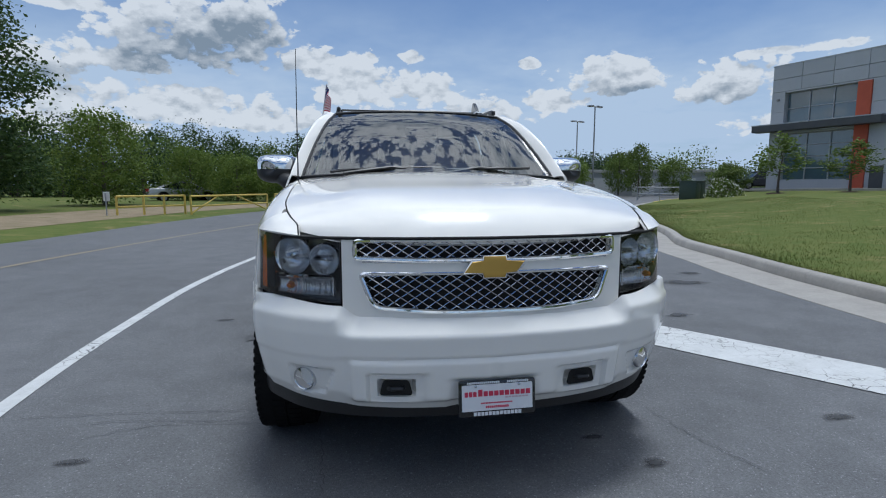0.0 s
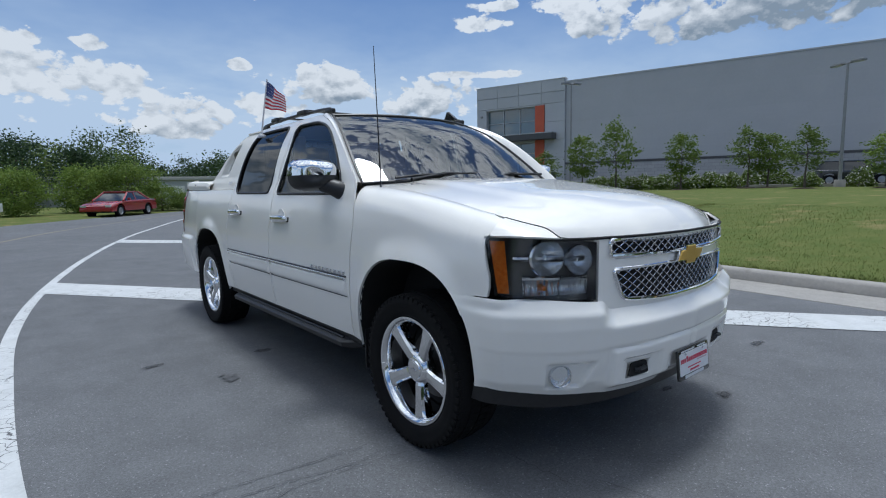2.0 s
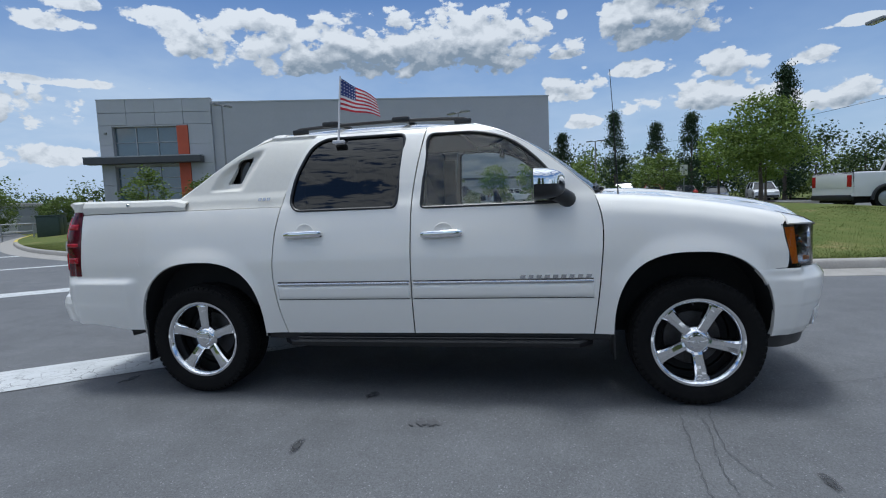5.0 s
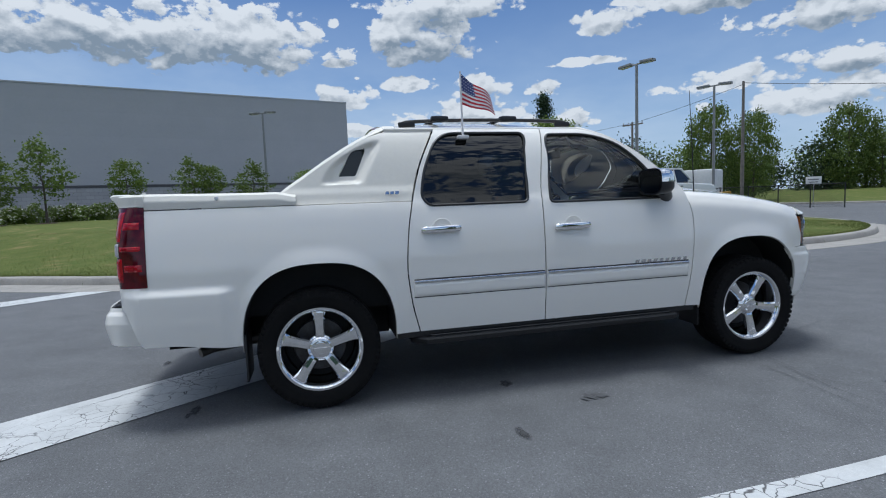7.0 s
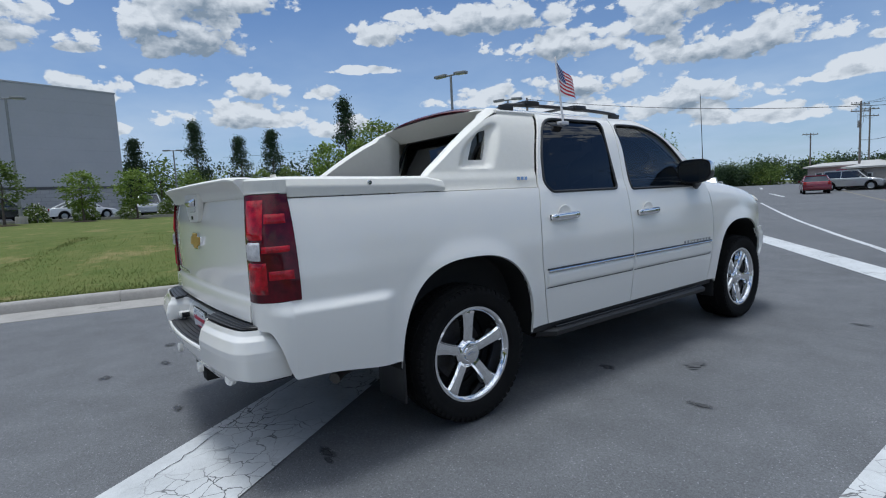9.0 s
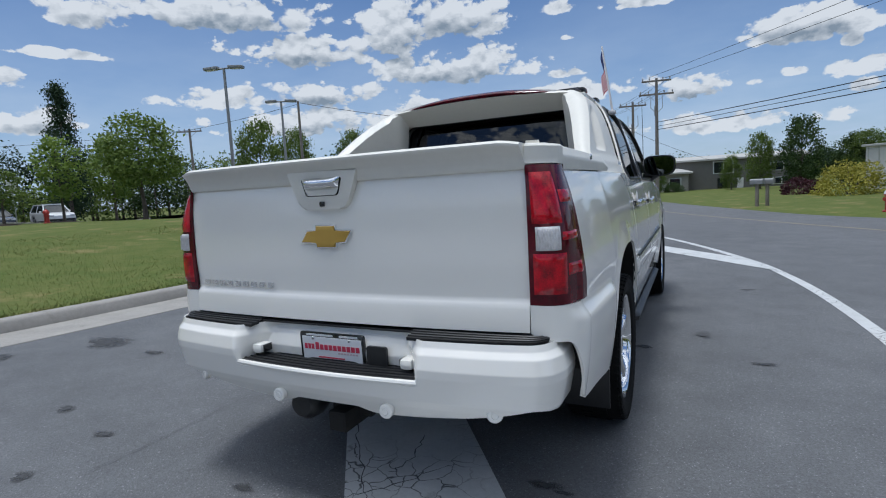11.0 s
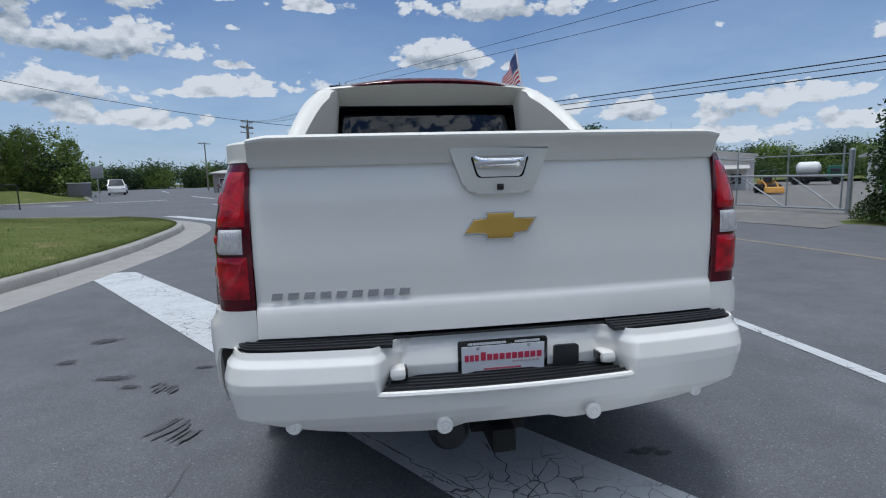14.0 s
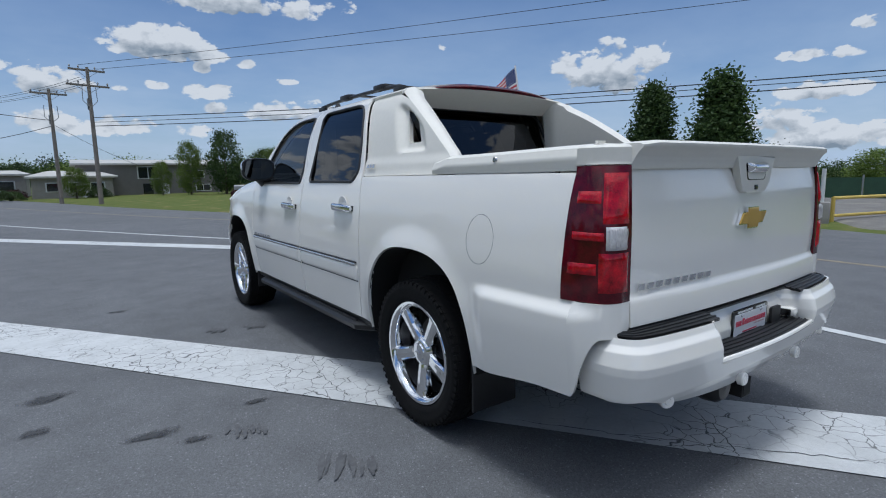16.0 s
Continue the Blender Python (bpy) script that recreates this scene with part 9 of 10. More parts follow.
# gravel yard behind the gate, with machines
GRAVEL = material("yard_gravel", (0.19, 0.18, 0.165), 0.95, 0, (0.13, 0.122, 0.112), 2.5, bump=0.7, bump_scale=45, dirt=(0.24, 0.22, 0.19), dirt_scale=0.5, dirt_at=0.55)


def yard(corners, label, nu, nv):
    c = [Vector((x, y, 0)) for x, y in corners]
    bm = bmesh.new()

    def place(u, v):
        q = c[0].lerp(c[1], u).lerp(c[3].lerp(c[2], u), v)
        q += Vector((0.2 * math.sin(9 * v + 2 * u), 0.2 * math.sin(7 * u), 0))
        edge = min(step(0, 0.05, v), step(0, 0.05, u), step(0, 0.05, 1 - u))
        q.z = verge_z(q.x, q.y) + 0.03 * edge - 0.03 * (1 - edge)
        return q

    add_grid(bm, place, lin(0, 1, nu), lin(0, 1, nv))
    return tagged(part("yard", shell(bm, lambda p: (0, 0, 1), 0.02), GRAVEL), label, "yard", kind="structure")


yard([(-7.3, -9.6), (-8.9, -3.1), (-37, -17), (-24, -34)], "grey gravel yard and apron at the steel gate", 44, 90)
yard([(-10.9, 1.9), (-10.6, 6.5), (-23.2, 7.8), (-21.8, -4.8)], "grey gravel drive behind the yellow gate", 24, 40)
MACHINE = material("machine_yellow", (0.55, 0.27, 0.03), 0.5, 0, (0.44, 0.20, 0.025), 6, dirt=(0.14, 0.09, 0.05), dirt_scale=4, dirt_at=0.6)
TRUCKGREEN = material("truck_green", (0.02, 0.13, 0.07), 0.4, 0, (0.016, 0.10, 0.055), 5)


def wheels_under(ob, spots, r, w):
    for x, y in spots:
        m = Matrix.Translation((x, y, r)) @ Matrix.Rotation(math.pi / 2, 4, "Y")
        tyre = part("wheel", lathe([(0, w / 2 - 0.02), (r * 0.5, w / 2 - 0.02), (r * 0.55, w / 2), (r * 0.92, w / 2), (r, w / 4), (r, -w / 4), (r * 0.92, -w / 2), (0, -w / 2)], 20, m), RUBBER, ob, "black tyre")
        part("hub", lathe([(0, w / 2 + 0.01), (r * 0.40, w / 2), (r * 0.45, w / 2 - 0.03)], 14, m), STEEL, tyre)


def loader(m):
    ob = thing("wheel_loader", "small yellow and black wheel loader in the gravel yard", "loader", at=m)
    wheels_under(ob, [(-0.42, 0.35), (0.42, 0.35), (-0.42, 1.35), (0.42, 1.35)], 0.27, 0.22)
    part("body", box((-0.34, 0.9, 0.30), (0.34, 1.75, 0.78), 0.06), MACHINE, ob)
    part("frame", box((-0.25, 0.05, 0.26), (0.25, 1.0, 0.48), 0.03), DARK, ob)
    for x in (-0.30, 0.30):
        for y in (0.55, 1.15):
            part("cab_post", tube([(x, y, 0.45), (x * 0.95, y, 1.28)], 0.025, 6), BLACK, ob)
        part("lift_arm", tube([(x, 0.9, 0.75), (x, 0.3, 0.62), (x, -0.30, 0.25)], 0.045, 6), MACHINE, ob)
    part("cab_roof", box((-0.36, 0.48, 1.27), (0.36, 1.22, 1.33), 0.02), GREENBOX, ob, "dark green cab roof")
    part("seat", box((-0.2, 0.85, 0.62), (0.2, 1.05, 0.95), 0.04), BLACK, ob)
    part("bucket", prism(rounded([(-0.18, 0.0), (0.20, 0.0), (0.16, 0.36), (-0.05, 0.30)], 0.04), 0.95, Matrix.Translation((-0.475, -0.42, 0.06)) @ Matrix.Rotation(math.pi / 2, 4, "Z") @ Matrix.Rotation(math.pi / 2, 4, "X"), 0.01), MACHINE, ob, "worn yellow bucket")


def tank_truck(m):
    ob = thing("tank_truck", "dark flatbed truck with a white tank and green cab", "truck", at=m)
    wheels_under(ob, [(-0.62, 0.5), (0.62, 0.5), (-0.62, 2.3), (0.62, 2.3), (-0.62, 2.95), (0.62, 2.95)], 0.30, 0.20)
    part("chassis", box((-0.5, 0.1, 0.36), (0.5, 3.4, 0.50), 0.02), DARK, ob)
    cab = part("cab", box((-0.68, 0.0, 0.40), (0.68, 1.05, 1.38), 0.10), TRUCKGREEN, ob, "green truck cab")
    part("windscreen", box((-0.56, -0.012, 0.88), (0.56, 0.01, 1.24), 0.004), DARKGLASS, cab)
    for x in (-0.683, 0.683):
        part("side_window", box((x - 0.008, 0.25, 0.88), (x + 0.008, 0.85, 1.22), 0.003), DARKGLASS, cab)
    part("flatbed", box((-0.70, 1.12, 0.50), (0.70, 3.5, 0.72), 0.02), DARK, ob, "dark flatbed with low sides")
    part("tank", lathe([(0, -0.80), (0.30, -0.76), (0.48, -0.62), (0.52, -0.45), (0.52, 0.45), (0.48, 0.62), (0.30, 0.76), (0, 0.80)], 24, Matrix.Translation((0, 2.2, 1.20)) @ Matrix.Rotation(math.pi / 2, 4, "X")), WHITEPAINT, ob, "white rounded tank")


loader(at(-16.2, -13.0, 0.175, 155, 0.72))
tank_truck(at(-26.9, -20.0, 0.175, -135, 0.78))

# ---- gates, fences, signs ----
def pipe_gate(name, label, a, b, z0, top, posts, braces, mat=YELLOWPIPE, r=0.045, drop=0.52):
    ob = thing(name, label, "gate", "pipe gates")
    a, b = Vector((*a, z0)), Vector((*b, z0))
    at_ = lambda t, z: a.lerp(b, t) + Vector((0, 0, z))
    for t in posts:
        part("post", tube([at_(t, -0.15), at_(t, top)], r, 8), mat, ob)
    for k in range(2):
        z = top - 0.02 - k * (top * drop)
        part("rail", tube([at_(0, z), at_(1, z)], r * 0.85, 8), mat, ob)
    for t0, t1 in braces:
        part("brace", tube([at_(t0, top * 0.08), at_(t1, top - 0.03)], r * 0.8, 8), mat, ob)
    return ob


pipe_gate("pipe_gate", "yellow pipe gate with posts and two rails on grass", (-9.5, 19.3), (-7.4, 20.6), 0.06, 0.78, (0, 0.38, 0.68, 1), ())
pipe_gate("pipe_gate", "yellow pipe gate with diagonal braces, closed", (-7.0, 20.0), (-4.6, 24.0), 0.04, 0.78, (0, 1), ((0, 0.32), (0.97, 0.55)))
pipe_gate("pipe_gate", "short yellow pipe barrier with upright posts", (-4.3, 24.5), (-3.2, 27.0), 0.04, 0.78, (0, 0.34, 0.68, 1), ())
pipe_gate("pipe_gate", "low faded yellow pipe gate across a side track", (-12.3, 0.95), (-17.0, 2.2), 0.08, 0.55, (0, 1), (), drop=0.76)
pipe_gate("pipe_gate", "grey steel pipe gate beside the drive", (22.3, 36.0), (25.1, 34.2), lawn_height(23.5, 35) - 0.1, 1.0, (0, 0.5, 1), ((0, 0.5),), STEEL)
block = thing("gate_block", "pale concrete block with a white gate post", "gate post", at=at(-11.9, 0.85, 0.05, 15))
part("block", box((-0.16, -0.16, -0.1), (0.16, 0.16, 0.48), 0.02), CONCRETE, block, "concrete block")
part("post", tube([(0, 0, 0.45), (0, 0, 1.25)], 0.045, 10), WHITEPAINT, block, "white pipe post")

# steel gate of the yard
SOLAR = material("solar_blue", (0.10, 0.14, 0.22), 0.2, 0, (0.08, 0.11, 0.18), 8)
gate = thing("chain_link_gate", "grey steel pipe gate with thin wire and diagonal braces, closed", "gate")
ga, gb = Vector((-10.1, -9.15, 0.1)), Vector((-11.1, -4.72, 0.1))
gate_at = lambda t, z: ga.lerp(gb, t) + Vector((0, 0, z))
for t, h in ((0, 1.72), (1, 1.52)):
    post = part("post", tube([gate_at(t, -0.2), gate_at(t, h)], 0.06, 10), STEEL, gate)
    part("post_cap", lathe([(0, 0.05), (0.05, 0.03), (0.066, 0.0), (0.066, -0.03)], 12, Matrix.Translation(gate_at(t, h))), STEEL, post)
for z in (0.10, 0.92):
    part("rail", tube([gate_at(0.015, z), gate_at(0.985, z)], 0.028, 8), STEEL, gate)
part("rail", tube([gate_at(0.0, 1.44), gate_at(1.0, 1.44)], 0.014, 6), STEEL, gate, "thin top wire")
for t in (0.03, 0.33, 0.66, 0.96):
    part("upright", tube([gate_at(t, 0.08), gate_at(t, 1.64)], 0.020, 8), STEEL, gate)
for t0, t1 in ((0.33, 0.06), (0.36, 0.64), (0.69, 0.94)):
    part("brace", tube([gate_at(t0, 0.88), gate_at(t1, 0.12)], 0.020, 8), STEEL, gate)
bm = bmesh.new()
gl = (gb - ga).length
for sgn in (-1, 1):
    for k in range(int((gl + 0.8) / 0.07)):
        c = -0.8 + 0.07 * k if sgn > 0 else 0.07 * k
        u0, u1 = max(0.0, min(gl, c)), max(0.0, min(gl, c + sgn * 0.8))
        if abs(u1 - u0) > 0.05:
            add_tube(bm, [gate_at(u0 / gl, 0.11 + (u0 - c) * sgn), gate_at(u1 / gl, 0.11 + (u1 - c) * sgn)], 0.0009, 3, caps=False)
part("wire_mesh", bm, STEEL, gate, "fine diamond wire mesh", smooth=False)["kind"] = "stuff"
yard_fence = thing("yard_fence", "grey steel rail fence behind a hedge", "fence")
fa, fb = Vector((-10.15, -9.4, 0.1)), Vector((-8.6, -14.6, 0.1))
for t, h, r in ((0.04, 1.0, 0.05), (0.36, 1.15, 0.04), (0.62, 1.75, 0.018), (0.76, 1.65, 0.018), (1.0, 1.5, 0.03)):
    p = fa.lerp(fb, t)
    part("post", tube([p - Vector((0, 0, 0.2)), p + Vector((0, 0, h))], r, 8), STEEL, yard_fence)
for z in (0.86, 1.02):
    part("rail", tube([fa + Vector((0, 0, z)), fb + Vector((0, 0, z))], 0.018, 6), STEEL, yard_fence)
solar = thing("solar_panel", "tilted blue solar panel on a steel post", "solar panel", at=at(-12.85, -16.5, 0.12, 30))
part("post", tube([(0, 0, -0.2), (0, 0, 1.95)], 0.04, 8), STEEL, solar)
part("panel", box((-0.55, -0.40, -0.02), (0.55, 0.40, 0.02), 0.006, Matrix.Translation((0, 0, 1.98)) @ Matrix.Rotation(0.5, 4, "X")), SOLAR, solar)


def text_sign(name, label, m, w, h, rows, board=WHITEPAINT, post_h=0.7, words=()):
    """A board on a post; unreadable lines are bars (x0, x1, z, height, material). Faces local -y."""
    ob = thing(name, label, "sign", at=m)
    part("post", tube([(0, 0.03, -0.15), (0, 0.03, post_h + h * 0.9)], 0.025, 8), STEEL, ob)
    bd = part("board", box((-w / 2, -0.012, post_h), (w / 2, 0.006, post_h + h), 0.003), board, ob)
    for x0, x1, z, hh, mat in rows:
        part("text_bar", box((x0, -0.016, post_h + z), (x1, -0.012, post_h + z + hh)), mat, bd, smooth=False)
    for body, z, size, mat in words:
        cu = bpy.data.curves.new("lettering", "FONT")
        cu.body, cu.size, cu.align_x, cu.extrude = body, size, "CENTER", 0.002
        tmp = bpy.data.objects.new("lettering", cu)
        scene.collection.objects.link(tmp)
        bpy.context.view_layer.update()
        me = bpy.data.meshes.new_from_object(tmp.evaluated_get(bpy.context.evaluated_depsgraph_get()))
        bpy.data.objects.remove(tmp)
        me.materials.clear()
        me.materials.append(mat)
        t = new("lettering", me)
        t.parent = bd
        t.matrix_basis = Matrix.Translation((0, -0.0165, post_h + z)) @ Matrix.Rotation(math.pi / 2, 4, "X")
    return ob


SIGNBLACK = material("sign_black", (0.02, 0.02, 0.02), 0.6, 0, (0.03, 0.03, 0.03), 20)
SIGNRED = material("sign_red", (0.42, 0.02, 0.03), 0.5, 0, (0.36, 0.018, 0.025), 20)
text_sign("notice_board", "white notice board with dark lettering by the gate", at(-9.35, -8.85, 0.04, 138), 0.60, 0.50, [(-0.19, 0.19, 0.345, 0.085, SIGNBLACK)], words=[("VEHICLES", 0.205, 0.108, SIGNBLACK), ("ONLY", 0.065, 0.108, SIGNBLACK)], post_h=0.33)
text_sign("small_sign", "small faded white sign on a thin post", at(-9.8, 19.2, 0.06, 150), 0.34, 0.36, [(-0.12, 0.12, 0.22, 0.03, PLATE_GREY), (-0.12, 0.12, 0.15, 0.03, PLATE_GREY), (-0.10, 0.08, 0.08, 0.03, PLATE_GREY)], post_h=0.58)
text_sign("small_sign", "small white sign beside the yellow gate", at(-2.9, 30.0, 0.05, 170), 0.36, 0.40, [(-0.12, 0.12, 0.26, 0.04, PLATE_GREY), (-0.12, 0.12, 0.14, 0.04, PLATE_GREY)], post_h=0.5)
text_sign("no_entry_sign", "white and red no-entry sign on a post", at(9.4, 41.5, 0.1, 170), 0.7, 0.7, [(-0.26, 0.26, 0.1, 0.5, SIGNRED), (-0.20, 0.20, 0.30, 0.10, WHITEPAINT)], post_h=0.95)
text_sign("parking_sign", "small white sign on a post at the lawn edge", at(28.2, -7.5, lawn_height(28.2, -7.5), 100), 0.45, 0.6, [(-0.15, 0.15, 0.36, 0.06, SIGNRED), (-0.15, 0.15, 0.18, 0.06, SIGNRED)], post_h=1.5)
text_sign("road_sign", "grey back of a road sign beside the far road", at(19.2, -34.75, 0.05, 200), 0.75, 0.85, [], board=LAMPGREY, post_h=1.75)
text_sign("site_board", "white board on a chain-link fence", at(21.6, -26.75, 0.05, 200), 0.85, 0.5, [(-0.3, 0.3, 0.30, 0.06, PLATE_GREY), (-0.25, 0.25, 0.14, 0.05, PLATE_GREY)], post_h=1.38)
stop = thing("stop_sign", "grey back of a stop sign on a steel post", "sign", at=at(17.2, 42.6, 0.1, 0))
part("post", tube([(0, 0, -0.1), (0, 0, 2.3)], 0.03, 8), STEEL, stop)
part("plate", prism([(0.36 * math.cos(a + 0.3927), 0.36 * math.sin(a + 0.3927)) for a in lin(0, 2 * math.pi, 9)[:-1]], 0.01, Matrix.Translation((0, -0.03, 2.1)) @ Matrix.Rotation(math.pi / 2, 4, "X")), STEEL, stop, "plain octagonal plate")


def hydrant(m, top):
    ob = thing("fire_hydrant", "red fire hydrant standing in the grass", "fire hydrant", at=m)
    body = part("barrel", lathe([(0.0, -0.05), (0.15, -0.05), (0.15, 0.03), (0.10, 0.05), (0.095, 0.42), (0.13, 0.43), (0.13, 0.47)], 20), HYDRANT, ob)
    part("bonnet", lathe([(0.13, 0.47), (0.12, 0.53), (0.07, 0.60), (0.03, 0.62), (0.03, 0.66), (0, 0.66)], 20), top, ob, "domed bonnet")
    for s in (-1, 1):
        part("nozzle", lathe([(0.0, 0.16), (0.05, 0.16), (0.055, 0.10), (0.04, 0.08), (0.04, 0.0)], 12, Matrix.Translation((0, 0, 0.34)) @ Matrix.Rotation(s * math.pi / 2, 4, "Y")), HYDRANT, ob)
    return ob


hydrant(at(-6.0, -11.6, 0.05, 30), WHITEPAINT)
hydrant(at(25.2, -7.3, lawn_height(25.2, -7.3), 0), HYDRANT)
for x in (-3.4, -3.75):
    mb = thing("mailbox", "grey mailbox on a wooden post by the road", "mailbox", "mailboxes by the road", at=at(x, -16.5 + (x + 3.4) * 0.6, 0.04, 60))
    part("post", box((-0.05, -0.05, -0.15), (0.05, 0.05, 0.82), 0.01), WOODPOLE, mb, "wooden post")
    part("box", prism(rounded([(-0.09, 0), (0.09, 0), (0.09, 0.2), (-0.09, 0.2)], [0.005, 0.005, 0.085, 0.085]), 0.46, Matrix.Translation((0, 0.23, 0.82)) @ Matrix.Rotation(math.pi / 2, 4, "X")), LAMPGREY, mb)
for x, y in ((7.4, 38.0), (13.0, 37.9), (14.4, 37.2)):
    bo = thing("bollard", "yellow painted steel bollard", "bollard", "yellow bollards", at=at(x, y, 0.0))
    part("post", lathe([(0, -0.1), (0.09, -0.1), (0.09, 0.78), (0.06, 0.84), (0, 0.86)], 16), YELLOWPIPE, bo)
ub = thing("utility_cabinet", "dark green utility cabinet on the lawn", "cabinet", at=at(23.9, 31.4, lawn_height(23.9, 31.4), 30))
part("body", box((-0.75, -0.6, -0.1), (0.75, 0.6, 1.25), 0.04), GREENBOX, ub)
part("lid", box((-0.8, -0.65, 1.25), (0.8, 0.65, 1.33), 0.03), GREENBOX, ub)
part("door", box((-0.7, -0.63, 0.1), (-0.02, -0.6, 1.15), 0.01), GREENBOX, ub)
part("door", box((0.02, -0.63, 0.1), (0.7, -0.6, 1.15), 0.01), GREENBOX, ub)
SCREEN = material("green_fence_screen", (0.035, 0.085, 0.05), 0.85, 0, (0.028, 0.065, 0.04), 3)
fence = thing("screen_fence", "green screened fence along the yard", "fence")
for k in range(7):
    a, b = Vector((-22, -5, 0.1)).lerp(Vector((-23.5, 8, 0.1)), k / 7), Vector((-22, -5, 0.1)).lerp(Vector((-23.5, 8, 0.1)), (k + 1) / 7)
    part("post", tube([a - Vector((0, 0, 0.1)), a + Vector((0, 0, 0.95))], 0.03, 6), STEEL, fence)
    bm = bmesh.new()
    add_grid(bm, lambda u, v: a.lerp(b, 0.02 + 0.96 * u) + Vector((0.02 * math.sin(9 * u), 0, 0.05 + 0.8 * v)), lin(0, 1, 8), [0, 1])
    part("screen", shell(bm, lambda p: (1, 0, 0), 0.01), SCREEN, fence)
LINKDARK = material("dark_coated_wire", (0.02, 0.022, 0.02), 0.6, 0.2, (0.03, 0.03, 0.028), 9)
link = thing("chain_link_fence", "dark coated chain-link fence in front of trees", "fence")
la, lb = Vector((20.2, -27.5, 0.0)), Vector((27.4, -22.9, 0.0))
for k in range(6):
    p = la.lerp(lb, k / 5)
    part("post", tube([p - Vector((0, 0, 0.1)), p + Vector((0, 0, 1.5))], 0.035, 6), LINKDARK, link)
part("rail", tube([la + Vector((0, 0, 1.46)), lb + Vector((0, 0, 1.46))], 0.025, 6), LINKDARK, link)
bm = bmesh.new()
run = (lb - la).normalized()
for sgn in (-1, 1):
    for k in range(int((lb - la).length / 0.12)):
        q = la + run * (0.12 * k)
        far = 1.4 if sgn > 0 else -1.4
        u1 = max(0.0, min((lb - la).length, 0.12 * k + far))
        add_tube(bm, [q + Vector((0, 0, 0.05)), la + run * u1 + Vector((0, 0, 0.05 + abs(u1 - 0.12 * k)))], 0.006, 3, caps=False)
part("wire_mesh", bm, LINKDARK, link, "diamond wire mesh", smooth=False)["kind"] = "stuff"

# ---- trees and bushes ----
L = lawn_height
YOUNG = [(26.6, 26.6, 4.4), (29.2, 24, 3.9), (28.8, 20.1, 4.8), (30, 18.2, 5.7), (32, 14.6, 4.6), (33.6, 11.1, 4.8), (34, 10.1, 4.3), (29.6, 6.9, 4.1), (30.2, 3.7, 3.6), (30.4, 1.2, 3.7), (30.4, -1.9, 3.6), (30, -6, 3.6), (25.5, -5.8, 3.4), (27, -9, 5), (26, -11, 5)]
proto_a = tree("young_tree", "young upright green tree planted on the lawn", 4.0, 1.0, 1.15, UPRIGHT, 0.17, LEAF_MID, 60, 22, 0.16, 0.05, 11, 3, "young trees on the lawn")
proto_b = tree("young_tree", "young dense green tree planted on the lawn", 4.0, 0.95, 1.1, EGG, 0.16, LEAF_LIGHT, 90, 22, 0.15, 0.05, 9, 4, "young trees on the lawn")
spots = [(x, y, L(x, y), (top - L(x, y)) / 4.0, (0.75 + 0.35 * (top - L(x, y)) / 4.0) * (1.25 if k in (0, 1) else 1.0)) for k, (x, y, top) in enumerate(YOUNG)]
plant_all(proto_a, spots[3:9:2] + spots[0:2] + spots[10:13])
plant_all(proto_b, [spots[2]] + spots[4:9:2] + [spots[9]] + spots[13:])
for x, y, _ in YOUNG:
    ring = lathe([(0.0, 0.07), (0.35, 0.06), (0.62, 0.0), (0.66, -0.06)], 20)
    mr = tagged(part("mulch_ring", ring, MULCH), "low ring of brown bark mulch round a young tree", "mulch", "mulch rings", "structure")
    mr.matrix_world = at(x, y, L(x, y) - 0.0)
plant_all(tree("broad_tree", "broad leafy green tree on the lawn", 4.2, 1.5, 1.5, ROUND, 0.15, LEAF_MID, 160, 40, 0.22, 0.08, 12, 6), [(19.9, -8.4, L(19.9, -8.4), 1.0, 1.0)])
broad = tree("leafy_tree", "full green leafy tree behind the road", 6.0, 2.2, 0.5, ROUND, 0.20, LEAF_MID, 190, 44, 0.30, 0.13, 10, 7, "trees beyond the road")
plant_all(broad, [(x, y, z, (h - z) / 6.0, w) for x, y, z, h, w in ((37.6, -33.2, 0, 9.3, 0.94), (35.3, -35.8, 0, 8.4, 0.8), (38.8, -51.2, 0.6, 9.8, 1.1), (36.6, -52.8, 0.6, 7.1, 0.78), (34.8, -54.3, 0.6, 7.4, 0.78), (31.6, -56.6, 0.6, 6.4, 0.52), (-3.9, -41, 0.1, 2.8, 0.30), (-5.7, -39.5, 0.1, 4.3, 0.42), (-11.8, -38, 0.1, 3.8, 0.6), (1.7, -41.5, 0.1, 2.3, 0.36), (-28, -12, 0.1, 3.2, 0.9), (-34, -3.5, 0.1, 2.4, 0.7))])
darktree = tree("dark_tree", "dense dark green tree by the low buildings", 4.5, 1.5, 0.3, EGG, 0.16, LEAF_DARK, 150, 50, 0.24, 0.10, 8, 8, "dark trees")
plant_all(darktree, [(-8.1, -38.5, 0.1, 1.1, 0.85), (-11.2, -39, 0.1, 0.78, 0.8), (-11.3, -20, 0.1, 0.78, 0.85)])
plant_all(tree("tall_tree", "tall dark green tree at the edge of the wood", 10.0, 3.2, 0.6, EGG, 0.19, LEAF_DARK, 320, 70, 0.42, 0.2, 12, 9), [(-16.5, 22, 0.15, 1.0, 1.0)])
plant_all(tree("yellow_green_tree", "yellow-green leafy tree at the edge of the wood", 5.0, 2.2, 0.3, ROUND, 0.16, LEAF_LIGHT, 190, 55, 0.3, 0.1, 9, 10), [(-14, 29, 0.15, 1.0, 1.0)])
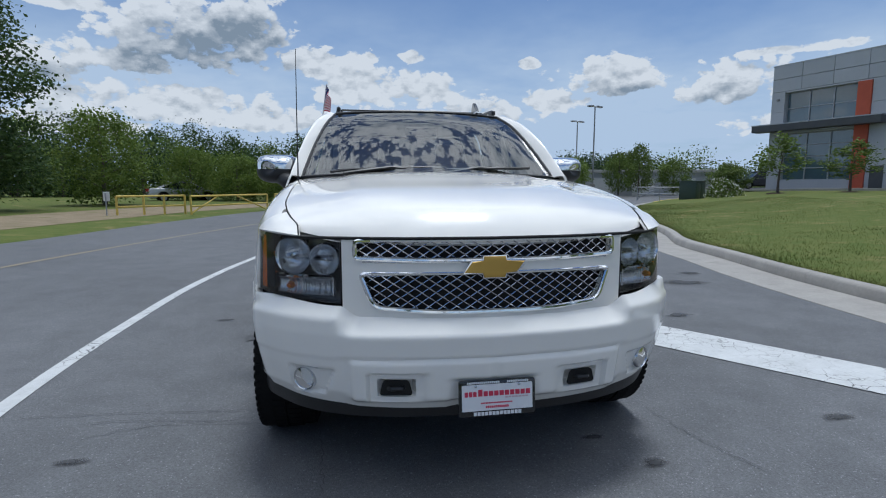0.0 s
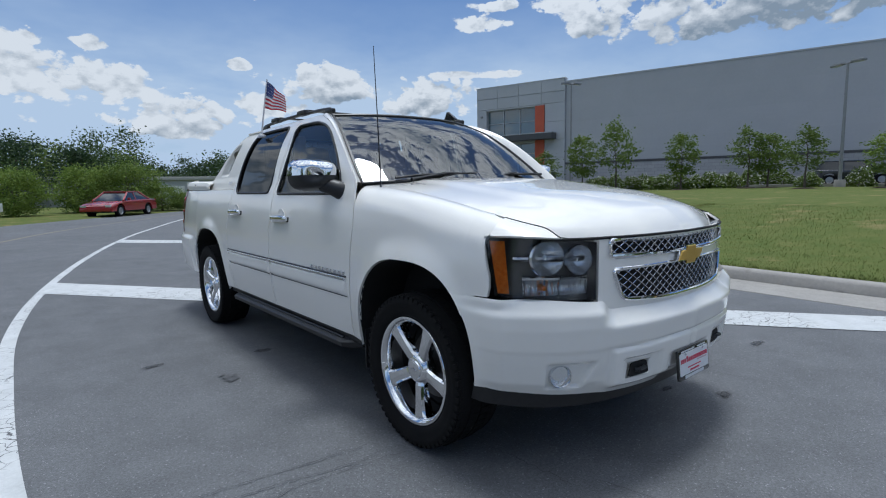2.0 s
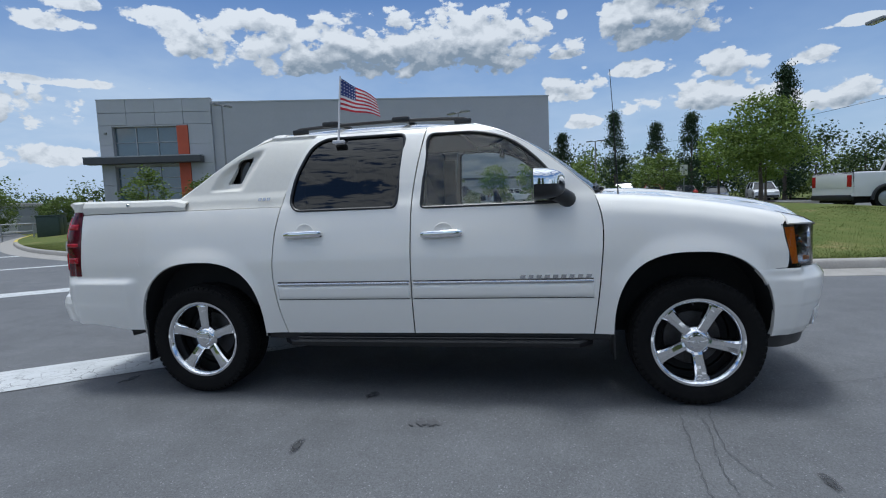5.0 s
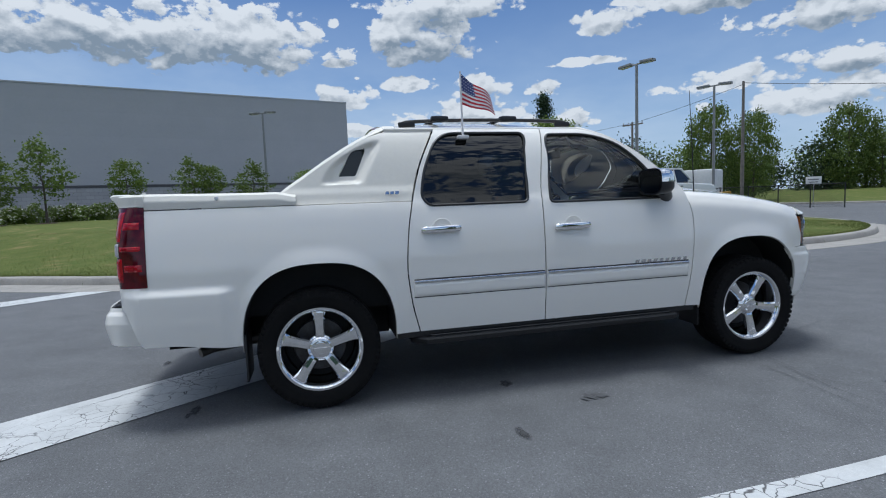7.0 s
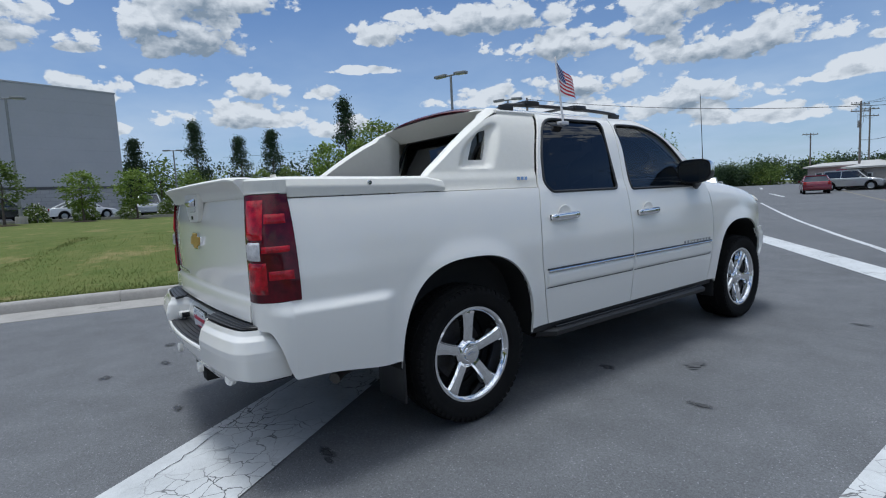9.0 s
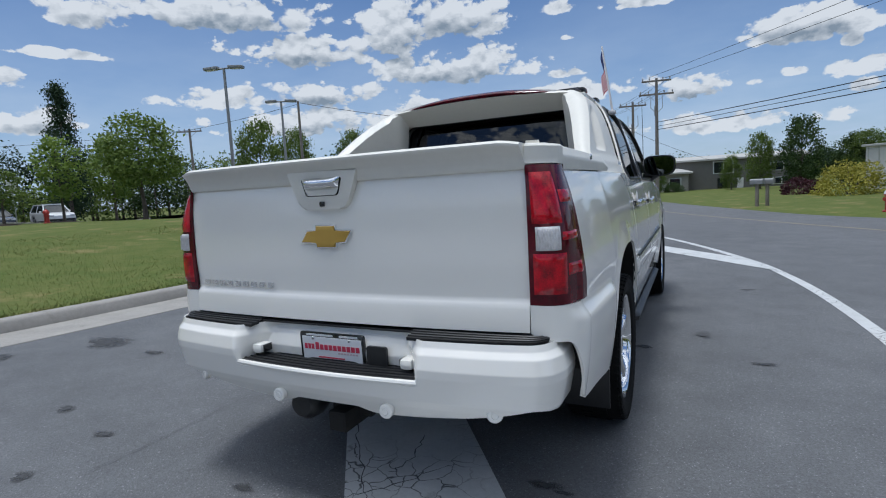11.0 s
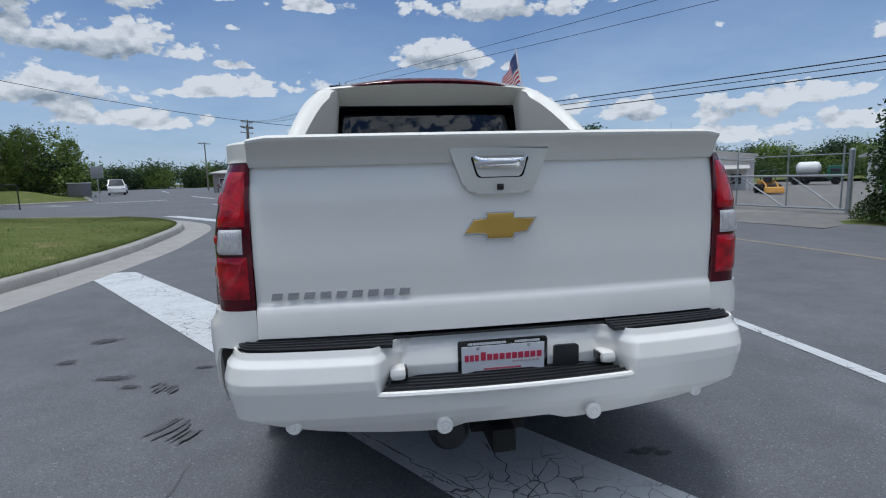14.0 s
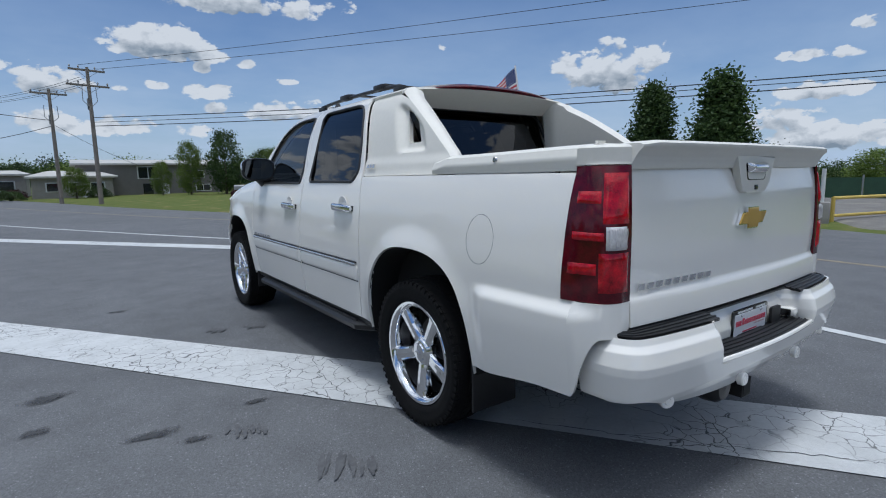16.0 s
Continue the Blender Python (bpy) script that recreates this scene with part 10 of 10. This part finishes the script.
lighttree = tree("light_green_tree", "low spreading light green tree by the road", 3.0, 1.7, 0.1, ROUND, 0.14, LEAF_LIGHT, 160, 50, 0.24, 0.08, 9, 12, "light green trees")
plant_all(lighttree, [(1.6, 40, 0.1, 1.0, 1.1), (3.9, 39.7, 0.1, 1.07, 1.15), (5.9, 39.3, 0.1, 0.55, 0.8), (7.5, 39, 0.1, 0.42, 0.6), (-2.3, 37, 0.1, 0.9, 0.9), (-5.6, 36, 0.1, 0.85, 0.9), (-8.5, 36.5, 0.1, 1.1, 1.0), (-12, 38, 0.1, 1.3, 1.1)])
plant_all(tree("dense_evergreen", "dense dark evergreen tree beside the road", 3.5, 0.86, 0.40, CONE, 0.10, LEAF_DARK, 300, 60, 0.17, 0.07, 14, 14, "dense evergreens by the road"), [(-11.0, -3.0, 0.1, 1.0, 1.0), (-11.4, -1.3, 0.1, 1.03, 1.08)])
conifer = tree("conifer", "tall dark conifer by the car park", 10.0, 2.6, 0.4, CONE, 0.22, LEAF_PINE, 95, 85, 0.36, 0.16, 16, 15, "conifers by the car park")
plant_all(conifer, [(50.5, -22.3, 0.3, 1.24, 0.85), (55.1, -7.5, 1, 0.92, 0.7), (54, -11.5, 1, 0.76, 0.7), (53.2, -14.7, 0.8, 0.85, 0.75), (56.1, -2, 1, 0.74, 0.7), (-7.9, -15.3, 0.08, 0.29, 0.5)])
far_mid = tree("park_tree", "round green tree beyond the drive", 4.8, 2.0, 0.4, ROUND, 0.20, LEAF_MID, 140, 40, 0.28, 0.1, 8, 16, "trees beyond the drive")
plant_all(far_mid, [(50 * math.sin(radians(a)) * q, 50 * math.cos(radians(a)) * q, 0.3, h, w) for a, q, h, w in ((20, 1.0, 0.95, 0.8), (24.5, 1.08, 0.75, 0.9), (29.5, 1.1, 0.85, 0.7), (31.5, 1.15, 1.05, 0.7), (35, 1.12, 0.7, 0.8), (40, 1.15, 0.6, 0.9))])

hedge_proto = shrub("flowering_bush", "rounded green bush dotted with white blossom", 0.8, 1.2, LEAF_MID, 0.16, 1100, 21, "bushes by the warehouse", 150)
hs = []
for k in range(15):
    t = k / 14
    x, y = 32.5 + (38 - 32.5) * t + 0.4 * math.sin(5 * k), 21.8 + (10.7 - 21.8) * t
    hs.append((x, y, L(x, y), 0.85 + 0.3 * ((k * 7) % 5) / 5, 0.9 + 0.3 * ((k * 3) % 4) / 4))
for k in range(7):
    x, y = 35.0 + 0.5 * k, 8.2 - 2.4 * k
    hs.append((x, y, L(x, y), 0.8 + 0.2 * (k % 3), 0.9))
plant_all(hedge_proto, hs)
plant_all(shrub("blossom_bush", "large bush covered with white blossom", 1.1, 1.4, LEAF_MID, 0.15, 1700, 22, "", 420), [(24.2, 28.6, L(24.2, 28.6), 1.0, 1.0)])
roundbush = shrub("round_bush", "clipped round dark green bush", 0.7, 0.85, LEAF_DARK, 0.07, 3200, 23, "clipped round bushes")
plant_all(roundbush, [(-10.55, -3.40, 0.09, 0.80, 0.70), (32.3, -4.1, L(32.3, -4.1), 1.5, 1.3), (0.3, -41.8, 0.1, 1.1, 1.1), (5.6, -43.2, 0.05, 0.9, 1.4)])
plant_all(shrub("golden_shrub", "spreading golden-yellow shrub on the verge", 1.5, 1.7, LEAF_GOLD, 0.14, 2400, 24), [(-7.6, -23, 0.1, 1.0, 1.0)])
plant_all(shrub("purple_shrub", "low dark purple shrub", 1.0, 0.9, LEAF_PURPLE, 0.13, 1300, 25, "purple shrubs"), [(-6.2, -26, 0.1, 1.0, 1.0), (7.6, -49.5, 0.02, 0.9, 1.3), (5.9, -49.2, 0.02, 0.85, 1.1)])
hp = shrub("hedge_bush", "low green hedge bush by the gate", 0.62, 0.72, LEAF_DARK, 0.08, 1800, 26, "hedge by the gate")
plant_all(hp, [(-8.2 - 1.15 * t, -13.3 + 3.2 * t, 0.06, 0.86 + 0.06 * math.sin(9 * t), 0.9) for t in lin(0, 1, 7)])
ch = shrub("clipped_hedge", "low clipped dark green hedge beside the road", 0.46, 0.56, LEAF_DARK, 0.06, 2200, 27, "clipped hedge")
plant_all(ch, [(-10.35 - 0.09 * k, -2.6 + 0.42 * k, 0.09, 1.0 + 0.04 * math.sin(5 * k), 1.0) for k in range(8)])

woods("woodland", "thick mixed green wood beyond the yellow gates", (-1, 4), -36, 9, 54, 5.0, 8.2, (LEAF_DARK, LEAF_MID, LEAF_DARK, LEAF_PINE), 31, gap=2.6, leaf=0.27, per=2000, rows=3)
woods("far_wood", "dark wooded hill in the distance", (0, 0), 0, 30, 150, 8, 11.5, (LEAF_DARK, LEAF_PINE, LEAF_DARK), 32, gap=4.5, leaf=0.6, per=1200, rows=2)
woods("car_park_wood", "green trees behind the car park", (0, 0), 92, 152, 66, 4.6, 8.4, (LEAF_DARK, LEAF_MID, LEAF_PINE), 33, gap=3.2, leaf=0.34, per=1400, rows=2)
woods("distant_treeline", "distant line of green trees on the horizon", (0, 0), 148, 250, 150, 4.5, 7.2, (LEAF_DARK, LEAF_MID, LEAF_PINE), 34, gap=4.6, leaf=0.5, per=2100, rows=2)
woods("yard_treeline", "line of green trees behind the yard", (0, 0), 218, 326, 75, 1.5, 2.3, (LEAF_DARK, LEAF_MID, LEAF_DARK), 35, gap=2.6, leaf=0.26, per=800, rows=2)
woods("lane_treeline", "trees beyond the drive", (0, 0), 8, 48, 78, 3.6, 6.6, (LEAF_DARK, LEAF_MID, LEAF_PINE), 36, gap=3.6, leaf=0.36, per=1100, rows=2)

# ---- turf along the kerb ----
def turf():
    g = np.random.default_rng(51)
    blades = []
    line = [p for p in kerb_line if -14 < p.y < 24 and p.x < 16]
    for a, b in zip(line, line[1:]):
        t = (b - a)
        ln = t.length
        left = Vector((-t.y, t.x, 0)).normalized()
        n = int(ln * 2200)
        q, d = g.random(n), 0.20 + 7.0 * g.random(n) ** 2.2
        xs = a.x + t.x * q + left.x * d
        ys = a.y + t.y * q + left.y * d
        z = 0.15 + 0.54 * np.clip(d / 9, 0, 1) ** 2 * (3 - 2 * np.clip(d / 9, 0, 1)) + 0.012 * d
        blades.append(np.stack([xs, ys, z], 1))
    p = np.concatenate(blades)
    n = len(p)
    a = g.uniform(0, 2 * np.pi, n)
    h = g.uniform(0.015, 0.042, n)
    w = g.uniform(0.003, 0.007, n)
    side = np.stack([np.cos(a) * w, np.sin(a) * w, np.zeros(n)], 1)
    lean = np.stack([g.normal(size=n) * 0.02, g.normal(size=n) * 0.02, h], 1)
    v = np.stack([p - side - [0, 0, 0.01], p + side - [0, 0, 0.01], p + lean], 1).reshape(-1, 3)
    me = bpy.data.meshes.new("turf")
    me.from_pydata(v.tolist(), [], np.arange(3 * n).reshape(-1, 3).tolist())
    me.materials.append(BLADE)
    tagged(new("turf", me), "short green grass blades along the kerb", "grass", kind="stuff")


BLADE = foliage("grass_blades", (0.08, 0.118, 0.026), (0.165, 0.175, 0.055), 0.7)
turf()

# ---- cracks and stains on the asphalt ----
CRACKS = [
    [(-2.42, .24), (-2.1, .24), (-1.72, .21), (-1.04, .12)], [(1.08, -.11), (1.12, -.38), (1.17, -.64), (1.23, -.83), (1.29, -.98)], [(-.72, -.18), (-.69, -.5), (-.68, -.76)],
    [(-.99, .03), (-1.36, .05), (-1.65, .1), (-1.99, .12)], [(1.29, 3.8), (1.3, 4.19), (1.3, 4.47), (1.32, 4.83)], [(1.02, 1.01), (1.04, 1.92), (1.12, 2.35), (1.13, 2.64), (1.11, 2.8)],
    [(-.58, -.76), (-.49, -1.11), (-.37, -1.44)], [(-1.0, -.05), (-1.54, .03), (-1.92, -.06)],
]
FINE_CRACKS = [[(.58, 3.58), (.28, 4.0), (0, 4.36), (-.29, 4.71), (-.44, 4.91)], [(-.33, 4.07), (-.04, 4.45), (.13, 4.53)], [(-.05, 3.87), (-.11, 4.11), (-.08, 4.27)], [(.24, 4.08), (.15, 4.21)]]
cg = np.random.default_rng(61)
for pts, half in [(c, 0.0019) for c in CRACKS] + [(c, 0.0024) for c in FINE_CRACKS]:
    line = curve_through(pts, 12)
    line = [p + Vector((cg.normal() * 0.006, cg.normal() * 0.006, 0)) for p in line]
    bm = bmesh.new()
    vs = []
    for k, p in enumerate(line):
        a, b = line[max(k - 1, 0)], line[min(k + 1, len(line) - 1)]
        t = (b - a).normalized()
        e = half * (0.5 + cg.random()) * min(1, 0.2 + 5 * k / len(line), 0.2 + 5 * (1 - k / (len(line) - 1)))
        vs.append([bm.verts.new(p + Vector((-t.y * o * e, t.x * o * e, 0.0085))) for o in (1, -1)])
    for a, b in zip(vs, vs[1:]):
        bm.faces.new([a[0], a[1], b[1], b[0]])
    bmesh.ops.recalc_face_normals(bm, faces=bm.faces[:])
    bm.normal_update()
    if sum(f.normal.z for f in bm.faces) < 0:
        bmesh.ops.reverse_faces(bm, faces=bm.faces[:])
    tagged(part("crack", bm, CRACK, smooth=False), "thin dark crack in the asphalt", "crack", "cracks in the asphalt", "structure")
STAINS = [(-.97, 2.06, .05), (-.75, 4.11, .05), (-.84, 4.14, .03), (-1.73, 2.25, .05), (3.68, 3.2, .22), (2.3, 4.32, .06), (1.59, 4.9, .05), (.48, 4.59, .04), (1.68, 4.47, .05), (2.89, 3.3, .07), (2.6, 1.67, .09), (1.58, 2.5, .05), (2.12, 2.58, .08), (1.97, 2.77, .05), (2.63, 2.18, .06), (2.06, -.51, .06), (.81, -.77, .05), (-1.82, -.3, .05), (.64, -.49, .04), (4.24, 3.83, .12)]
for x, y, r in STAINS:
    r *= 1.25
    ph = cg.uniform(0, 6.28, 3)
    outline = []
    for a in lin(0, 2 * math.pi, 25)[:-1]:
        q = r * (1 + 0.28 * math.sin(2 * a + ph[0]) + 0.20 * math.sin(3 * a + ph[1]) + 0.14 * math.sin(7 * a + ph[2]))
        outline.append((x + q * math.cos(a) * 1.25, y + q * math.sin(a) * 0.7))
    marking("stain", outline, STAIN, "dark oil stain on the asphalt", 0.0075)["group"] = "oil stains"
# tread mark and smeared tar strokes
TARMARK = material("tar_smear", (0.062, 0.063, 0.067), 0.8, 0, (0.105, 0.107, 0.113), 30)
for x, y, turn, n, ln in ((-1.38, 1.62, 100, 6, 0.06), (1.72, 2.84, 150, 7, 0.075), (1.45, 3.47, 140, 9, 0.11), (1.42, 0.8, 145, 6, 0.08), (1.13, 0.9, 145, 6, 0.08)):
    bm = bmesh.new()
    for k in range(n):
        q = ln * (0.6 + 0.5 * cg.random())
        w = 0.010 + 0.007 * cg.random()
        m = at(x, y, 0, turn) @ Matrix.Translation((0.030 * (k - n / 2) + 0.008 * cg.normal(), 0.018 * cg.normal(), 0.0074 + 0.0004 * k)) @ Matrix.Rotation(0.25 + 0.12 * cg.normal(), 4, "Z")
        bm.faces.new([bm.verts.new(m @ Vector(p)) for p in ((-w * 0.4, -q, 0), (w * 0.5, -q * 0.8, 0), (w, 0, 0), (w * 0.3, q, 0), (-w * 0.6, q * 0.8, 0), (-w, 0.1 * q, 0))])
    tagged(part("tar_mark", bm, TARMARK, smooth=False), "dark smeared tar strokes on the asphalt", "stain", "tar marks", "structure")
